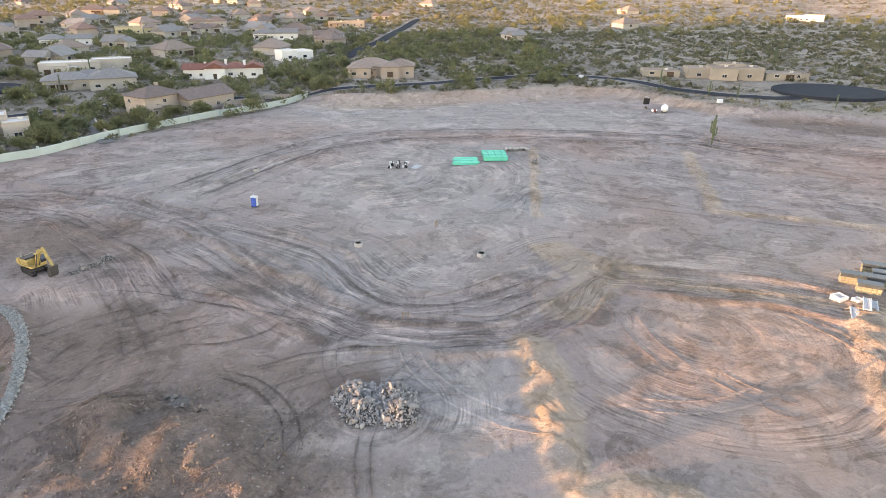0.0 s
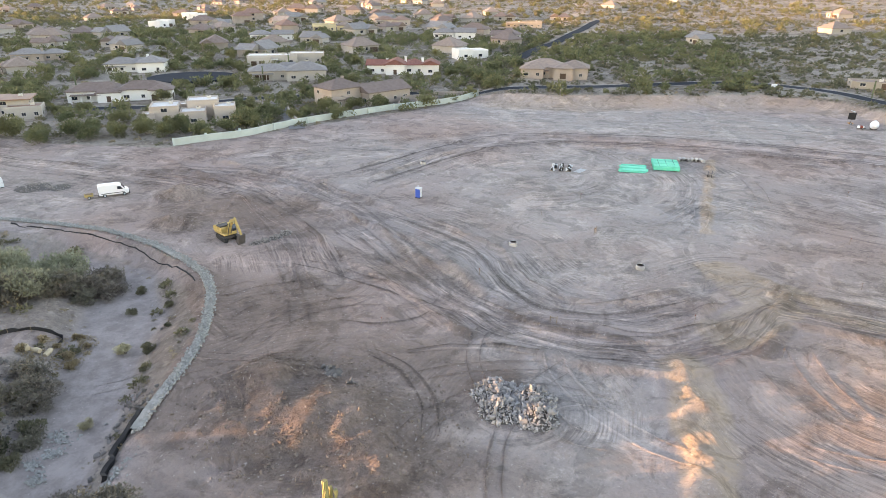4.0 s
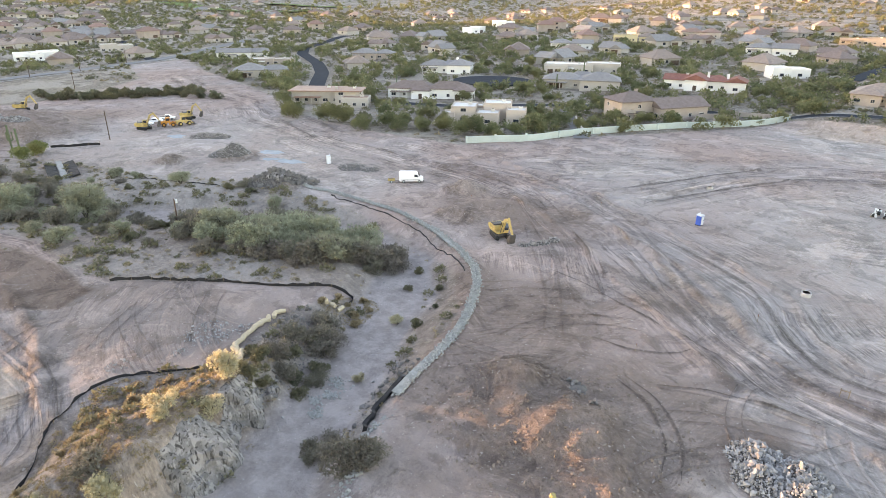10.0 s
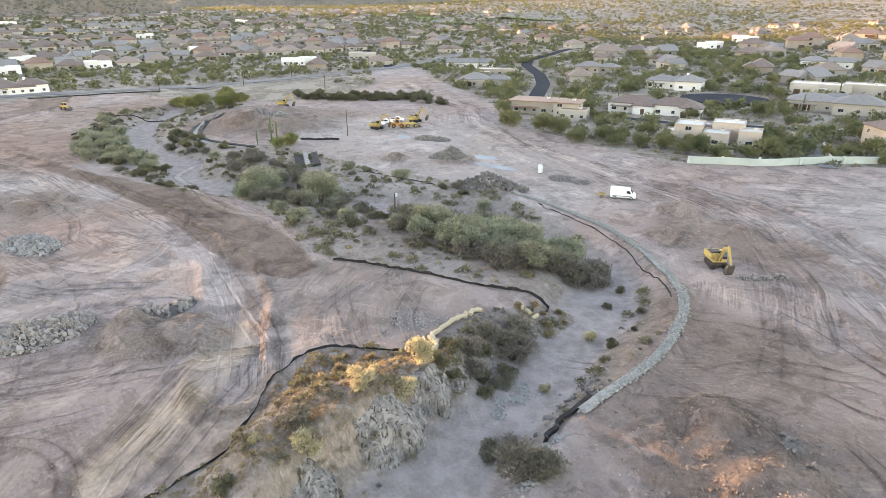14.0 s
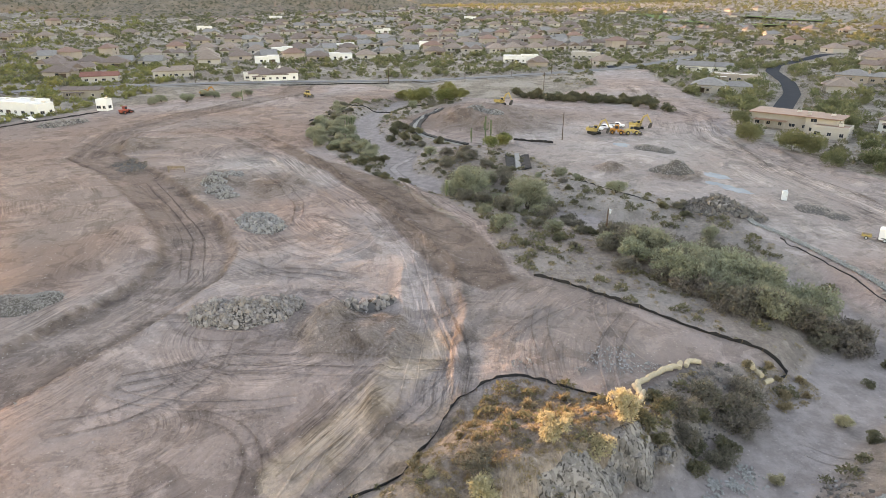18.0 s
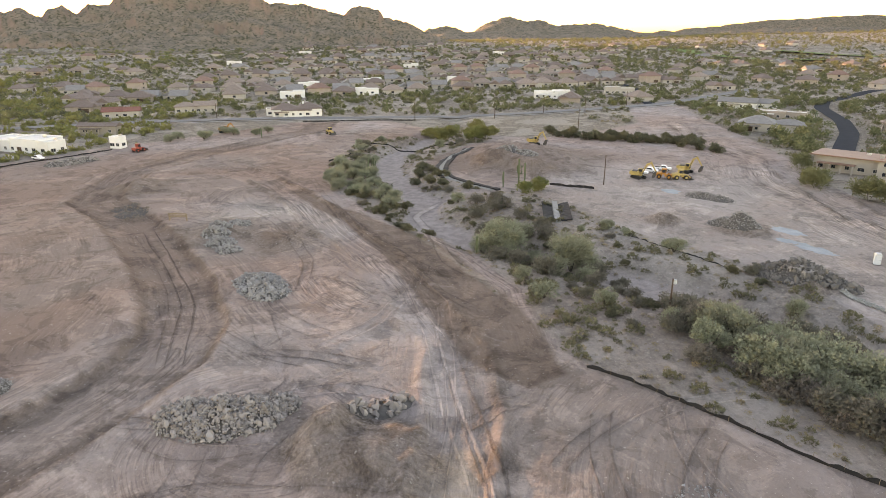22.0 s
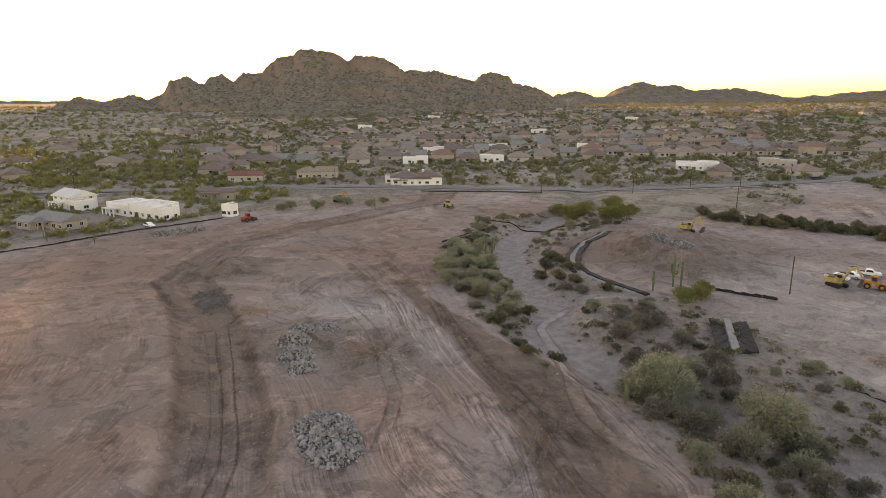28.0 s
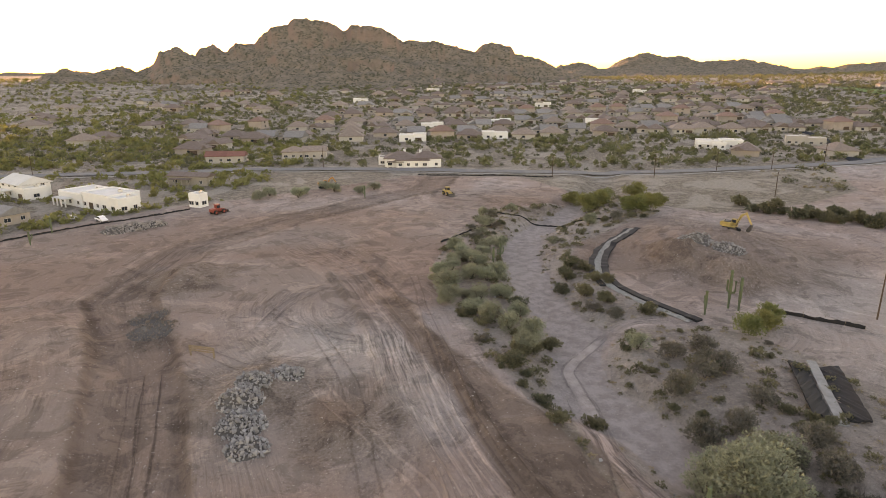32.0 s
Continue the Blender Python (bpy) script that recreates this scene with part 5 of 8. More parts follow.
# repeated tract homes of the town
TOWN = []
for wall, roof, label, wings in (
        ("wall_cream", "roof_brown", "cream tract house with brown tile roof", [(-4, 0, 11, 12, 3.1, "hip"), (5, -2, 8, 11, 3.1, "gable")]),
        ("wall_tan", "roof_brown", "tan tract house with dark brown tile roof", [(0, 0, 17, 12, 3.1, "hip"), (5, -5, 6, 6, 3.0, "gable")]),
        ("wall_cream", "roof_grey", "cream tract house with grey roof", [(-3, 0, 12, 12, 3.1, "gable"), (5, -3, 8, 9, 3.1, "gable")]),
        ("wall_cream", "roof_tan", "cream tract house with tan tile roof", [(0, 0, 16, 13, 3.1, "hip"), (-4, -5, 6, 6, 3.0, "hip")]),
        ("wall_white", "roof_white", "white flat-roofed desert house", [(-4, 0, 10, 11, 3.8, "flat"), (5, 1, 9, 10, 4.4, "flat")]),
        ("wall_tan", "roof_rose", "tan tract house with dusty rose tile roof", [(0, 0, 16, 11, 5.8, "hip")])):
    ob = house(-700, -400, 0, wings, M[wall], M[roof], label, garage=[(4 if len(wings) > 1 else 3, wings[-1][1] - wings[-1][3] / 2 - 0.05, 0, 4.6)], gap=9, plain=True)
    ob["group"] = "tract houses of the town"
    TOWN.append(ob)
trng = random.Random(12)
placed, used = [], 0
house_no = 0


def town_house(x, y, turn, size=1.0):
    global house_no
    if any(abs(x - a) < 17.5 and abs(y - b) < 17.5 for a, b in placed) or any(math.hypot(x - a, y - b) < 24 + q * 0.4 for a, b, q in HOUSE_SPOTS[:30]):
        return
    spot = np.array([float(x)]), np.array([float(y)])
    if any(to_line(*spot, line)[0][0] < 16 for line, _ in ROADS) or inside(*spot, SITE)[0]:
        return
    if -440 < x < -240 and 60 < y < 190:
        return
    placed.append((x, y))
    src = TOWN[house_no] if house_no < len(TOWN) else copy_thing(trng.choice(TOWN[:4] * 5 + TOWN[4:]), Matrix.Identity(4))
    src.matrix_basis = pose(x, y, ground_at(x, y) + 0.1, 0, 0, turn) @ Matrix.Diagonal((size, size, 1.05 * size, 1))
    house_no += 1


for row, (dist, count, spread) in enumerate(((545, 26, 20), (572, 24, 20.5), (640, 22, 21), (672, 20, 22), (740, 20, 24), (775, 18, 26), (850, 18, 30), (930, 14, 38), (1010, 13, 42), (1100, 11, 48), (1200, 8, 56))):
    for k in range(count):
        y = (k - count / 2) * spread + trng.uniform(-4, 4) + 70 + 0.12 * (dist - 545)
        town_house(-dist - 60 * math.sin(y / 260) + trng.uniform(-5, 5), y, 90 + trng.choice((0, 180)) + trng.uniform(-12, 12))
for k in range(150):  # scattered homes to the north and north-west
    a, d = radians(trng.uniform(-24, 78)), 330 + 820 * trng.random() ** 1.25
    x, y = -math.sin(a) * d - 30, math.cos(a) * d + 30
    if x > -120 and x < 320 and trng.random() < 0.8:
        continue
    town_house(x, y, trng.uniform(0, 360))
for k in range(40):  # low houses towards the south-west
    a, d = radians(trng.uniform(106, 128)), 400 + 650 * trng.random()
    town_house(-math.sin(a) * d - 60, math.cos(a) * d, trng.uniform(0, 360))

for k in range(90):  # larger homes on the northern streets
    if house_no < 322:
        town_house(trng.uniform(-430, -60), trng.uniform(335, 640), trng.uniform(0, 360), 1.12)
far_walls, far_roofs = bmesh.new(), bmesh.new()
for k in range(110):  # homes climbing towards the hills and along the ridge's foot
    a, d = radians(trng.uniform(52, 104)), 760 + 560 * trng.random()
    x, y, w, dp = -math.sin(a) * d - 60, math.cos(a) * d, trng.uniform(13, 19), trng.uniform(10, 13)
    if any(abs(x - q[0]) < 20 and abs(y - q[1]) < 20 for q in placed):
        continue
    placed.append((x, y))
    if trng.random() < 0.5:
        w, dp = dp, w
    g = ground_at(x, y)
    box(far_walls, x, y, g - 1.5, w, dp, 4.6)
    hip(far_roofs, x, y, w, dp, g + 3.2, 0.9, 0.42)
tagged(part("far_house_walls", far_walls, M["wall_cream"]), "cream walls of far houses below the hills", "houses", kind="stuff")
tagged(part("far_house_roofs", far_roofs, M["roof_brown"]), "brown tile roofs of far houses below the hills", "houses", kind="stuff")

# ---- scrub of the open desert ----
def away_from_houses(p):
    ok = np.ones(len(p), bool)
    for a, b, q in HOUSE_SPOTS[:30]:
        ok &= np.hypot(p[:, 0] - a, p[:, 1] - b) > q
    for a, b in placed:
        ok &= np.hypot(p[:, 0] - a, p[:, 1] - b) > 10
    return p[ok]


def field(name, n, x0, x1, y0, y1, lo, hi, mat, label, leaves, tint_mean, seed, keep=wild, blade=1.0):
    rng = np.random.default_rng(seed)
    p = away_from_houses(spots_in(rng, n, x0, x1, y0, y1, keep))
    clump = ripple(p[:, 0], p[:, 1], 35, seed) + rng.uniform(-0.9, 0.9, len(p))
    p = p[clump > -0.35]
    s = lo + (hi - lo) * rng.uniform(0, 1, len(p)) ** 2.2
    return tuft_field(name, p, s, np.clip(rng.normal(tint_mean, 0.3, len(p)), 0, 1), M[mat], label, leaves, seed, 0.75, blade)


field("desert_scrub", 11000, -420, 330, 130, 620, 0.9, 4.2, "scrub", "dark green and grey desert scrub bushes", 34, 0.25, 21, wild, 0.6)
field("desert_scrub", 7000, -70, 340, 256, 470, 0.7, 3.0, "scrub", "dense low desert scrub behind the lane", 30, 0.15, 30)
field("desert_scrub", 6000, -420, 250, 130, 460, 0.5, 1.8, "straw", "low dry straw-coloured desert plants", 16, 0.5, 22)
field("desert_scrub", 9000, -120, 700, 330, 1100, 1.0, 4.0, "scrub", "desert scrub on the open slope", 26, 0.7, 23)
field("desert_scrub", 18000, -1250, -390, -420, 700, 1.4, 5.0, "scrub", "trees and scrub between the town houses", 18, 0.2, 24)
field("desert_scrub", 10000, -900, 100, 450, 1500, 1.5, 5.5, "scrub", "trees and scrub of the far suburb", 24, 0.35, 25)
field("desert_scrub", 9000, -2000, -900, -900, 1300, 2.0, 6.0, "scrub", "scrub on the far foothills", 14, 0.15, 26)
field("desert_scrub", 4200, -520, -200, -420, -90, 1.0, 6.0, "paloverde", "yellow-green desert scrub beside the site", 60, 0.5, 27, wild, 0.6)
field("wash_scrub", 4600, -340, -45, -12, 90, 0.5, 2.6, "scrub", "small scrub on the gravelly banks of the wash", 80, 0.2, 28, lambda x, y: inside(x, y, THICKET) & (to_line(x, y, WASH)[0] > 4.5) & (to_line(x, y, HAUL_ROADS["wash_road"])[0] > 2.6), 0.5)
field("wash_scrub", 8000, -340, -45, -12, 90, 0.3, 1.2, "straw", "dry grass on the gravelly banks of the wash", 40, 0.4, 29, lambda x, y: inside(x, y, THICKET) & (to_line(x, y, WASH)[0] > 4.0) & (to_line(x, y, HAUL_ROADS["wash_road"])[0] > 2.2), 0.5)
field("knoll_grass", 2600, -73, -50, -4, 33, 0.35, 1.0, "straw", "dry tan bunch grass on the rocky knoll", 34, 0.3, 71, lambda x, y: inside(x, y, KNOLL), 0.55)
field("straw_mulch", 1500, -73, -63, 49, 60, 0.25, 0.7, "straw", "pale straw strewn at the end of the silt fence", 22, 0.1, 72, lambda x, y: np.hypot((x + 67.6) / 3.4, (y - 55) / 4.6) < 1, 0.7)
for x, y in GARDEN_SPOTS:  # garden trees keep clear of houses, streets and the graded ground
    here = np.array([[x, y]])
    if wild(here[:, 0], here[:, 1])[0] and len(away_from_houses(here)) and x < -60 - (y - 200) * 0.1:
        plant("garden_tree", x, y, tree_rng.uniform(0.7, 1.3), "garden trees")
# ---- far woods and gardens of the suburb ----
def woods(name, spots, sizes, tints, material, label, leaves, seed, leaf=0.14, tall=0.62):
    """Many far trees in one mesh, each a few leafy lobes of its own size."""
    rng = np.random.default_rng(seed)
    n, lobes = len(spots), 5
    s = sizes[:, None, None]
    a, q = rng.uniform(0, 2 * np.pi, (n, lobes)), np.sqrt(rng.uniform(0, 1, (n, lobes))) * 0.36
    lobe = np.stack([np.cos(a) * q, np.sin(a) * q, rng.uniform(0.22, 0.62, (n, lobes)) * tall * 1.15], 2) * s
    pick = rng.integers(0, lobes, (n, leaves))
    c = np.take_along_axis(lobe, np.repeat(pick[..., None], 3, 2), 1)
    d = rng.normal(size=(n, leaves, 3))
    d /= np.linalg.norm(d, axis=2)[..., None]
    c = c + d * s * rng.uniform(0.10, 0.27, (n, leaves, 1)) * np.array([1, 1, 0.8])
    c[..., 2] = np.maximum(c[..., 2], 0.05 * sizes[:, None])
    base = np.concatenate([spots, (height(spots[:, 0], spots[:, 1]) - 0.1)[:, None]], 1)
    c = c + base[:, None]
    up = d * 0.8 + rng.normal(size=d.shape) * 0.5 + np.array([0, 0, 0.3])
    up /= np.linalg.norm(up, axis=2)[..., None]
    side = np.cross(up, rng.normal(size=d.shape))
    side /= np.linalg.norm(side, axis=2)[..., None]
    w = s * leaf * rng.uniform(0.6, 1.5, (n, leaves, 1))
    v = np.stack([c - side * w * 0.55, c + side * w * 0.55, c + up * w], 2).reshape(-1, 3)
    return tagged(new(name, quick_mesh(name, v, np.arange(len(v)).reshape(-1, 3), material, tint=np.repeat(tints, leaves * 3))), label, "trees", kind="stuff")


def grove(n, x0, x1, y0, y1, lo, hi, mat, label, leaves, seed, gap=7.0, clump=-0.3, leaf=0.14, tint=0.3, keep=wild):
    rng = np.random.default_rng(seed)
    p = spots_in(rng, n, x0, x1, y0, y1, keep)
    ok = np.ones(len(p), bool)
    for a, b, q in HOUSE_SPOTS[:30]:
        ok &= np.hypot(p[:, 0] - a, p[:, 1] - b) > q
    for a, b in placed:
        ok &= np.hypot(p[:, 0] - a, p[:, 1] - b) > gap
    ok &= ripple(p[:, 0], p[:, 1], 28, seed) + rng.uniform(-0.7, 0.7, len(p)) > clump
    p = p[ok]
    s = lo + (hi - lo) * rng.uniform(0, 1, len(p)) ** 1.6
    woods("far_trees", p, s, np.clip(rng.normal(tint, 0.3, len(p)), 0, 1), M[mat], label, leaves, seed, leaf)


grove(3000, -420, 60, 170, 460, 3.5, 9.0, "garden_leaf", "green garden trees between the northern houses", 140, 61, 11, -0.25, 0.10)
grove(1500, -900, 420, 440, 1150, 4.0, 9.0, "garden_leaf", "trees of the far northern suburb", 80, 62, 9, -0.4, 0.15, 0.5)
grove(3400, -1280, -400, -300, 640, 3.5, 8.0, "garden_leaf", "green trees between the town's houses", 70, 63, 9.5, -0.5, 0.16, 0.25)
grove(900, -700, -240, -480, -90, 3.5, 8.0, "paloverde", "yellow-green trees south-west of the site", 130, 64, 10, -0.3, 0.12, 0.6)
grove(380, -545, -400, -120, 240, 3.0, 7.0, "garden_leaf", "roadside desert trees west of the road", 150, 65, 9, -0.3, 0.12, 0.2)
grove(2600, -1500, -430, -1100, -240, 4.0, 9.0, "paloverde", "yellow-green desert trees south of the ridge", 40, 66, 9, -0.5, 0.2, 0.5)
grove(4200, -2000, -800, 250, 1900, 4.0, 10.0, "garden_leaf", "trees on the low hills beyond the town", 26, 67, 9, -0.5, 0.24, 0.3)
for line, w in (([(-1090, 545), (-1010, 570), (-930, 620), (-880, 690)], 46.0), ([(-1030, 700), (-960, 745), (-900, 780)], 34.0)):
    tagged(ribbon("lawn", line, w, 0.3, M["lawn"], 8.0, 6), "watered green fairway lawn beyond the houses", "lawn", kind="structure")
# ---- rocks ----
M["green_pipe"] = mottled("green_plastic_pipe", (0.06, 0.68, 0.50), 0.45, 0.5, 0.15)
M["yellow"] = mottled("worn_yellow_paint", (0.52, 0.37, 0.14), 0.6, 0.6, 0.35)
M["orange"] = mottled("worn_orange_paint", (0.55, 0.22, 0.04), 0.5, 0.6, 0.3)
M["white_paint"] = mottled("white_vehicle_paint", (0.80, 0.80, 0.80), 0.3, 1.0, 0.06, spec=0.5, rnd=0.03)
M["rubber"] = mottled("black_rubber", (0.03, 0.03, 0.03), 0.9, 0.4, 0.3)
M["steel"] = mottled("dusty_dark_steel", (0.11, 0.10, 0.095), 0.6, 0.4, 0.35, 0.4)
M["blue"] = mottled("blue_plastic", (0.03, 0.10, 0.42), 0.5, 0.5, 0.15)
M["pale_plastic"] = mottled("pale_grey_plastic", (0.62, 0.66, 0.68), 0.5, 0.5, 0.12)
M["red_paint"] = mottled("dusty_red_paint", (0.34, 0.07, 0.05), 0.5, 0.6, 0.25)
M["silver"] = mottled("silver_car_paint", (0.42, 0.42, 0.43), 0.3, 1.0, 0.1, 0.5, spec=0.5)
M["timber"] = mottled("weathered_timber", (0.30, 0.22, 0.15), 0.85, 0.3, 0.35)
M["pole"] = mottled("dark_creosote_pole", (0.12, 0.075, 0.05), 0.9, 0.4, 0.35)
M["burlap"] = mottled("straw_burlap", (0.55, 0.45, 0.31), 0.95, 0.4, 0.3)
M["block"] = mottled("olive_tan_masonry_block", (0.30, 0.275, 0.20), 0.9, 0.5, 0.25)
M["cover_sheet"] = mottled("dark_blue_grey_sheet", (0.06, 0.075, 0.085), 0.45, 0.4, 0.4, spec=0.4)
M["straw_cactus"] = mottled("pale_yellow_green_cactus", (0.30, 0.27, 0.12), 0.8, 0.3, 0.3)
# dark colour of the pile cores, stands in for shade between the stones
M["core_gap_shade"] = mottled("dark_gap_shade", (0.13, 0.118, 0.108), 0.95, 0.6, 0.4)
M["bluegrey_dust"] = mottled("blue_grey_crusher_dust", (0.35, 0.385, 0.40), 0.95, 1.5, 0.3)


def stone_mesh(name, seed, material):
    """An angular broken stone: the hull of a few points on a squashed ball."""
    rng = random.Random(seed)
    bm = bmesh.new()
    for _ in range(11):
        v = Vector((rng.gauss(0, 1), rng.gauss(0, 1), rng.gauss(0, 1))).normalized() * rng.uniform(0.42, 0.56)
        bm.verts.new((v.x * 1.1, v.y, v.z * 0.72))
    bmesh.ops.convex_hull(bm, input=bm.verts[:])
    bmesh.ops.delete(bm, geom=[v for v in bm.verts if not v.link_faces], context="VERTS")
    bmesh.ops.triangulate(bm, faces=bm.faces[:])
    me = bpy.data.meshes.new(name)
    bm.to_mesh(me)
    bm.free()
    me.materials.append(material)
    return me


M["stone_brown"] = stone_material("earthy_brown_stone", (0.28, 0.225, 0.19), (0.15, 0.115, 0.095))
M["stone_dark"] = stone_material("dark_bedrock_stone", (0.24, 0.22, 0.205), (0.12, 0.11, 0.10))
STONES = {k: [stone_mesh("stone", 40 + i, M[k]) for i in range(6)] for k in ("stone_grey", "stone_tan", "stone_dark", "stone_brown")}


def stone_arrays(key):
    out = []
    for me in STONES[key]:
        v = np.zeros(len(me.vertices) * 3, np.float32)
        me.vertices.foreach_get("co", v)
        f = np.array([p.vertices[:] for p in me.polygons])
        out.append((v.reshape(-1, 3), f))
    return out


def stones_stuff(name, pos, size, key, label, parent=None, seed=1):
    """Many small stones in one mesh."""
    rng = np.random.default_rng(seed)
    src, V, F, at = stone_arrays(key), [], [], 0
    for p, s in zip(pos, size):
        v, f = src[rng.integers(0, len(src))]
        a, b = rng.uniform(0, 2 * math.pi), rng.uniform(0, 2 * math.pi)
        r = np.array(Euler((b, b * 1.7, a)).to_matrix())
        V.append((v * s * rng.uniform(0.8, 1.25, 3)) @ r.T + p)
        F.append(f + at)
        at += len(v)
    ob = new(name, quick_mesh(name, np.concatenate(V), np.concatenate(F), M[key]))
    if parent is not None:
        ob.parent = parent
        tagged(ob, label, kind="stuff")
    else:
        tagged(ob, label, "stones", kind="stuff")
    return ob


def rock_pile(lobes, key, label, big, small, bmin, bmax, smin, smax, seed):
    """lobes: x, y, radius, height. Large stones are parts of their own over a body of smaller ones."""
    rng = np.random.default_rng(seed)
    x0, y0 = lobes[0][0], lobes[0][1]
    ob = thing("rock_pile", label, "rock pile", "rock piles", at=pose(x0, y0, 0))
    lob = np.array(lobes)

    def spread(n, lo, hi, shell):
        which = rng.choice(len(lob), n, p=lob[:, 2] ** 2 / (lob[:, 2] ** 2).sum())
        a, q = rng.uniform(0, 2 * math.pi, n), np.sqrt(rng.uniform(0, 1, n)) * rng.choice([1.0, 1.12], n, p=[0.85, 0.15])
        x, y = lob[which, 0] + np.cos(a) * q * lob[which, 2], lob[which, 1] + np.sin(a) * q * lob[which, 2]
        top = np.zeros(n)
        for lx, ly, lr, lh in lob:
            top = np.maximum(top, lh * np.clip(1 - np.hypot(x - lx, y - ly) / lr, 0, 1) ** 0.8)
        s = lo + (hi - lo) * rng.uniform(0, 1, n) ** 2
        z = height(x, y) + top * (1 if shell else rng.uniform(0.75, 1.0, n)) + s * 0.1
        return np.stack([x - x0, y - y0, z], 1), s

    pos, size = spread(small, smin, smax, False)
    stones_stuff("rubble", pos, size, key, "small broken stones of the pile", ob, seed)
    # inner body, coloured dark so the gaps between stones look shaded
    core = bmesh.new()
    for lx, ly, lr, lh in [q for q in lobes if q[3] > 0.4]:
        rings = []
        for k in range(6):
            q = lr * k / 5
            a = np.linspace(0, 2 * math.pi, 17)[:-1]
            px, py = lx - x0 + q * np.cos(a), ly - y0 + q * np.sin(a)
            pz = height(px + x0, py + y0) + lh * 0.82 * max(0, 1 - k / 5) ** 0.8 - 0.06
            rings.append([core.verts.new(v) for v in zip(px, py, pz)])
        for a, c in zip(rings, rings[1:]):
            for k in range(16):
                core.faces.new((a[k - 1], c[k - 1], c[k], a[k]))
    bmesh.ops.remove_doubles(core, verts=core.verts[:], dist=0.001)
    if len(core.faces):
        part("core", core, M["core_gap_shade"], ob)
    pos, size = spread(big, bmin, bmax, True)
    for p, s in zip(pos, size):
        st = new("stone", STONES[key][int(rng.integers(0, 6))])
        st.parent = ob
        st.matrix_basis = pose(*p, *rng.uniform(0, 360, 3)) @ Matrix.Diagonal((*(s * rng.uniform(0.8, 1.2, 3)), 1))
    return ob


rock_pile([(-9.7, 58.7, 2.8, 1.5), (-5.5, 58.5, 2.8, 1.6), (-8.5, 56.0, 2.7, 1.5), (-4.7, 55.9, 2.6, 1.5)], "stone_grey", "heap of broken blue-grey rock in four lobes", 280, 2600, 0.4, 0.95, 0.15, 0.42, 1)
rock_pile([(-97.5, -18.5, 3.8, 2.2), (-96.5, -14.5, 4.6, 2.8), (-97, -10.5, 3.8, 2.5), (-98.6, -7.8, 2.6, 1.8)], "stone_tan", "long heap of pale grey and tan boulders", 300, 3600, 0.55, 1.25, 0.25, 0.6, 2)
rock_pile([(-96, 5, 2.2, 0.9), (-95.5, 2.2, 2.0, 0.9), (-97.2, 7, 1.8, 0.7)], "stone_tan", "cluster of large pale boulders on bare dirt", 42, 60, 0.9, 1.6, 0.3, 0.5, 3)
rock_pile([(-138, -15, 4.5, 1.2), (-142, -17, 4.2, 1.3), (-135, -13.5, 3.5, 1.0)], "stone_grey", "low heap of grey stones beside the haul road", 240, 1300, 0.55, 1.15, 0.25, 0.55, 4)
rock_pile([(-161, -25.5, 2.8, 1.0), (-166, -28, 3.4, 1.2), (-171, -30, 3.2, 1.1), (-176, -30, 2.8, 0.8), (-180, -26, 2.6, 0.6)], "stone_grey", "curved bank of loose grey stones", 220, 1300, 0.5, 1.1, 0.25, 0.55, 5)
rock_pile([(-197, -57, 4.5, 0.6), (-203, -60.5, 4.0, 0.5), (-191.5, -54.5, 3.0, 0.4)], "stone_brown", "spread of brown rubble beside the haul road", 70, 700, 0.35, 0.8, 0.15, 0.4, 6)
rock_pile([(-270, -101, 5.0, 1.8), (-266, -104, 4.5, 1.6), (-274, -97, 4.0, 1.4)], "stone_tan", "heap of tan rubble by the fence line", 110, 900, 0.6, 1.3, 0.25, 0.5, 7)
rock_pile([(-190, 99, 4.5, 1.3), (-186, 102, 4.0, 1.1)], "stone_tan", "low heap of brown rubble in the yard", 70, 900, 0.35, 0.7, 0.15, 0.35, 8)
rock_pile([(-159, 91.5, 4.5, 2.2), (-163, 89, 3.5, 1.2)], "stone_grey", "conical heap of grey-green gravel in the yard", 50, 1500, 0.3, 0.5, 0.12, 0.3, 9)
rock_pile([(-128, 84, 5.5, 1.0), (-124, 88, 4.5, 0.8), (-132, 81, 4.5, 0.7)], "stone_dark", "rough outcrop of broken grey rock above the wash", 120, 1500, 0.6, 1.9, 0.2, 0.7, 10)
rock_pile([(-126, 106, 4.0, 0.7), (-121, 108, 3.0, 0.5)], "stone_tan", "thin spread of tan rubble in the yard", 50, 500, 0.3, 0.6, 0.12, 0.3, 11)
rock_pile([(-248, 56, 4.5, 1.2), (-242, 62, 4.0, 1.0)], "stone_grey", "grey broken stone tipped on the mound", 60, 700, 0.5, 1.0, 0.2, 0.5, 12)
rock_pile([(-105.5, -48.5, 4.0, 1.8), (-107.5, -46, 3.0, 1.2)], "stone_grey", "small conical heap of grey gravel", 30, 2200, 0.25, 0.45, 0.12, 0.25, 13)
rock_pile([(-60, 90.8, 1.1, 0.5), (-58.9, 92.2, 1.1, 0.6), (-57.8, 94, 1.3, 0.6), (-57, 96.4, 1.3, 0.7)], "stone_tan", "row of dug-up rubble in front of the excavator", 40, 420, 0.3, 0.6, 0.12, 0.3, 14)

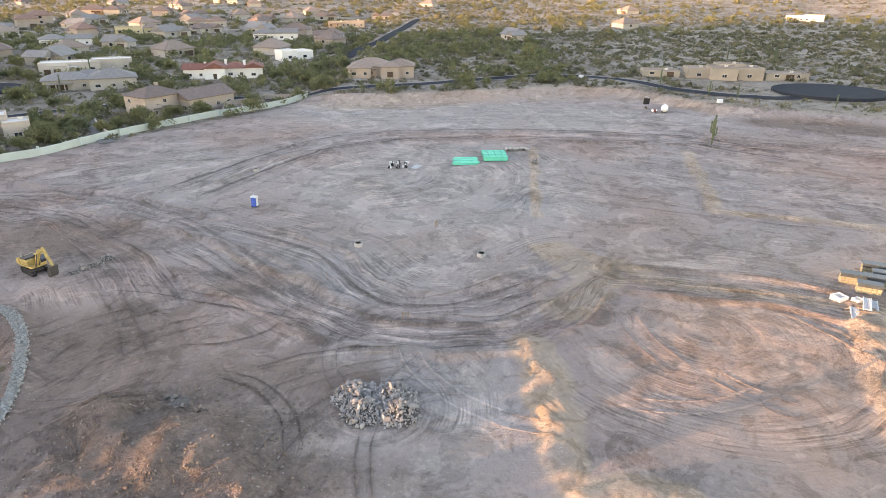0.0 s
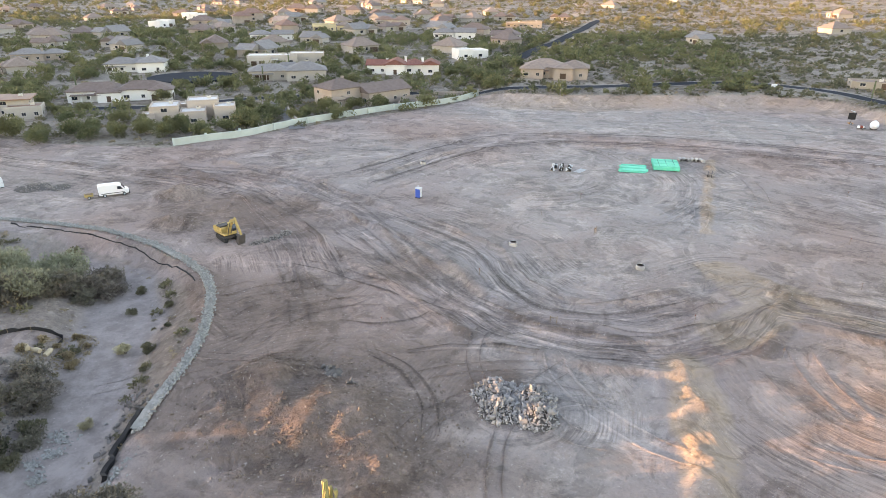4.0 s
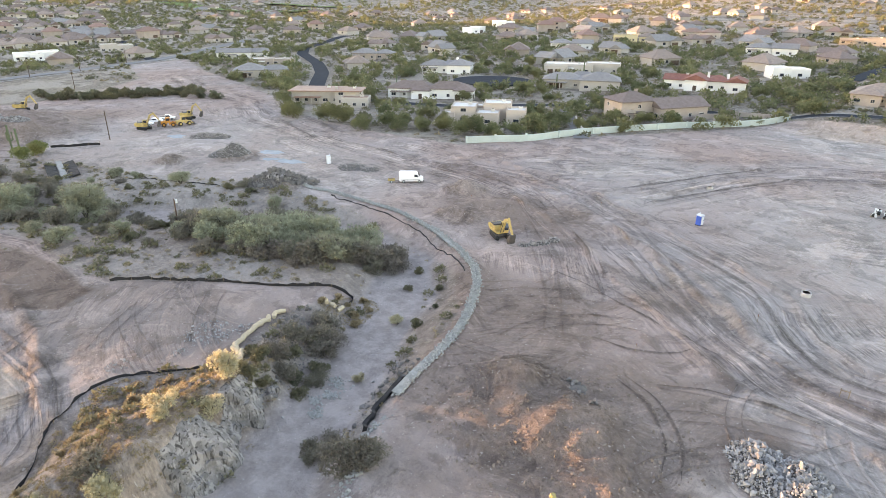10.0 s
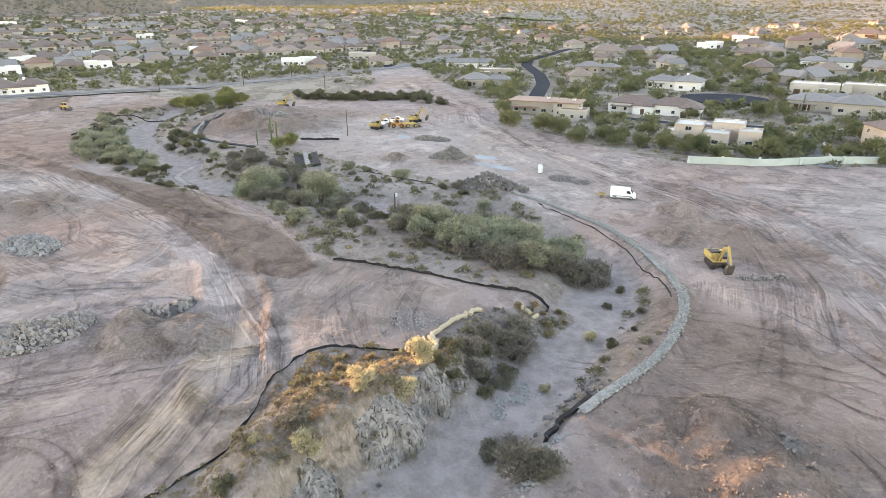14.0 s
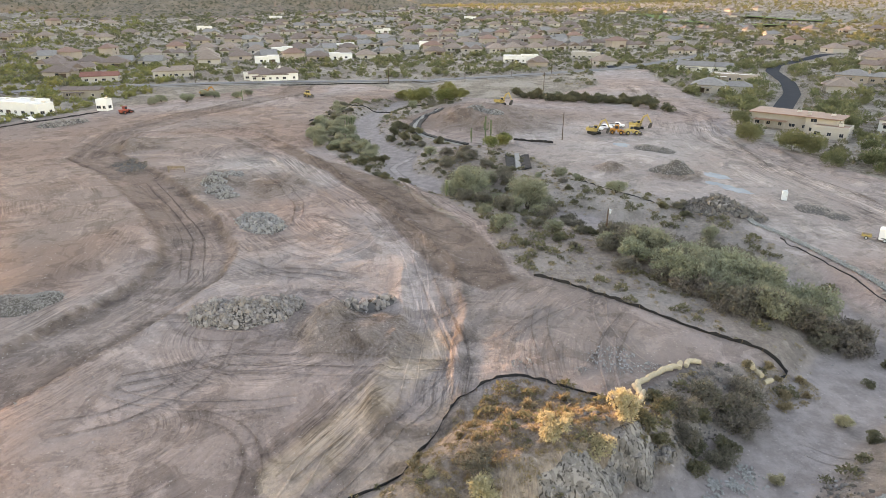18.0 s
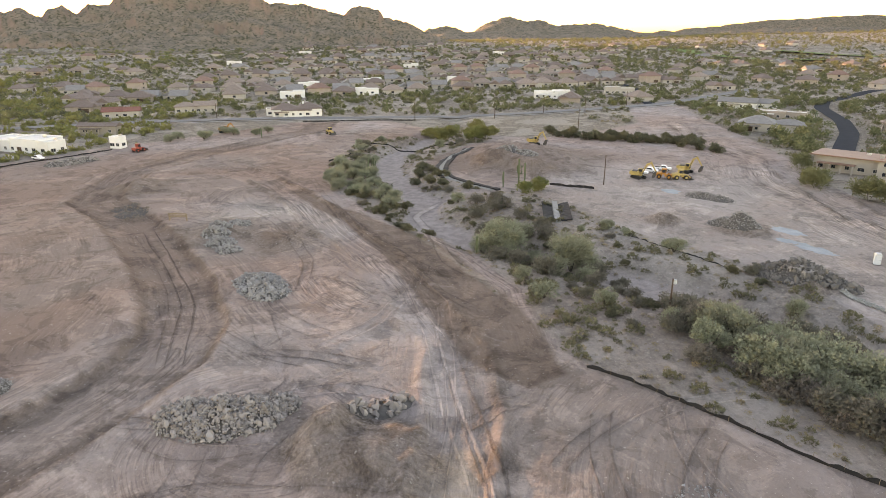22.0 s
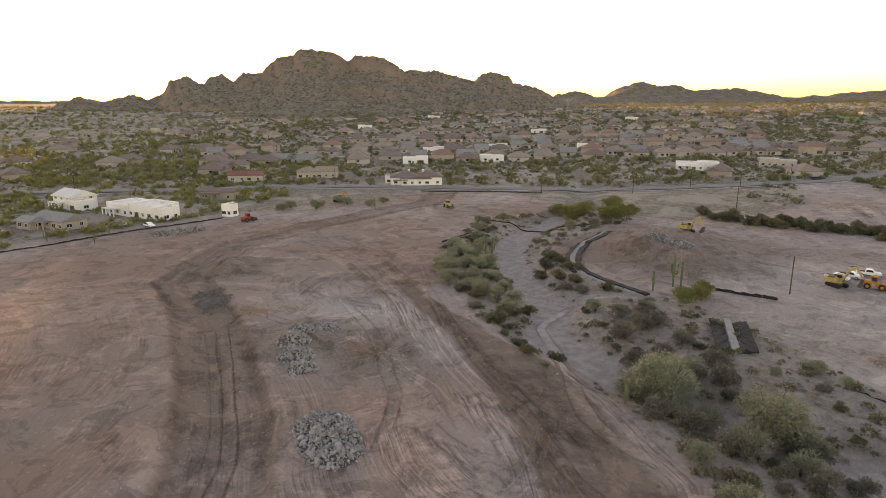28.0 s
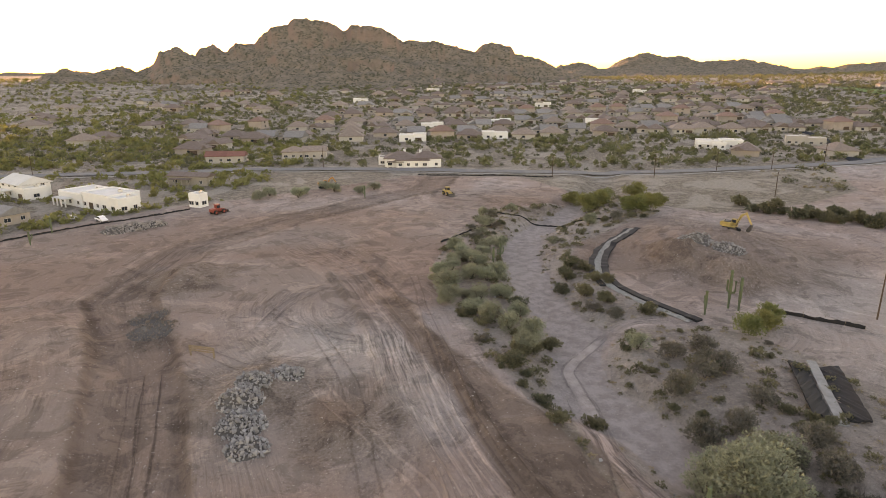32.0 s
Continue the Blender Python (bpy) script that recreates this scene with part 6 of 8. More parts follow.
rock_pile([(-75.6, 23, 1.5, 0.3), (-73.0, 30, 1.0, 0.1), (-74.5, 35, 3.4, 0.1), (-71.6, 39, 1.6, 0.2)], "stone_grey", "low spread of blue-grey rubble at the pad's edge", 50, 420, 0.3, 0.7, 0.12, 0.35, 15)
rock_pile([(-29.4, 57.2, 1.3, 0.45), (-30.4, 58.2, 0.9, 0.42), (-26, 55.2, 0.8, 0.3)], "stone_dark", "few dark boulders beside the dirt mound", 9, 40, 0.5, 1.0, 0.12, 0.3, 16)
# loose stones on bare ground
srng = np.random.default_rng(77)


def loose(n, x0, x1, y0, y1, lo, hi, key, label, keep):
    p = spots_in(srng, n, x0, x1, y0, y1, keep)
    s = lo + (hi - lo) * srng.uniform(0, 1, len(p)) ** 3
    stones_stuff("loose_stones", np.concatenate([p, (height(p[:, 0], p[:, 1]) + s * 0.12)[:, None]], 1), s, key, label, None, n)


loose(3600, -44, -10, 36, 66, 0.07, 0.5, "stone_brown", "stones scattered over the dirt mound", lambda x, y: np.hypot((x + 27) / 1.4, y - 49) < 12)
loose(4200, -72, -46, 2, 50, 0.12, 0.9, "stone_dark", "grey stones on the rocky bank", lambda x, y: inside(x, y, THICKET) & (to_line(x, y, WASH)[0] > 5) & ((y > 30) | (ripple(x, y, 3, 66) > 0.55)))
loose(1300, -330, -46, -15, 90, 0.12, 0.6, "stone_grey", "stones along the dry wash", lambda x, y: (np.abs(to_line(x, y, WASH)[0] - 7) < 4.5))
loose(2200, -250, -60, -70, 20, 0.08, 0.4, "stone_tan", "small stones on the graded ground", lambda x, y: np.abs(to_line(x, y, HAUL_ROADS["south"])[0] - 8) < 3.5)
loose(1800, -130, 90, 40, 240, 0.08, 0.3, "stone_tan", "small stones on the graded pads", lambda x, y: inside(x, y, SITE) & (ripple(x, y, 15, 50) > 0.1))
loose(900, -60, 150, 225, 262, 0.2, 0.8, "stone_tan", "stones along the foot of the lane's bank", lambda x, y: np.abs(crest_y(x) - y - 1) < 4)
loose(1200, -220, -118, 122, 165, 0.25, 0.8, "stone_tan", "stone facing along the gardens", lambda x, y: np.abs(to_line(x, y, [(-121, 148), (-150, 143), (-205, 145), (-236, 162)])[0]) < 2.2)


def outcrop(x, y, size, turn, tall, seed):
    """A cracked knob of bedrock: steep angular blocks jammed together."""
    rng = random.Random(seed)
    ob = thing("rock_outcrop", "cracked grey bedrock outcrop above the wash", "rock", "outcrops on the knoll", at=stand(x, y, turn, -0.1))
    for k in range(11):
        bm = bmesh.new()
        ox, oy, w = rng.uniform(-0.6, 0.6) * size, rng.uniform(-0.35, 0.35) * size, size * rng.uniform(0.16, 0.34)
        h = tall * rng.uniform(0.35, 1.0) * (1.1 - abs(ox) / size)
        lean = rng.uniform(-0.15, 0.15)
        made = []
        for _ in range(24):
            a, z = rng.uniform(0, 2 * math.pi), rng.uniform(-0.5, 1.0)
            q = w * rng.uniform(0.75, 1.0) * (1 - 0.25 * max(z, 0))
            made.append(bm.verts.new((ox + q * math.cos(a) + lean * z * h, oy + 0.7 * q * math.sin(a), z * h)))
        bmesh.ops.convex_hull(bm, input=made)
        bmesh.ops.delete(bm, geom=[v for v in bm.verts if not v.link_faces], context="VERTS")
        part("boulder", bm, M["bedrock"], ob)
    return ob


def bedrock_material():
    """Grey rock split by steep joints."""
    n = Nodes("cracked_grey_bedrock", 0.92, 0, 0.2)
    joint, joint2 = n.noise(2.6, 5, n.coords((1, 1, 0.22), 20), 0.6, 0.4), n.noise(1.1, 6, n.coords((1, 1, 0.35), 70), 0.7, 0.6)
    stain = n.noise(0.9, 6, None, 0.7)
    col = n.mix(n.ramp(stain, 0.38, 0.62), (0.225, 0.208, 0.195), (0.135, 0.124, 0.115))
    col = n.mix(n.ramp(joint2, 0.50, 0.56), col, (0.29, 0.268, 0.248))
    col = n.mix(n.ramp(joint, 0.45, 0.40), col, (0.06, 0.055, 0.05))
    return n.finish(col, n.math("ADD", joint, joint2), 0.7, 0.25)


M["bedrock"] = bedrock_material()
for k, (x, y, s, tn, h) in enumerate(((-57.6, 32.5, 2.2, 40, 1.0), (-45.6, 8.0, 2.2, 95, 1.1), (-126, 83, 3.6, 20, 1.8), (-131, 85, 3.0, -15, 1.5))):
    outcrop(x, y, s, tn, h, k)



def rock_face(line, label, seed=1):
    """A steep bank of cracked bedrock: upright ribs and ledges between a top and a foot that follow the ground."""
    p = resample(line, 0.28)
    n = sides_of(p)
    run = np.arange(len(p)) * 0.28
    rows = []
    body = smooth(0, 4, run) * smooth(0, 5, run[-1] - run)
    foot = height(p[:, 0] + n[:, 0] * 2.4, p[:, 1] + n[:, 1] * 2.4) - 0.5
    top = height(p[:, 0] - n[:, 0] * 3.0, p[:, 1] - n[:, 1] * 3.0) + 0.35 * body * (1 + ripple(run, run * 0, 2.2, seed + 5)) - 0.2
    for k in np.linspace(0, 1, 15):
        rib = 0.9 * np.abs(ripple(run, run * 0 + k * 1.2, 1.5, seed)) + 0.5 * np.abs(ripple(run, run * 0 + k * 2.0, 0.6, seed + 1)) + 1.1 * ripple(run, run * 0 + k * 2, 3.4, seed + 2)
        rib = np.round(rib * 3.5) / 3.5
        off = 1.0 - 3.6 * k**1.5 - 1.6 * smooth(0.1, -0.35, ripple(run, run * 0, 3.8, seed + 7)) + rib * body * np.sin(np.pi * min(1, 0.12 + 0.8 * k))
        ledge = np.clip(k + 0.07 * ripple(run, run * 0, 0.9, seed + 4 + round(k * 15)) * np.sin(np.pi * k), 0, 1)
        rows.append(np.stack([p[:, 0] + n[:, 0] * off, p[:, 1] + n[:, 1] * off, foot + (top - foot) * ledge], 1))
    back = p - n * 4.2
    rows.append(np.stack([back[:, 0], back[:, 1], height(back[:, 0], back[:, 1]) - 0.4], 1))
    v = np.concatenate(rows)
    m = len(p)
    i = np.arange(15)[:, None] * m + np.arange(m - 1)[None]
    f = np.stack([i, i + 1, i + m + 1, i + m], -1).reshape(-1, 4)
    return tagged(new("rock_face", quick_mesh("rock_face", v, f, M["bedrock"])), label, "rock", kind="structure")


rock_face([(-57.8, 32.5), (-55, 28.5), (-52.4, 24.5), (-50.2, 19.5), (-48.2, 14), (-45.2, 7)], "steep cracked grey bedrock bank above the wash", 4)
# ---- lined channel, silt fences, straw rolls ----
M["riprap_bed"] = mottled("grey_gravel_bed", (0.29, 0.29, 0.265), 0.95, 0.5, 0.5, bump=0.1, rnd=0)
channel = thing("rock_lined_berm", "curved berm of pale grey-green stones lining the wash", "berm")
b = ribbon("base", BERM, 1.3, 0.14, M["riprap_bed"], 1.5, 4)
b.parent = channel
p = resample(BERM, 0.45)
nrm = sides_of(p)
q = np.concatenate([p + nrm * o for o in np.linspace(-0.65, 0.65, 8)]) + srng.normal(0, 0.12, (len(p) * 8, 2))
M["stone_pale"] = stone_material("pale_riprap_stone", (0.40, 0.40, 0.375), (0.25, 0.25, 0.235))
STONES["stone_pale"] = [stone_mesh("stone", 60 + i, M["stone_pale"]) for i in range(6)]
stones_stuff("riprap", np.concatenate([q, (height(q[:, 0], q[:, 1]) + 0.22)[:, None]], 1), srng.uniform(0.26, 0.46, len(q)), "stone_pale", "pale riprap stones", channel, 5)
for lobes_, label_ in ((((-54.9, 41.3, 1.7, 1.0), (-53.6, 39.0, 0.9, 0.8)), "pale broken riprap stones lying in the dry wash"), (((-52.0, 35.4, 1.0, 0.8), (-54.2, 37.0, 0.8, 0.7)), "small patch of broken stones in the dry wash"),
                       (((-43.2, 36.5, 0.8, 1.8), (-41.4, 33.2, 0.9, 1.9), (-39.2, 29.8, 1.0, 2.0), (-37.6, 26.4, 1.0, 2.0)), "pale stones in the channel below the berm")):
    spread_ = np.concatenate([np.stack([ex + a_ * srng.normal(0, 0.55, 70), ey + b_ * srng.normal(0, 0.55, 70)], 1) for ex, ey, a_, b_ in lobes_])
    stones_stuff("riprap_patch", np.concatenate([spread_, (height(spread_[:, 0], spread_[:, 1]) + 0.06)[:, None]], 1), srng.uniform(0.2, 0.55, len(spread_)), "stone_pale", label_, None, 8)
lip = [(x - 0.6, y - 1.9) for x, y in BERM[1:7]]
part("liner", upright_strip(lip, -0.7, 0.15, 0.12, 1.2, 0.5, 2), M["black_fabric"], channel, "torn black fabric liner")
part("liner", upright_strip([(-46.8, 45), (-46.2, 42), (-45.4, 39), (-44.2, 36)], -0.5, 0.6, 0.5, 0.8, 0.8, 3), M["black_fabric"], channel, "bunched black fabric liner")


def silt_fence(line, label, tall=0.75, spacing=2.4, seed=1):
    ob = thing("silt_fence", label, "fence", "silt fences")
    part("fabric", upright_strip(line, -0.1, tall * 0.8, 0.05, 0.8, 0.4, seed), M["black_fabric"], ob)
    first = None
    for x, y in resample(line, spacing)[::1]:
        if first is None:
            first = part("stake", rod(bmesh.new(), (0, 0, -0.2), (0, 0, tall + 0.25), 0.035, 0.03, 5), M["timber"], ob)
            first.matrix_basis = stand(x, y)
        else:
            s = new("stake", first.data)
            s.parent = ob
            s.matrix_basis = stand(x, y) @ pose(0, 0, 0, prng.uniform(-6, 6), prng.uniform(-6, 6), 0)
    return ob


silt_fence([(-102, 33), (-97, 38), (-90, 43), (-85, 47), (-80, 50), (-73, 56), (-70, 58), (-69, 55)], "black silt fence along the bank of the wash", 0.6, 2.6, 1)
silt_fence([(-55, -3), (-58, 4.8), (-63, 9), (-69, 13), (-73, 18), (-73, 22), (-67, 30)], "slumped black silt fence at the edge of the pad", 0.32, 2.6, 2)
silt_fence([(-158, 63), (-146, 70), (-134, 75)], "low dark fabric line along the far bank", 0.22, 2.6, 9)
silt_fence([(-210.6, 60.8), (-207, 67), (-204, 72.4)], "short black silt fence in the yard", 0.9, 2.4, 3)
silt_fence([(-235, -140), (-250, -131), (-266, -120), (-281, -107), (-296, -96)], "dark silt fence along the neighbours' lots", 0.55, 3.0, 4)
silt_fence([(-258, -8), (-272, 0), (-279, 6)], "black silt fence on the far pad", 0.55, 3.0, 5)
silt_fence([(-372, -26), (-373, 10), (-370, 34)], "black silt fence beside the road", 0.55, 3.5, 6)
silt_fence([(-296, 8), (-291, 20), (-288, 34), (-290, 44)], "black silt fence across the wash", 0.55, 3.0, 7)

roll = part("straw_roll", rod(rod(rod(bmesh.new(), (-0.72, 0, 0.28), (0, 0.05, 0.32), 0.31, 0.36, 9), (0, 0.05, 0.32), (0.72, 0, 0.28), 0.36, 0.31, 9), (-0.05, 0.05, 0.32), (0.05, 0.05, 0.32), 0.375, 0.375, 9), M["burlap"])
tagged(roll, "straw-filled burlap roll laid along the bank", "straw roll", "straw rolls")
line = resample([(-63.2, 31.5), (-66.2, 35.6), (-67.8, 33.9), (-69.6, 37.4), (-71.2, 40.5), (-71.5, 42.5), (-72, 45)], 1.0)
first_done = False
for (x, y), (nx, ny) in list(zip(line, sides_of(line))) + [((-68.6, 53.4), (0.6, 0.8)), ((-69.6, 52.6), (0.5, 0.8)), ((-70.6, 52.2), (0.3, 0.9))]:
    m = stand(x, y, math.degrees(math.atan2(ny, nx)) - 90 + prng.uniform(-48, 48), 0.02)
    if not first_done:
        roll.matrix_basis = m
        first_done = True
    else:
        copy_thing(roll, m)

# lined chute in the yard, and the curved lined ditch on the mound
M["chute_concrete"] = mottled("dusty_grey_concrete", (0.34, 0.33, 0.31), 0.9, 0.6, 0.4, bump=0.08)
chute = thing("lined_chute", "pale concrete chute between black fabric slopes", "drainage chute", at=pose(-179.5, 53, ground_at(-179.5, 53), 0, 0, -14.4))
for side in (-1, 1):
    bm = bmesh.new()
    grid = [[bm.verts.new((-8.25 + i * 0.75, side * (0.85 + j * 0.38), 0.12 + 0.10 * j + 0.16 * math.sin(i * 1.9 + j) * math.cos(j * 2.3 + i * 0.7))) for j in range(8)] for i in range(23)]
    for i in range(22):
        for j in range(7):
            bm.faces.new((grid[i][j], grid[i + 1][j], grid[i + 1][j + 1], grid[i][j + 1]))
    made = bmesh.ops.extrude_face_region(bm, geom=bm.faces[:])
    bmesh.ops.translate(bm, vec=(0, 0, -0.3), verts=[g for g in made["geom"] if isinstance(g, bmesh.types.BMVert)])
    bmesh.ops.recalc_face_normals(bm, faces=bm.faces[:])
    part("fabric", bm, M["black_fabric"], chute, "wrinkled black fabric")
part("channel_bed", blocks((0, 0, 0.0, 19.0, 1.4, 0.34, 0, 1.5), bev=0.05), M["chute_concrete"], chute, "pale concrete strip")
ditch = thing("lined_ditch", "curved ditch lined with black fabric and grey stone", "ditch")
DITCH = [(-205, 42), (-214, 36), (-224, 31), (-233, 30), (-245, 32), (-254, 35), (-264, 41), (-273, 47)]
part("liner", upright_strip([(x, y + 1.5) for x, y in DITCH], -0.2, 0.5, 1.5, 1.5, 0.5, 8), M["black_fabric"], ditch, "black fabric liner")
part("liner", upright_strip([(x, y - 1.6) for x, y in DITCH[2:]], -0.2, 0.35, 1.3, 1.5, 0.5, 9), M["black_fabric"], ditch, "black fabric liner")
b = ribbon("bed", DITCH, 2.0, 0.12, M["riprap_bed"], 1.5, 3)
b.parent = ditch


def dust_patch(x, y, a, b_, turn, seed):
    """A thin uneven spread of blue-grey dust on the ground."""
    rng = random.Random(seed)
    ring = []
    for k in range(26):
        t = 2 * math.pi * k / 26
        q = 1 + rng.uniform(-0.25, 0.2)
        u, v = a * q * math.cos(t), b_ * q * math.sin(t)
        ring.append((x + u * math.cos(radians(turn)) - v * math.sin(radians(turn)), y + u * math.sin(radians(turn)) + v * math.cos(radians(turn))))
    bm = bmesh.new()
    c = bm.verts.new((x, y, ground_at(x, y) + 0.12))
    mid = [bm.verts.new(((p_ + x) / 2, (q_ + y) / 2, ground_at((p_ + x) / 2, (q_ + y) / 2) + 0.10)) for p_, q_ in ring]
    out = [bm.verts.new((p_, q_, ground_at(p_, q_) - 0.02)) for p_, q_ in ring]
    for k in range(26):
        bm.faces.new((c, mid[k - 1], mid[k]))
        bm.faces.new((mid[k - 1], out[k - 1], out[k], mid[k]))
    bmesh.ops.recalc_face_normals(bm, faces=bm.faces[:])
    tagged(part("dust_patch", bm, M["bluegrey_dust"]), "thin spread of blue-grey crusher dust on dirt", "dust", kind="stuff")


for k, (x, y, a, b_, tn) in enumerate(((-156, 101.5, 4.2, 2.4, 20), (-143, 98.5, 5.5, 2.4, 10), (-197.5, 93.5, 3.4, 2.6, 0), (-149, 96.5, 3.0, 1.6, 30))):
    dust_patch(x, y, a, b_, tn, k)

# ---- boundary walls ----
def block_wall(line, tall, label, mat, cap=True):
    ob = thing("boundary_wall", label, "wall", "boundary walls")
    part("wall_panel", upright_strip(line, -0.8, tall, 0.3, 3.0), mat, ob)
    if cap:
        part("wall_cap", upright_strip(line, tall + 0.004, tall + 0.14, 0.42, 3.0), mat, ob)
    first = None
    for x, y in resample(line, 9.0):
        if first is None:
            first = part("pillar", blocks((0, 0, -0.8, 0.55, 0.55, tall + 1.1), bev=0.03), mat, ob)
            first.matrix_basis = stand(x, y)
        else:
            s = new("pillar", first.data)
            s.parent = ob
            s.matrix_basis = stand(x, y)


block_wall([(-121, 149), (-116, 154), (-108, 162), (-104, 176), (-99, 185), (-91, 200), (-78, 218), (-53.5, 249)], 1.9, "pale grey-green block wall along the graded site", M["wall_green"])
block_wall([(-53.5, 249), (-60, 252), (-72, 249)], 1.8, "short pale block wall by the lane", M["wall_tan"])
block_wall([(-100, 184), (-107, 193), (-113, 202)], 1.9, "cream garden wall beside a gravel drive", M["wall_cream"])
block_wall([(-121, 168), (-130, 166), (-141, 160), (-147, 163)], 1.3, "low adobe garden wall in front of a house", M["wall_cream"])
block_wall([(-78, 222), (-82, 238), (-70, 246)], 1.8, "tan block wall around a back garden", M["wall_tan"])
# ---- wheel tracks pressed into the dirt, and the scarp's painted shade ----
RUTS = {"rut_and_scarp_dark": [], "rut_pale": [], "rut_brown": []}
rut_rng = np.random.default_rng(77)


def rut(line, tone, shift=0.0, width=0.5, wander=0.5, start=0.0, stop=1.0):
    """One shallow groove beside a line: its two shoulders stand a little above the bed, and its width comes and goes."""
    p = resample(line, 1.3)
    n0, n1 = int(start * (len(p) - 1)), int(stop * (len(p) - 1))
    p = p[n0:n1 + 1]
    if len(p) < 5:
        return
    n = sides_of(p)
    run = np.arange(len(p)) * 1.3
    seed = rut_rng.uniform(0, 50)
    off = shift + wander * ripple(run, run * 0, 17, seed) + 0.12 * ripple(run, run * 0, 3, seed + 1)
    w = width * (0.75 + 0.45 * ripple(run, run * 0, 5, seed + 2)) * smooth(0, 5, run) * smooth(0, 5, run[-1] - run) * (ripple(run, run * 0, 11, seed + 3) > -0.72) + 0.01
    k = np.array([-0.62, -0.3, 0.0, 0.3, 0.62])
    q = p[:, None] + n[:, None] * (off[:, None] + k[None] * w[:, None])[..., None]
    z = height(q[..., 0], q[..., 1]) + np.array([0.03, 0.10, 0.07, 0.10, 0.03])
    RUTS[tone].append(np.concatenate([q, z[..., None]], 2))


def pair(line, tone, shift=0.0, width=0.5, gauge=2.1, **more):
    for s in (-gauge / 2, gauge / 2):
        rut(line, tone, shift + s, width, **more)


TRACKS = {
    "scarp": [(-42, 111.5), (-30.3, 105.5), (-23, 100.9), (-17.8, 94.3), (-13.8, 86.7), (-8.8, 81.9), (-3.7, 80.2), (2.2, 81.7), (7.3, 84.5), (13.6, 87.5)],
    "loop_in": [(-53.2, 127.9), (-50, 138.7), (-45.7, 148.5), (-38.9, 161.4), (-31.3, 176.6), (-15, 186), (9, 189), (43, 188), (73, 180), (95, 163)],
    "loop_out": [(-62.8, 137.1), (-55.5, 150.7), (-47.8, 167.9), (-40.9, 181.1), (-31.1, 190.6), (-16, 196), (8, 199), (45, 198), (74, 191), (98, 174)],
    "lower_a": [(-109.4, 128.6), (-90.3, 130), (-68.5, 126.1), (-50.4, 112.7), (-36.7, 98.7), (-27.4, 87), (-20.4, 80.1), (-12.9, 74.7), (-3.2, 71.5), (4.3, 72), (12.2, 75.1), (17.8, 81.1), (22, 85.9)],
    "lower_b": [(-46, 101.5), (-35.1, 90.7), (-26.4, 83.2), (-19, 77.5), (-11, 72.7), (-3.1, 69.4), (4.3, 70.3)],
    "turn_a": [(-33.3, 69.3), (-28.1, 69.7), (-24.2, 72.3), (-21.8, 75.6)],
    "turn_b": [(-22.8, 64.7), (-17.7, 67.6), (-12, 69), (-6, 68.4)],
    "turn_c": [(-66.6, 100.3), (-52.2, 84.7), (-43.7, 73), (-39.5, 65.9)],
    "turn_d": [(-51.3, 84.8), (-41.7, 83.3), (-32.5, 80.6), (-24.2, 77.5), (-17.3, 76)],
    "turn_e": [(-27.1, 61.9), (-21.7, 60), (-17.5, 54.6), (-15.9, 49.3)],
}
# the scarp's dark line paints the shade of an erosion step not modelled
for key, tone, shift, width in (("scarp", "rut_and_scarp_dark", 0, 1.5), ("scarp", "rut_brown", 2.4, 0.6), ("scarp", "rut_pale", -1.9, 0.6), ("loop_in", "rut_and_scarp_dark", 0, 1.3), ("loop_in", "rut_brown", -2.2, 0.8), ("loop_in", "rut_pale", 3.0, 2.4), ("loop_out", "rut_and_scarp_dark", 0, 1.2), ("loop_out", "rut_brown", -2.6, 0.8),
                                ("lower_a", "rut_brown", 0, 1.3), ("lower_a", "rut_brown", 2.6, 1.1), ("lower_a", "rut_pale", 1.2, 1.0), ("lower_a", "rut_brown", -2.2, 0.8), ("lower_b", "rut_brown", 0, 0.9), ("lower_b", "rut_pale", 1.3, 0.8),
                                ("turn_a", "rut_and_scarp_dark", 0, 0.7), ("turn_b", "rut_and_scarp_dark", 0, 0.7), ("turn_b", "rut_pale", -1.0, 0.6), ("turn_c", "rut_brown", 0, 0.7), ("turn_c", "rut_brown", 2.1, 0.6),
                                ("turn_d", "rut_and_scarp_dark", 0, 0.6), ("turn_d", "rut_brown", 2.1, 0.6), ("turn_e", "rut_and_scarp_dark", 0, 1.0), ("turn_e", "rut_and_scarp_dark", 2.2, 0.8)):
    rut(TRACKS[key], tone, shift, width)
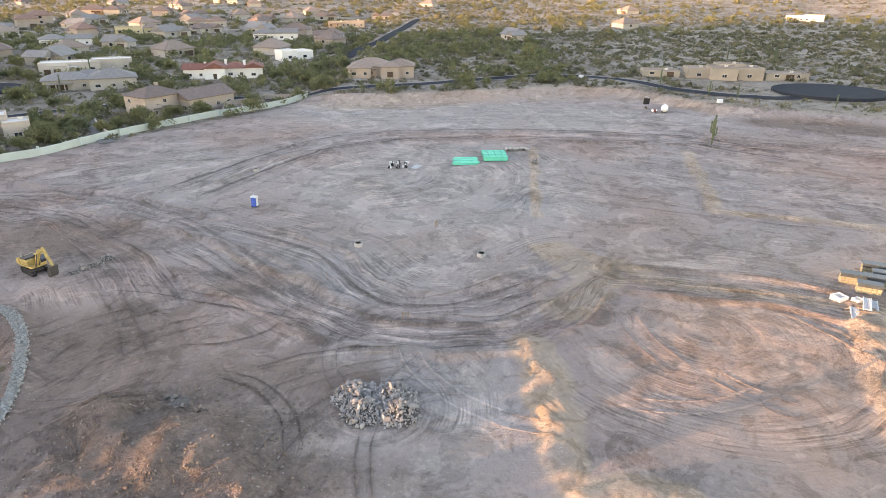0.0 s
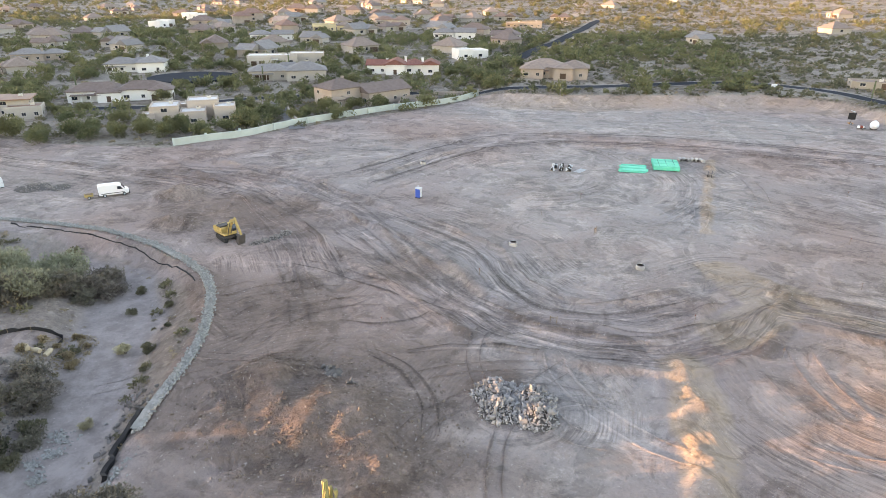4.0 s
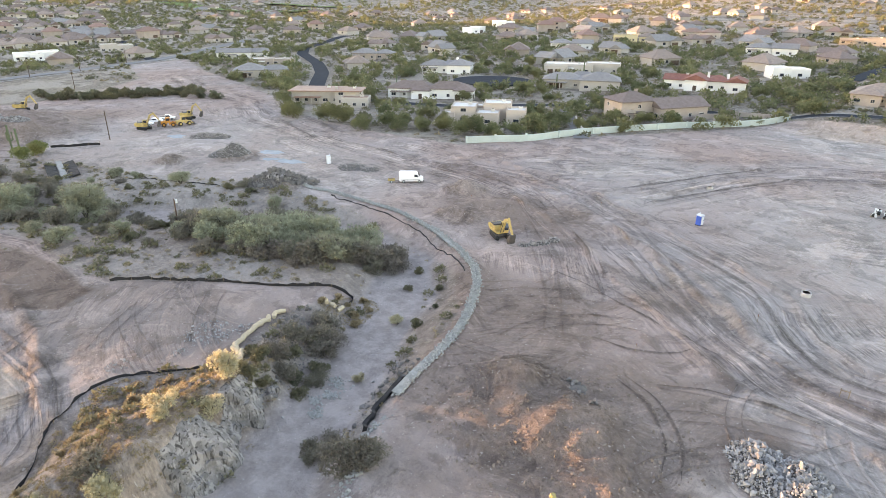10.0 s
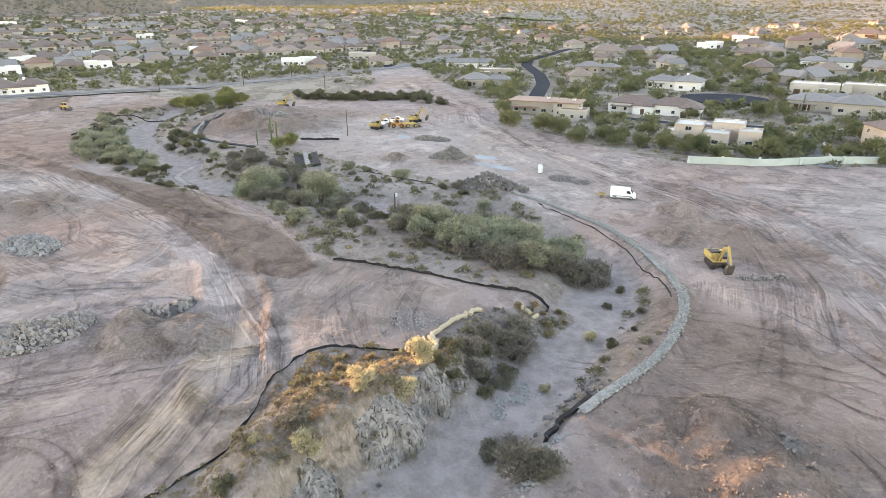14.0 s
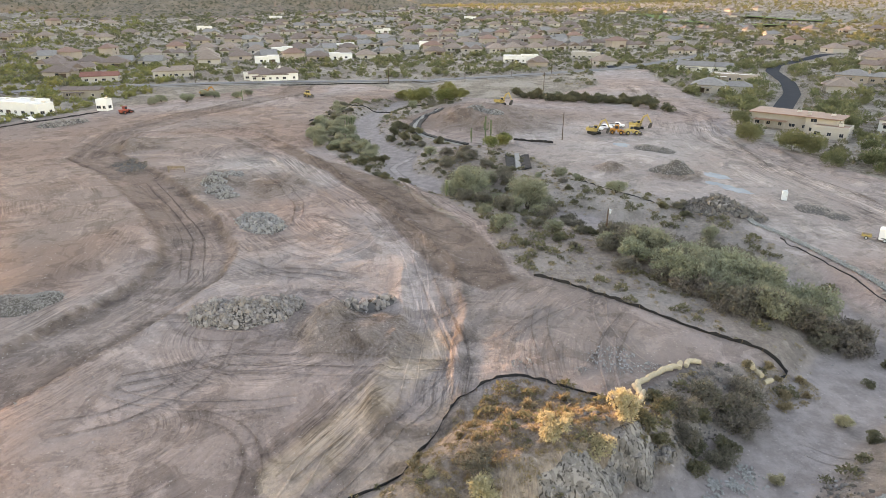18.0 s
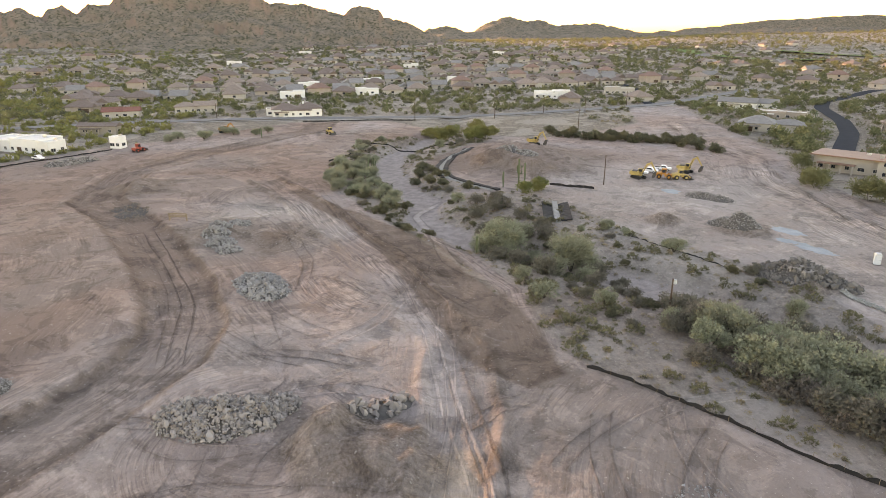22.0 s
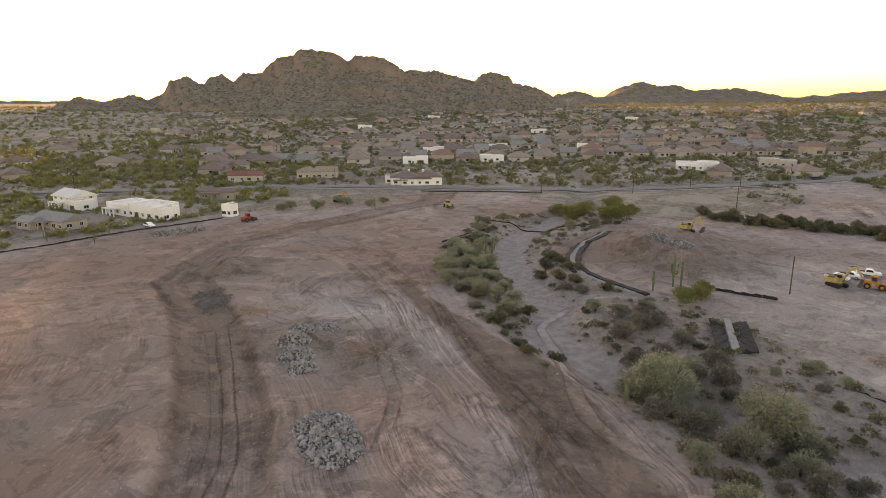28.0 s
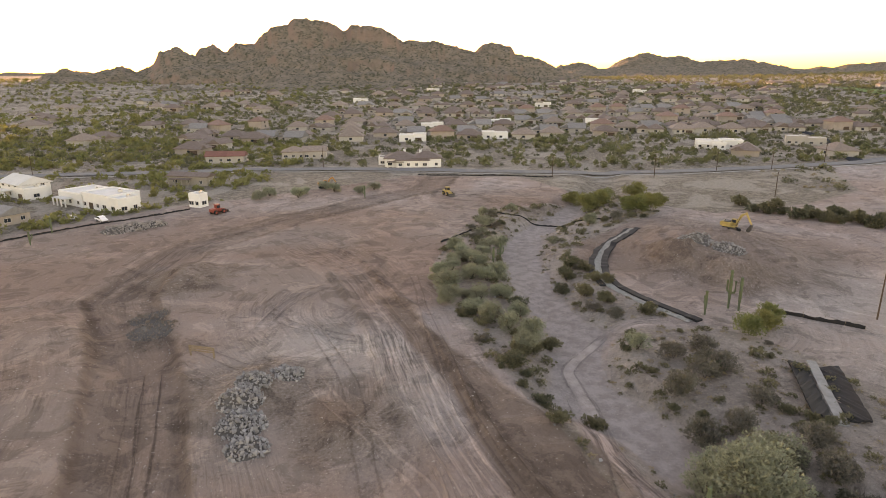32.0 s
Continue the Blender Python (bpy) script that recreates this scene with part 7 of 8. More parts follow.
BENCH_TRACKS = {
    "a": [(-247.9, -38.1), (-219, -17.1), (-194.5, -6.5), (-171.4, -1.5), (-160.7, 2.7), (-149.3, 8.4), (-139.9, 12.3), (-126, 16.5), (-108.3, 14.5)],
    "b": [(-210.5, -17.3), (-194.4, -8.9), (-176.2, -3.9), (-160.5, 0.9), (-150.5, 6.1), (-141, 11.7), (-120, 13)],
    "c": [(-180.3, 0.1), (-163.9, 5.3), (-151.7, 10.9), (-143.7, 15.5), (-137.7, 17.4)],
    "d": [(-229.7, -27.8), (-202.1, -14.8), (-181.6, -8.6), (-162.4, -1.9), (-149, 4.5), (-140.9, 8.1)],
    "e": [(-180.8, -22.7), (-168.4, -14.9), (-161.4, -9.1), (-154.6, -3), (-142.5, 2.4)],
    "f": [(-231.6, -12.7), (-193.9, -4.5), (-169.6, 1.6), (-147.8, 11.5), (-129.9, 17), (-123.4, 21.7)],
    "g": [(-113.3, -3.6), (-120, 4.8), (-132.6, 11.3), (-147.2, 15.4)],
    "h": [(-200.9, -28), (-178.9, -16.4), (-151.3, -7.9), (-135.8, -8.5)],
    "s": [(-112, -24), (-133.4, -27), (-142.5, -30.5), (-158, -37.5), (-181, -48)],
    "p": [(-120, 13), (-108.3, 13), (-95.2, 13.4), (-84.2, 14), (-76.1, 13.8)],
    "q": [(-79, -27.2), (-82, -14.6), (-78.8, -0.3), (-75, 13.6)],
    "w": [(-203, 26), (-189, 17), (-173.4, 19.3), (-156.5, 19.6), (-146.8, 20.4), (-139.4, 23.2), (-134, 28)],
}
for key, tone, shift, width in (("a", "rut_pale", 0, 0.42), ("b", "rut_pale", 0, 0.4), ("c", "rut_brown", 0, 0.45), ("d", "rut_pale", 0, 0.5), ("e", "rut_pale", 0, 0.6), ("f", "rut_brown", 0, 0.5), ("g", "rut_pale", 0, 0.4),
                                ("h", "rut_brown", 0, 0.5), ("s", "rut_and_scarp_dark", 0, 0.5), ("s", "rut_brown", 1.9, 0.4), ("p", "rut_pale", 0, 0.5), ("p", "rut_brown", 1.7, 0.5), ("q", "rut_pale", 0, 0.35), ("q", "rut_brown", 2.2, 0.3), ("w", "rut_brown", 0, 0.5)):
    pair(BENCH_TRACKS[key], tone, shift, width)
rut(BENCH_TRACKS["w"], "rut_pale", 0, 2.6, 0.3)
rut(HAUL_ROADS["yard"], "rut_pale", 0, 4.6, 0.8, 0.0, 0.75)
for side in (-3.4, 3.4):
    rut(HAUL_ROADS["yard"], "rut_brown", side, 0.9, 0.9, 0.05, 0.9)
# older tracks wander along every haul road
for name, count in (("loop", 6), ("middle", 3), ("lower", 4), ("yard", 7), ("south", 4), ("bench", 2), ("wash_road", 2), ("spur", 3), ("far", 2)):
    for k in range(count):
        a = rut_rng.uniform(-0.1, 0.75)
        pair(HAUL_ROADS[name], ("rut_brown", "rut_pale", "rut_brown", "rut_pale", "rut_brown")[rut_rng.integers(0, 5)], rut_rng.normal(0, 0.5 if name in ("wash_road", "far") else 2.6), rut_rng.uniform(0.22, 0.42), wander=rut_rng.uniform(0.3, 2.6), start=max(0, a), stop=min(1, a + rut_rng.uniform(0.15, 0.5)))
# short curved pairs where machines turned on the pads
for zx, zy, a, b, cx, cy in SWEEPS:
    for k in range(7):
        t_, q_ = rut_rng.uniform(0, 2 * math.pi), math.sqrt(rut_rng.uniform(0, 0.9))
        sx, sy = zx + a * q_ * math.cos(t_), zy + b * q_ * math.sin(t_)
        ox, oy = cx + rut_rng.normal(0, 13), cy + rut_rng.normal(0, 13)
        reach, start, span = math.hypot(sx - ox, sy - oy), math.atan2(sy - oy, sx - ox), rut_rng.uniform(9, 30)
        arc = [(ox + reach * math.cos(start + w_ * span / max(reach, 7)), oy + reach * math.sin(start + w_ * span / max(reach, 7))) for w_ in np.linspace(-0.5, 0.5, 7)]
        pair(arc, ("rut_brown", "rut_pale", "rut_brown", "rut_pale")[k % 4], 0, rut_rng.uniform(0.2, 0.45), rut_rng.choice([1.9, 2.3, 2.8]), wander=0.3)
for tone, label in (("rut_and_scarp_dark", "dark damp wheel tracks pressed into dirt, and shade painted along the scarp"), ("rut_pale", "pale dry wheel tracks crushed into dirt"), ("rut_brown", "brown packed wheel tracks across the dirt")):
    V, F, at = [], [], 0
    for q in RUTS[tone]:
        V.append(q.reshape(-1, 3))
        i = at + np.arange(len(q) - 1)[:, None] * 5 + np.arange(4)[None]
        F.append(np.stack([i, i + 5, i + 6, i + 1], -1).reshape(-1, 4))
        at += q.shape[0] * 5
    V = np.concatenate(V)
    rut_mesh = quick_mesh("wheel_tracks", V, np.concatenate(F), M["ground"], smooth_shade=True)
    for n_, v_ in list(ground_masks(V[:, 0], V[:, 1]).items()) + [(tone, np.tile([0.0, 0.8, 1.0, 0.8, 0.0], len(V) // 5))]:
        rut_mesh.attributes.new(n_, "FLOAT", "POINT").data.foreach_set("value", np.ascontiguousarray(v_, np.float32).ravel())
    tagged(new("wheel_tracks", rut_mesh), label, "wheel tracks", kind="stuff")
# ---- machines and loose things on the site ----
def wheel(parent, x, y, r, w, rim="pale_plastic"):
    t = part("wheel", rod(rod(bmesh.new(), (0, -w / 2, 0), (0, w / 2, 0), r, r, 20), (0, -w / 2 - 0.01, 0), (0, w / 2 + 0.01, 0), r * 0.9, r * 0.9, 20), M["rubber"], parent)
    t.matrix_basis = pose(x, y, r)
    part("rim", rod(rod(bmesh.new(), (0, -w / 2 - 0.03, 0), (0, w / 2 + 0.03, 0), r * 0.55, r * 0.55, 14), (0, -w / 2 - 0.05, 0), (0, w / 2 + 0.05, 0), r * 0.2, r * 0.2, 8), M[rim], t)
    return t


def excavator(x, y, turn, swing, reach, label, paint="yellow"):
    """Tracks along x; the house is turned by swing; reach: knee and tip of the boom, and bucket, in x, z."""
    ob = thing("excavator", label, "excavator", "excavators", at=stand(x, y, turn))
    for side in (-1.15, 1.15):
        prof = [(-2.1, 0.45), (-1.9, 0.12), (-1.6, 0.0), (1.6, 0.0), (1.9, 0.12), (2.1, 0.45), (1.95, 0.8), (1.6, 0.95), (-1.6, 0.95), (-1.95, 0.8)]
        tr = part("track", prism(bmesh.new(), prof, side - 0.3, side + 0.3), M["rubber"], ob)
        shoes = bmesh.new()
        for k in range(17):
            box(shoes, -1.75 + k * 0.22, side, 0.95, 0.14, 0.62, 0.05)
            box(shoes, -1.75 + k * 0.22, side, -0.01, 0.14, 0.62, 0.05)
        part("track_shoes", shoes, M["steel"], tr)
    part("undercarriage", blocks((0, 0, 0.35, 2.0, 1.8, 0.55), (0, 0, 0.9, 1.3, 1.3, 0.25), bev=0.05), M["steel"], ob)
    top = pose(0, 0, 1.12, 0, 0, swing)

    def add(name, bm, mat, label=""):
        p = part(name, bm, M[mat], ob, label)
        p.matrix_basis = top
        return p

    add("body", blocks((-0.5, 0, 0, 3.4, 2.5, 0.35), (-1.0, -0.55, 0.35, 2.2, 1.2, 0.85), (-1.0, 0.7, 0.35, 2.2, 0.9, 0.8), bev=0.07), paint)
    add("counterweight", prism(bmesh.new(), [(-2.5, 0.2), (-2.75, 0.5), (-2.75, 1.1), (-2.45, 1.3), (-1.95, 1.3), (-1.95, 0.2)], -1.25, 1.25), paint)
    add("engine_hood", blocks((-1.2, 0, 1.2, 1.5, 2.1, 0.25), (-1.6, -0.6, 1.4, 0.15, 0.15, 0.5), bev=0.05), "steel", "dark engine cover with exhaust")
    cab = add("cab", prism(bmesh.new(), [(-0.35, 0.35), (1.15, 0.35), (1.2, 1.1), (0.85, 1.95), (-0.3, 1.95)], 0.35, 1.3), paint)
    part("windscreen", prism(bmesh.new(), [(1.17, 0.6), (1.23, 1.1), (0.92, 1.85), (0.86, 1.85), (1.1, 1.1), (1.1, 0.6)], 0.42, 1.23), M["glass"], cab)
    for yy in (0.33, 1.26):
        part("side_window", prism(bmesh.new(), [(-0.2, 1.0), (1.0, 1.0), (0.75, 1.8), (-0.2, 1.8)], yy, yy + 0.06), M["glass"], cab)
    (kx, kz), (tx, tz), (bx, bz) = reach
    boom = bmesh.new()
    pts = [((1.0, 0.5), 0.42), ((kx * 0.55 + 0.4, kz * 0.85), 0.5), ((kx, kz), 0.34)]
    for (a, ra), (c, rc) in zip(pts, pts[1:]):
        dx, dz = c[0] - a[0], c[1] - a[1]
        size = math.hypot(dx, dz)
        nx, nz = -dz / size, dx / size
        prism(boom, [(a[0] + nx * ra * 0.6, a[1] + nz * ra * 0.6), (c[0] + nx * rc * 0.6, c[1] + nz * rc * 0.6), (c[0] - nx * rc * 0.6, c[1] - nz * rc * 0.6), (a[0] - nx * ra * 0.6, a[1] - nz * ra * 0.6)], -0.42, -0.02)
    add("boom", boom, paint)
    dx, dz = tx - kx, tz - kz
    size = math.hypot(dx, dz)
    nx, nz = -dz / size, dx / size
    add("stick", prism(bmesh.new(), [(kx - dx * 0.14 + nx * 0.22, kz - dz * 0.14 + nz * 0.22), (kx + nx * 0.3, kz + nz * 0.3), (tx + nx * 0.14, tz + nz * 0.14), (tx - nx * 0.14, tz - nz * 0.14), (kx - nx * 0.2, kz - nz * 0.2)], -0.38, -0.06), paint)
    add("bucket", prism(bmesh.new(), [(tx - 0.2, tz + 0.1), (tx + 0.3, tz + 0.05), (bx + 0.35, bz + 0.35), (bx, bz), (bx - 0.5, bz + 0.1), (bx - 0.65, bz + 0.6), (tx - 0.4, tz - 0.3)], -0.85, 0.4), "steel", "worn steel digging bucket")
    cyl = bmesh.new()
    for yy in (-0.52, 0.08):
        rod(cyl, (1.2, yy, 0.3), (kx * 0.5 + 0.4, yy, kz * 0.72), 0.09, 0.06, 8)
    add("boom_cylinder", cyl, "steel")
    add("stick_cylinder", rod(bmesh.new(), (kx * 0.5 + 0.3, -0.22, kz * 0.95 + 0.25), (kx - dx * 0.13 + nx * 0.2, -0.22, kz - dz * 0.13 + nz * 0.2), 0.09, 0.06, 8), "steel")
    return ob


excavator(-66.3, 91.8, -34, 6, ((3.9, 3.7), (5.6, 1.3), (5.2, -0.6)), "worn yellow excavator digging rubble on bare dirt")
excavator(-216.5, 92.0, 20, 35, ((3.6, 4.2), (5.2, 1.6), (4.9, -0.4)), "yellow excavator parked with boom raised")
excavator(-222.0, 111.0, 30, 10, ((3.4, 4.4), (5.3, 1.8), (5.0, -0.2)), "yellow excavator parked beside other machines")
excavator(-262, 70, 10, 40, ((3.4, 4.0), (5.0, 1.2), (4.6, -0.8)), "yellow excavator working on the dirt mound")
excavator(-338, -60, 80, 30, ((3.2, 3.0), (4.6, 1.0), (4.4, -0.6)), "orange-yellow excavator among the trees by the road", "orange")


def loader(x, y, turn, label, paint="orange"):
    ob = thing("wheel_loader", label, "loader", "parked machines", at=stand(x, y, turn))
    for wx in (-1.5, 1.5):
        for wy in (-1.05, 1.05):
            wheel(ob, wx, wy, 0.72, 0.55, paint)
    part("body", prism(bmesh.new(), [(-2.7, 0.9), (-2.7, 1.9), (-0.6, 2.1), (-0.6, 0.8)], -0.85, 0.85), M[paint], ob)
    part("front_frame", blocks((1.2, 0, 0.7, 2.2, 1.2, 0.8), bev=0.05), M[paint], ob)
    cab = part("cab", blocks((-0.2, 0, 1.4, 1.4, 1.4, 1.7), (-0.2, 0, 3.1, 1.6, 1.6, 0.12), bev=0.05), M[paint], ob)
    part("side_window", blocks((-0.2, -0.72, 2.0, 1.1, 0.05, 0.9), (-0.2, 0.72, 2.0, 1.1, 0.05, 0.9), (0.52, 0, 2.0, 0.05, 1.2, 0.9)), M["glass"], cab)
    for yy in (-0.55, 0.55):
        part("lift_arm", prism(bmesh.new(), [(0.9, 1.5), (1.2, 1.8), (3.0, 0.9), (3.3, 0.5), (3.0, 0.4), (1.1, 1.3)], yy - 0.1, yy + 0.1), M[paint], ob)
    part("bucket", prism(bmesh.new(), [(3.0, 0.9), (3.0, 0.2), (4.1, 0.08), (3.3, 0.35), (3.25, 1.1)], -1.25, 1.25), M["steel"], ob, "worn steel loader bucket")
    return ob


loader(-215, 100, 60, "orange wheel loader parked on the dirt yard")
loader(-213, 104.5, 80, "yellow backhoe loader parked on the dirt yard", "yellow")
loader(-291, -84, 150, "small red loader beside a bare trunk", "red_paint")
loader(-327, -10, 30, "small pale tractor on the far pad", "yellow")


def pickup(x, y, turn, paint, label, kind="pickup_truck"):
    ob = thing(kind, label, "car" if kind == "parked_car" else "truck", "parked vehicles", at=stand(x, y, turn))
    if kind == "parked_car":
        prof = [(-2.3, 0.35), (-2.35, 0.8), (-2.2, 0.95), (-1.5, 1.0), (-1.0, 1.42), (0.4, 1.45), (1.1, 0.98), (2.1, 0.85), (2.3, 0.6), (2.25, 0.35)]
        glass = [(-1.35, 1.0), (-0.95, 1.36), (0.35, 1.38), (0.95, 0.98)]
    else:
        prof = [(-2.8, 0.5), (-2.8, 1.1), (-0.75, 1.1), (-0.7, 1.8), (0.7, 1.82), (1.3, 1.2), (2.6, 1.1), (2.75, 0.8), (2.7, 0.5)]
        glass = [(-0.6, 1.2), (-0.6, 1.72), (0.65, 1.74), (1.15, 1.2)]
    bm = prism(bmesh.new(), prof, -0.92, 0.92)
    bmesh.ops.bevel(bm, geom=bm.edges[:], offset=0.07, segments=2, affect="EDGES")
    part("body", bm, M[paint], ob)
    for yy in (-0.945, 0.905):
        part("side_window", prism(bmesh.new(), glass, yy, yy + 0.04), M["glass"], ob)
    if kind != "parked_car":
        part("cargo_bed", blocks((-1.75, 0, 1.06, 1.8, 1.5, 0.06)), M["rubber"], ob)
    part("bumper", blocks((prof[-1][0] - 0.02, 0, 0.4, 0.14, 1.7, 0.22), (prof[0][0] + 0.02, 0, 0.4, 0.14, 1.7, 0.22), bev=0.03), M["steel"], ob)
    for wx in (-1.5, 1.55):
        for wy in (-0.85, 0.85):
            wheel(ob, wx, wy, 0.37, 0.25)
    return ob


pickup(-222, 95, 45, "white_paint", "white pickup truck behind parked machines")
pickup(-223.5, 99, 50, "white_paint", "white pickup truck on the dirt yard")
pickup(-226, 105, 60, "white_paint", "white work truck on the dirt yard")
pickup(-278.6, -125.5, 40, "silver", "silver car parked by the neighbours' fence", "parked_car")
pickup(-276.5, -115, 55, "white_paint", "white pickup truck parked by the neighbours' fence")
pickup(-261, -160, 20, "white_paint", "white truck parked among desert plants")
pickup(-110, 446, 10, "white_paint", "white car parked at a house", "parked_car")
pickup(-228, 203, 32, "white_paint", "white car parked on a gravel lot", "parked_car")


def cargo_van(x, y, turn):
    ob = thing("cargo_van", "white high-roofed cargo van on bare dirt", "van", at=stand(x, y, turn))
    bm = prism(bmesh.new(), [(-3.0, 0.4), (-3.05, 2.5), (-2.8, 2.68), (1.1, 2.66), (1.55, 2.35), (2.15, 1.5), (2.85, 1.25), (3.0, 0.9), (3.0, 0.4)], -1.0, 1.0)
    bmesh.ops.bevel(bm, geom=bm.edges[:], offset=0.1, segments=2, affect="EDGES")
    part("body", bm, M["white_paint"], ob)
    part("windscreen", prism(bmesh.new(), [(1.62, 2.27), (2.17, 1.52), (2.12, 1.48), (1.55, 2.25)], -0.82, 0.82), M["glass"], ob).location = (0.05, 0, 0.02)
    for yy in (-1.02, 0.98):
        part("side_window", prism(bmesh.new(), [(0.75, 1.5), (0.75, 2.15), (1.4, 2.15), (1.85, 1.5)], yy, yy + 0.04), M["glass"], ob)
    for yy in (-1.03, 0.99):
        part("side_trim", blocks((-0.2, yy + 0.02, 0.75, 4.6, 0.04, 0.12)), M["rubber"], ob)
    part("bumper", blocks((3.0, 0, 0.35, 0.2, 1.9, 0.4), (-3.05, 0, 0.35, 0.16, 1.9, 0.25), bev=0.05), M["rubber"], ob)
    for yy in (-0.7, 0.7):
        part("headlight", blocks((2.9, yy, 0.95, 0.14, 0.35, 0.22), bev=0.03), M["pale_plastic"], ob)
    for wx in (-1.9, 1.95):
        for wy in (-0.9, 0.9):
            wheel(ob, wx, wy, 0.36, 0.26)
    for yy in (-1.18, 1.18):
        part("mirror", blocks((1.5, yy, 1.5, 0.14, 0.2, 0.34), bev=0.03), M["rubber"], ob)


cargo_van(-104.4, 106.7, 44)
tr = thing("tool_trailer", "small yellow tool trailer hitched behind the van", "trailer", at=stand(-107.9, 103.2, 44))
part("tub", blocks((0, 0, 0.5, 1.7, 1.2, 0.06), (0, 0.58, 0.56, 1.7, 0.05, 0.4), (0, -0.58, 0.56, 1.7, 0.05, 0.4), (0.83, 0, 0.56, 0.05, 1.1, 0.4), (-0.83, 0, 0.56, 0.05, 1.1, 0.4)), M["yellow"], tr)
part("drawbar", rod(bmesh.new(), (0.8, 0, 0.5), (1.9, 0, 0.45), 0.05, 0.05, 6), M["steel"], tr)
part("load", blocks((-0.2, 0.1, 0.56, 0.9, 0.7, 0.5, 15), (0.4, -0.1, 0.56, 0.4, 0.5, 0.35, -10), bev=0.05), M["timber"], tr)
for wy in (-0.7, 0.7):
    wheel(tr, 0, wy, 0.32, 0.2)


def portable_toilet(x, y, turn, wall, label):
    ob = thing("portable_toilet", label, "portable toilet", "portable toilets", at=stand(x, y, turn))
    part("cabin", blocks((0, 0, 0.12, 1.12, 1.12, 1.95), bev=0.05), M[wall], ob)
    part("base", blocks((0, 0, -0.1, 1.2, 1.2, 0.2), bev=0.03), M["rubber"], ob)
    bm = prism(bmesh.new(), [(-0.6, 2.07), (0.6, 2.07), (0.52, 2.25), (0.25, 2.36), (-0.25, 2.36), (-0.52, 2.25)], -0.6, 0.6)
    part("roof", bm, M["pale_plastic"], ob)
    d = part("door", blocks((0, -0.585, 0.2, 0.8, 0.05, 1.8), bev=0.015), M["pale_plastic"] if wall == "blue" else M[wall], ob)
    part("handle", blocks((0.3, -0.625, 1.0, 0.06, 0.05, 0.2)), M["rubber"], d)
    part("vent_pipe", rod(bmesh.new(), (0.4, 0.4, 2.2), (0.4, 0.4, 2.65), 0.06, 0.06, 8), M["pale_plastic"], ob)


portable_toilet(-39.3, 123.5, 75, "blue", "blue portable toilet with pale door and roof")
portable_toilet(-133, 104, 60, "pale_plastic", "pale grey portable toilet on the dirt yard")


def pipe_bundle(x, y, turn, columns, layers, length, gap_every, label, messy=0.0, seed=1):
    ob = thing("pipe_bundle", label, "pipes", "pipe bundles", at=stand(x, y, turn, 0.12))
    rng = random.Random(seed)
    r = 0.155
    tube = bmesh.new()
    ring = []
    for s in (-1, 1):
        outer = [tube.verts.new((s * length / 2, r * math.cos(a), r * math.sin(a))) for a in np.linspace(0, 2 * math.pi, 11)[:-1]]
        inner = [tube.verts.new((s * length / 2, r * 0.88 * math.cos(a), r * 0.88 * math.sin(a))) for a in np.linspace(0, 2 * math.pi, 11)[:-1]]
        ring.append((outer, inner))
    for k in range(10):
        tube.faces.new((ring[0][0][k - 1], ring[1][0][k - 1], ring[1][0][k], ring[0][0][k]))
        tube.faces.new((ring[0][1][k], ring[1][1][k], ring[1][1][k - 1], ring[0][1][k - 1]))
        for o, i in ring:
            tube.faces.new((o[k - 1], o[k], i[k], i[k - 1]))
    bmesh.ops.recalc_face_normals(tube, faces=tube.faces[:])
    first = None
    for row in range(layers):
        for c in range(columns - row % 2):
            yy = (c - (columns - 1) / 2 + 0.5 * (row % 2)) * r * 2.05 + (c // gap_every) * 0.75
            m = pose(rng.uniform(-1, 1) * (0.12 + messy), yy, r + row * r * 1.78, 0, 0, rng.uniform(-1, 1) * messy * 1.6)
            if first is None:
                first = part("pipe", tube, M["green_pipe"], ob)
                first.matrix_basis = m
            else:
                p_ = new("pipe", first.data)
                p_.parent = ob
                p_.matrix_basis = m
    wide = columns * r * 2.05
    for xx in (-length * 0.32, length * 0.32):
        part("bearer", blocks((xx, 0.2, -0.13, 0.1, wide + 0.9, 0.12)), M["timber"], ob)
    if not messy:
        for xx in (-length * 0.3, 0.0, length * 0.3):
            part("band", blocks((xx, 0.3, layers * r * 1.78 + 0.13, 0.07, wide + 0.6, 0.03)), M["rubber"], ob)


pipe_bundle(6.2, 159, 3, 15, 2, 6.1, 6, "loose stack of bright green plastic pipes", 0.5, 3)
pipe_bundle(14.2, 163, 3, 19, 4, 6.2, 7, "strapped bundles of bright green plastic pipes", 0.0, 4)
cp = thing("concrete_pipe", "short pale concrete pipe lying on dirt", "concrete pipe", "concrete pipes", at=stand(18.4, 171.5, 100))
bm = bmesh.new()
for ra, flip in ((0.40, 1), (0.31, -1)):
    bmesh.ops.create_cone(bm, cap_ends=False, segments=18, radius1=ra, radius2=ra, depth=2.0, matrix=pose(0, 0, 0.42, 0, 90, 0))
for s in (-1, 1):
    rim = [v for v in bm.verts if abs(v.co.x - s) < 0.01]
    edges = [e for e in bm.edges if e.verts[0] in rim and e.verts[1] in rim]
    bmesh.ops.bridge_loops(bm, edges=edges)
part("barrel", bm, M["concrete"], cp)
part("collar", rod(bmesh.new(), (-0.98, 0, 0.42), (-0.8, 0, 0.42), 0.47, 0.47, 18), M["concrete"], cp)
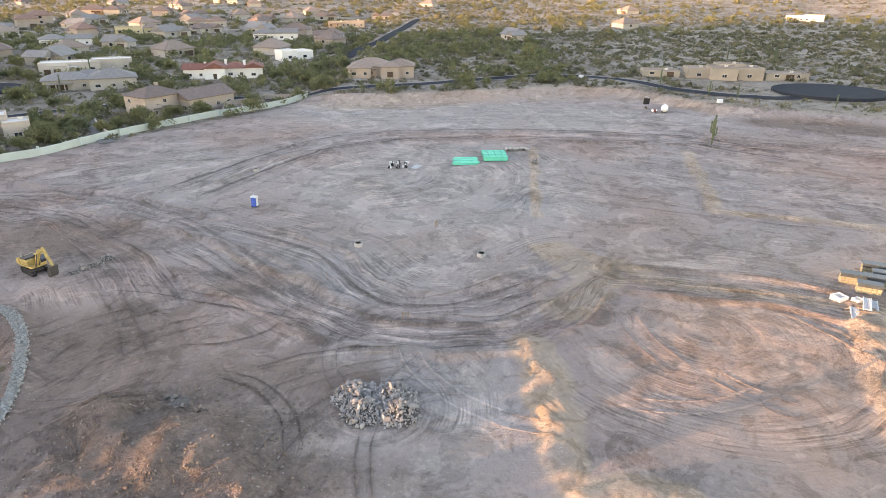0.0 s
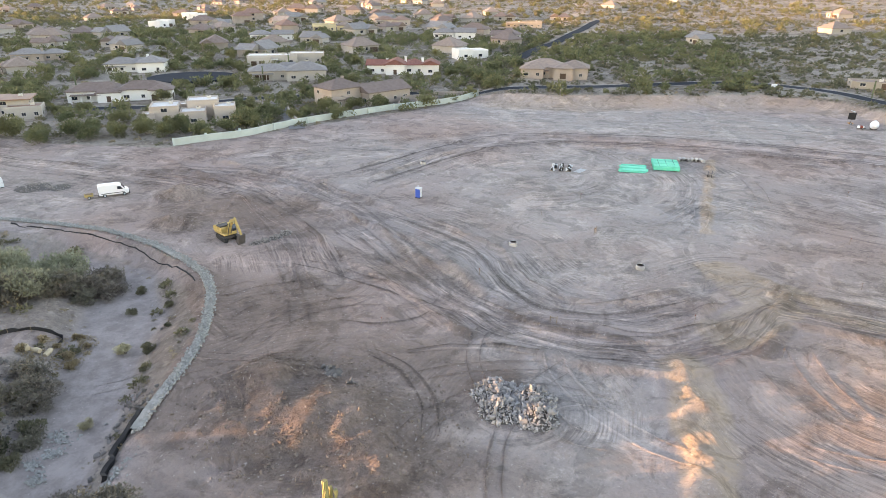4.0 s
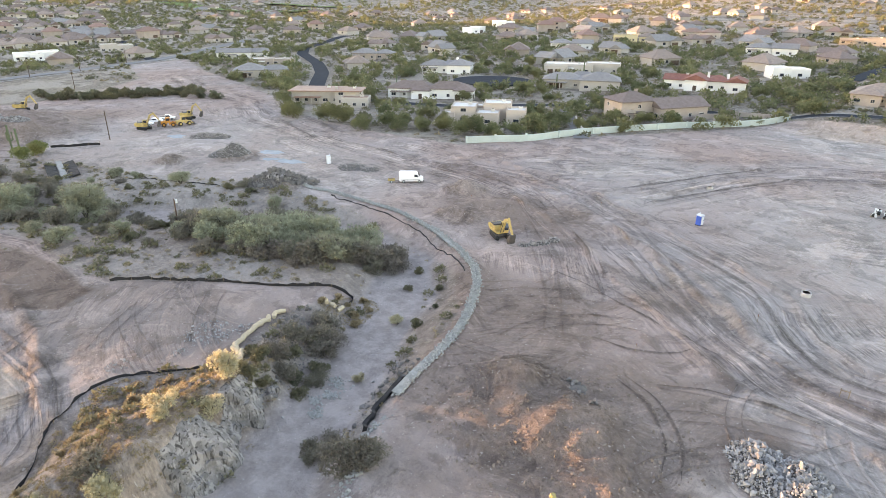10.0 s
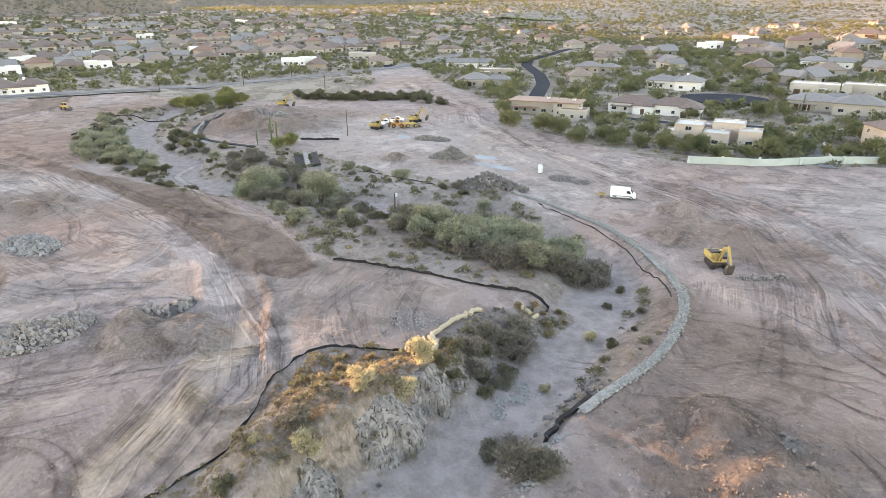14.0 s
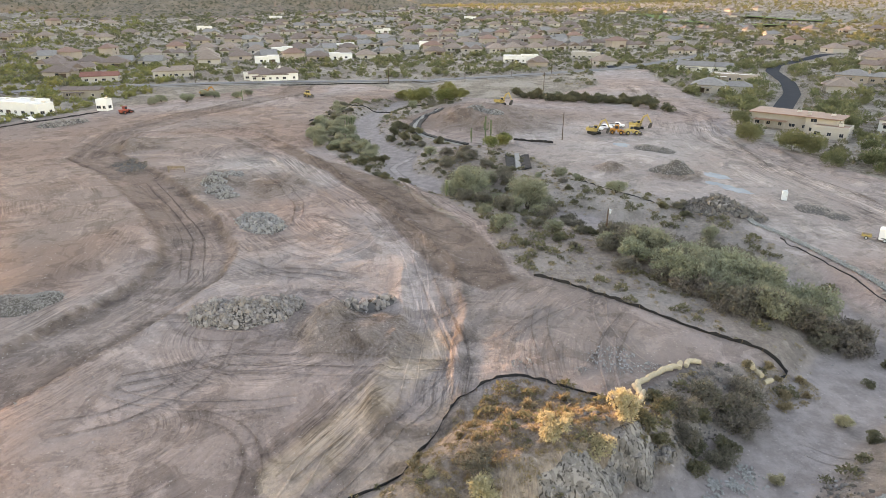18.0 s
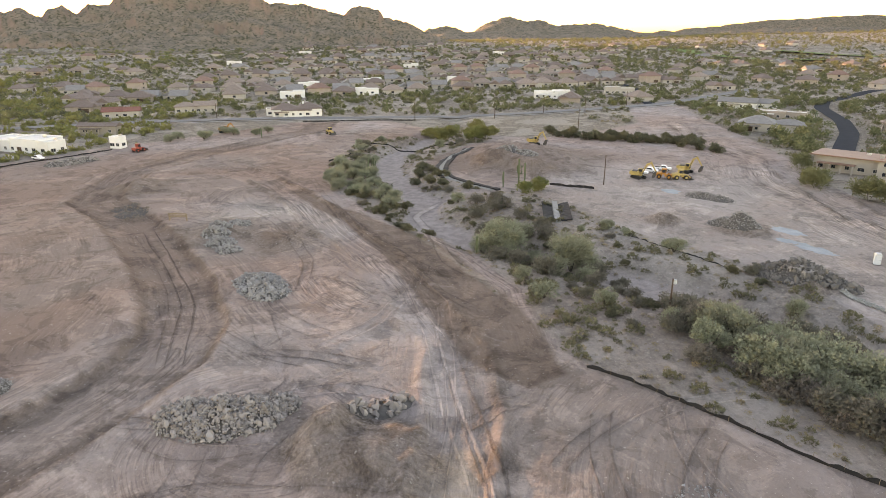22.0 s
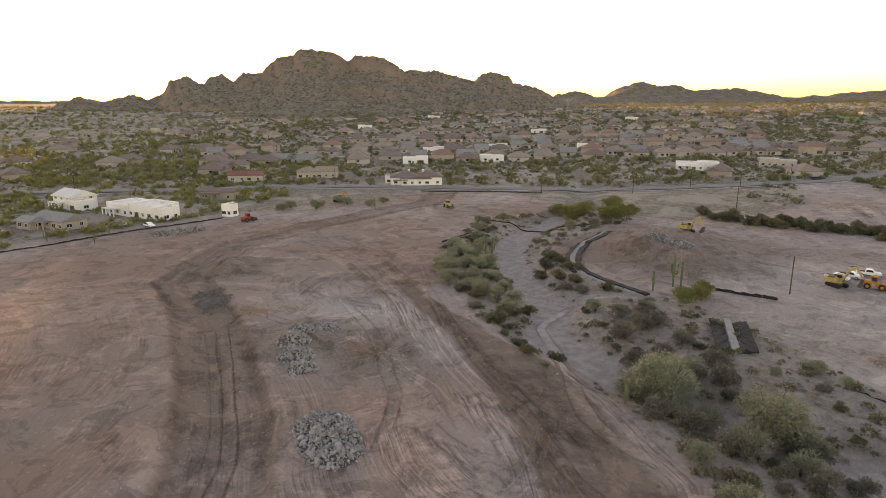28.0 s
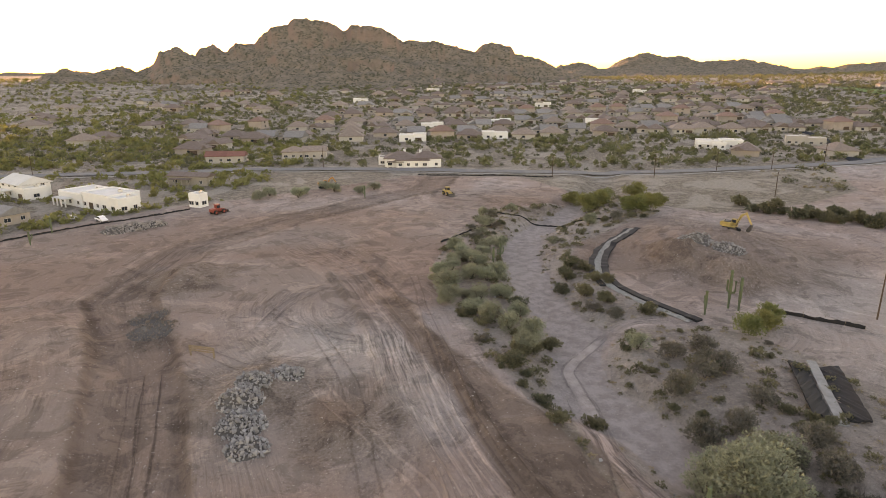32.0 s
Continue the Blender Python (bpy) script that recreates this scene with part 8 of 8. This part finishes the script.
for k, (dx, dy, tn) in enumerate(((1.1, 0.3, 104), (2.1, -0.1, 96), (3.2, 0.4, 101), (4.2, 0.2, 98), (5.3, -0.2, 110))):
    copy_thing(cp, stand(18.4 + dx, 171.5 + dy, tn))


def manhole_ring(x, y):
    ob = thing("manhole_ring", "pale concrete manhole ring set in dirt", "manhole ring", "manhole rings", at=stand(x, y))
    bm = bmesh.new()
    for ra in (0.75, 0.55):
        bmesh.ops.create_cone(bm, cap_ends=False, segments=20, radius1=ra, radius2=ra, depth=0.7, matrix=Matrix.Translation((0, 0, 0.3)))
    for z in (-0.05, 0.65):
        rim = [v for v in bm.verts if abs(v.co.z - z) < 0.01]
        bmesh.ops.bridge_loops(bm, edges=[e for e in bm.edges if e.verts[0] in rim and e.verts[1] in rim])
    part("ring", bm, M["concrete"], ob)
    part("cover", rod(bmesh.new(), (0, 0, 0.4), (0, 0, 0.5), 0.54, 0.54, 18), M["steel"], ob)


for x, y in ((-15, 103), (7, 99), (-46.5, 150)):
    manhole_ring(x, y)
for x, y, tn in ((-5, 76.5, 10), (-1, 112.5, 70)):
    lath = thing("marker_frame", "small bare timber marker frame driven into dirt", "marker", "timber markers", at=stand(x, y, tn))
    for side in (-0.45, 0.45):
        part("post", blocks((side, 0, -0.2, 0.09, 0.07, 1.5), bev=0.01), M["timber"], lath)
    part("crossbar", blocks((0, 0.08, 0.9, 1.1, 0.04, 0.12), bev=0.01), M["timber"], lath)

frng = random.Random(31)
for k in range(9):
    x, y = -13.2 + (k % 3) * 1.9 + frng.uniform(-0.2, 0.2), 153.6 + (k // 3) * 2.0 + frng.uniform(-0.3, 0.3)
    ob = thing("pallet", "wooden pallet stacked with black and white fittings", "pallet", "pallets of fittings", at=stand(x, y, frng.uniform(-15, 25)))
    part("deck", blocks(*[(0, -0.5 + 0.2 * i, 0.1, 1.2, 0.12, 0.03) for i in range(6)], *[(-0.5 + 0.5 * i, 0, 0, 0.1, 1.1, 0.1) for i in range(3)]), M["timber"], ob)
    for _ in range(6):
        a, b_ = frng.uniform(-0.4, 0.4), frng.uniform(-0.4, 0.4)
        if frng.random() < 0.5:
            part("fitting", rod(bmesh.new(), (a, b_, 0.13), (a + frng.uniform(-0.2, 0.2), b_, 0.13 + frng.uniform(0.4, 0.8)), 0.25, 0.2, 10), M[frng.choice(("rubber", "pale_plastic"))], ob)
        else:
            part("fitting", blocks((a, b_, 0.13, 0.5, 0.45, frng.uniform(0.3, 0.8), frng.uniform(0, 90)), bev=0.05), M[frng.choice(("rubber", "pale_plastic", "steel"))], ob)
grate = thing("steel_grate", "pale steel grate lying on dirt", "grate", at=stand(-6.6, 155, 65, 0.05))
part("bars", blocks(*[(0, -0.8 + 0.32 * i, 0, 3.6, 0.08, 0.12) for i in range(6)], *[(-1.7 + 0.85 * i, 0, 0, 0.08, 1.7, 0.1) for i in range(5)]), M["pale_plastic"], grate)

shield = thing("trench_plate", "rusty dark steel plate frame beside the trench", "steel plate", at=stand(24.6, 157.5, 80))
part("plate", blocks((0, 0, -0.1, 2.2, 0.12, 1.5), (0, 0.9, -0.1, 2.2, 0.1, 1.2), bev=0.02), M["steel"], shield)
for xx in (-0.9, 0.9):
    part("strut", rod(bmesh.new(), (xx, 0.05, 0.8), (xx, 0.86, 0.8), 0.07, 0.07, 8), M["steel"], shield)
# masonry blocks, crates and trench frames on the east side
blk = thing("block_stack", "strapped stack of olive-tan masonry blocks under dark cover", "masonry blocks", "block stacks", at=stand(65.6, 89.2, -24))
first = None
for z in range(4):
    for i in range(5):
        for j in range(2):
            if first is None:
                first = part("masonry_block", blocks((0, 0, 0, 0.62, 0.75, 0.38), bev=0.03), M["block"], blk)
                pb = first
            else:
                pb = new("masonry_block", first.data)
                pb.parent = blk
            pb.matrix_basis = pose(-1.3 + i * 0.65 + 0.02 * z, -0.39 + j * 0.78, z * 0.4)
part("cover", blocks((0, 0, 1.6, 3.44, 1.76, 0.14), (0, -0.87, 1.15, 3.4, 0.05, 0.46), bev=0.03), M["cover_sheet"], blk, "dark blue-grey plastic cover")
for x, y, tn in ((66.0, 85.4, -26), (68.6, 87.8, -25), (71.2, 92.6, -24), (71.0, 89.6, -26)):
    copy_thing(blk, stand(x, y, tn))
for x, y, s in ((60.4, 83.4, 1.0), (62.6, 82.4, 0.7)):
    ob = thing("precast_box", "white precast concrete box with open top", "concrete box", "precast boxes", at=stand(x, y, 20))
    part("shell", blocks((0, 0.75 * s, 0, 1.8 * s, 0.2, 0.9 * s), (0, -0.75 * s, 0, 1.8 * s, 0.2, 0.9 * s), (0.8 * s, 0, 0, 0.2, 1.3 * s, 0.9 * s), (-0.8 * s, 0, 0, 0.2, 1.3 * s, 0.9 * s), bev=0.02), M["wall_white"], ob)
for x, y, tn in ((59.6, 78.2, 62), (62.8, 80.6, 58), (63.6, 80.2, 60)):
    ob = thing("steel_ramp", "pale slatted steel ramp lying on dirt", "ramp", "steel ramps", at=stand(x, y, tn, 0.1))
    for yy in (-0.5, 0.5):
        part("rail", blocks((0, yy, 0, 4.6, 0.1, 0.16)), M["pale_plastic"], ob)
    base_slat = part("slat", blocks((0, 0, 0.03, 0.12, 0.9, 0.08)), M["pale_plastic"], ob)
    base_slat.location = (-2.1, 0, 0)
    for k in range(1, 13):
        s = new("slat", base_slat.data)
        s.parent = ob
        s.location = (-2.1 + k * 0.35, 0, 0)

# water tank, warning board and boxes below the lane
ob = thing("water_tank", "white rounded water tank on the graded ground", "tank", at=stand(81.5, 229, 70))
bm = bmesh.new()
bmesh.ops.create_uvsphere(bm, u_segments=20, v_segments=12, radius=1.0, matrix=Matrix.Translation((0, 0, 1.35)) @ Matrix.Diagonal((2.2, 1.3, 1.35, 1)))
part("shell", bm, M["white_paint"], ob)
part("hatch", rod(bmesh.new(), (0, 0, 2.6), (0, 0, 2.85), 0.35, 0.35, 12), M["pale_plastic"], ob)
part("cradle", blocks((-1.1, 0, -0.1, 0.3, 1.9, 0.6), (1.1, 0, -0.1, 0.3, 1.9, 0.6)), M["steel"], ob)
ob = thing("warning_board", "black warning board on a small trailer", "sign board", at=stand(76.5, 235, -10))
part("board", blocks((0, 0, 1.6, 2.2, 0.15, 2.2), bev=0.03), M["rubber"], ob)
part("mast", rod(bmesh.new(), (0, 0.1, 0.4), (0, 0.1, 4.3), 0.07, 0.07, 8), M["steel"], ob)
part("solar_panel", blocks((0, 0.1, 4.3, 1.4, 0.9, 0.06, 0, 15)), M["pale_plastic"], ob)
part("chassis", blocks((0, 0, 0.35, 1.6, 1.6, 0.15)), M["orange"], ob)
for wy in (-0.9, 0.9):
    wheel(ob, 0, wy, 0.34, 0.2)
ob = thing("hose_cart", "small cart with red and white hoses", "cart", at=stand(77.5, 228, 20))
part("bed", blocks((0, 0, 0.3, 2.6, 1.2, 0.12)), M["steel"], ob)
part("hose_reel", rod(bmesh.new(), (0, -0.4, 0.8), (0, 0.4, 0.8), 0.45, 0.45, 14), M["red_paint"], ob)
part("canister", blocks((-0.8, 0, 0.42, 0.6, 0.7, 0.8), (0.9, 0.1, 0.42, 0.5, 0.5, 0.6), bev=0.06), M["white_paint"], ob)
for wy in (-0.6, 0.6):
    wheel(ob, 0.2, wy, 0.3, 0.15)
ob = thing("utility_box", "white utility box beside the lane", "utility box", "utility boxes", at=stand(103, 233, 10))
part("cabinet", blocks((0, 0, -0.1, 2.0, 0.9, 1.3), bev=0.04), M["white_paint"], ob)
copy_thing(ob, stand(62, 285, 5))

# utility poles
def utility_pole(x, y, tall, label, arm=True, box_on=False):
    ob = thing("utility_pole", label, "pole", "utility poles", at=stand(x, y, 20, -0.3))
    part("post", rod(bmesh.new(), (0, 0, 0), (0, 0, tall), 0.17, 0.11, 10), M["pole"], ob)
    if arm:
        a = part("crossarm", blocks((0, 0.14, tall - 0.7, 2.4, 0.12, 0.14)), M["timber"], ob)
        for xx in (-1.1, -0.5, 0.5, 1.1):
            part("insulator", rod(bmesh.new(), (xx, 0.14, tall - 0.56), (xx, 0.14, tall - 0.35), 0.06, 0.04, 6), M["pale_plastic"], a)
    if box_on:
        part("meter_box", blocks((0.15, 0.25, tall - 0.9, 0.7, 0.3, 0.8), bev=0.03), M["pale_plastic"], ob)


utility_pole(-118, 53, 6.2, "short dark wooden pole with a white meter box", False, True)
utility_pole(-209, 77.4, 9.5, "tall dark wooden pole in the dirt yard", False)
for x, y in ((-331, 112), (-371, 78), (-392, 112), (-373, 34), (-395, -75), (-362, -200), (-426, 178), (-399, 140)):
    utility_pole(x, y, 9.5, "wooden utility pole beside the road")

# timber guard frame on the bench
ob = thing("timber_barrier", "weathered timber barrier frame across a trench", "barrier", at=stand(-185.5, -42, 78))
for xx in (-2.2, 2.2):
    part("post", blocks((xx, 0, -0.4, 0.22, 0.22, 2.2)), M["timber"], ob)
for z in (0.9, 1.3, 1.65):
    part("board", blocks((0, -0.14, z, 4.8, 0.06, 0.24)), M["timber"], ob)


# saguaro cacti
def saguaro(x, y, tall, arms, mat="cactus", seed=1, group="saguaros"):
    rng = random.Random(seed)
    ob = thing("saguaro", "tall ribbed saguaro cactus with %s" % ("upright arms" if arms else "a single stem"), "cactus", group, at=stand(x, y, rng.uniform(0, 360), -0.2))

    def stem(path, r):
        bm = bmesh.new()
        rows = []
        n = 16
        for i, p in enumerate(path):
            d = (Vector(path[min(i + 1, len(path) - 1)]) - Vector(path[max(i - 1, 0)])).normalized()
            q = d.to_track_quat("Z", "Y").to_matrix()
            k = 0.75 if i in (0, len(path) - 1) else 1.0
            rows.append([bm.verts.new(Vector(p) + q @ Vector((math.cos(2 * math.pi * j / n), math.sin(2 * math.pi * j / n), 0)) * r * k * (1.0 if j % 2 else 0.82)) for j in range(n)])
        for a, b_ in zip(rows, rows[1:]):
            for j in range(n):
                bm.faces.new((a[j - 1], a[j], b_[j], b_[j - 1]))
        bm.faces.new(rows[-1])
        return bm

    r = 0.22 + tall * 0.012
    part("stem", stem([(0, 0, 0), (0, 0, tall * 0.4), (0.03, 0, tall * 0.8), (0.03, 0, tall * 0.96), (0.03, 0, tall)], r), M[mat], ob)
    for k in range(arms):
        a, z, h = 2 * math.pi * k / arms + rng.uniform(-0.4, 0.4), tall * rng.uniform(0.35, 0.5), tall * rng.uniform(0.22, 0.42)
        cx, cy = math.cos(a), math.sin(a)
        part("arm", stem([(cx * r * 0.6, cy * r * 0.6, z), (cx * 0.7, cy * 0.7, z + 0.1), (cx * 0.85, cy * 0.85, z + 0.5), (cx * 0.85, cy * 0.85, z + h), (cx * 0.85, cy * 0.85, z + h + 0.25)], r * 0.7), M[mat], ob)


saguaro(79, 179, 9.2, 4, seed=2)
saguaro(-19.6, 35.0, 6.4, 4, "straw_cactus", 3)
for k, (x, y, h, a) in enumerate(((-212.5, 51.4, 8, 3), (-211.5, 53, 7, 2), (-208.8, 45.7, 5, 1), (-152, 27, 4, 0))):
    saguaro(x, y, h, a, seed=10 + k)
for k, (x, y, h, a) in enumerate(((92, 268, 7, 0), (104, 246, 6, 2), (112, 239, 6, 0), (141, 224, 5, 0), (170, 330, 9, 3), (152, 330, 8, 0), (178, 290, 7, 1), (148, 335, 8, 0), (20, 320, 6, 1), (45, 340, 7, 2), (-20, 330, 6, 2), (210, 380, 8, 2), (-165, 300, 8, 0), (-158, 262, 7, 0), (-262, 300, 7, 1), (-225, 222, 6, 0), (-318, -40, 5, 1), (-250, 8, 5, 2), (-238, 6, 5, 0), (-330, 240, 6, 1), (-249, -118, 4, 1), (-262, -121, 5, 0), (-252, -136, 4, 2))):
    saguaro(x, y, h, a, seed=30 + k, group="saguaros of the desert")

# survey stakes
stake = thing("survey_stake", "thin wooden survey stake with pink ribbon", "stake", "survey stakes", at=stand(-1, 112, 0, -0.1))
part("lath", blocks((0, 0, 0, 0.06, 0.03, 1.4)), M["timber"], stake)
part("ribbon", blocks((0.04, 0, 1.15, 0.16, 0.02, 0.2)), M["red_paint"], stake)
for x, y in ((-18, 88), (14, 82), (24, 76), (-28, 70), (-60, 121), (-58, 137), (30, 133), (44, 120), (-35, 112), (52, 150), (-12, 120), (40, 100), (-5, 132), (-84, 105), (-92, 92)):
    copy_thing(stake, stand(x, y, prng.uniform(0, 360), -0.1))
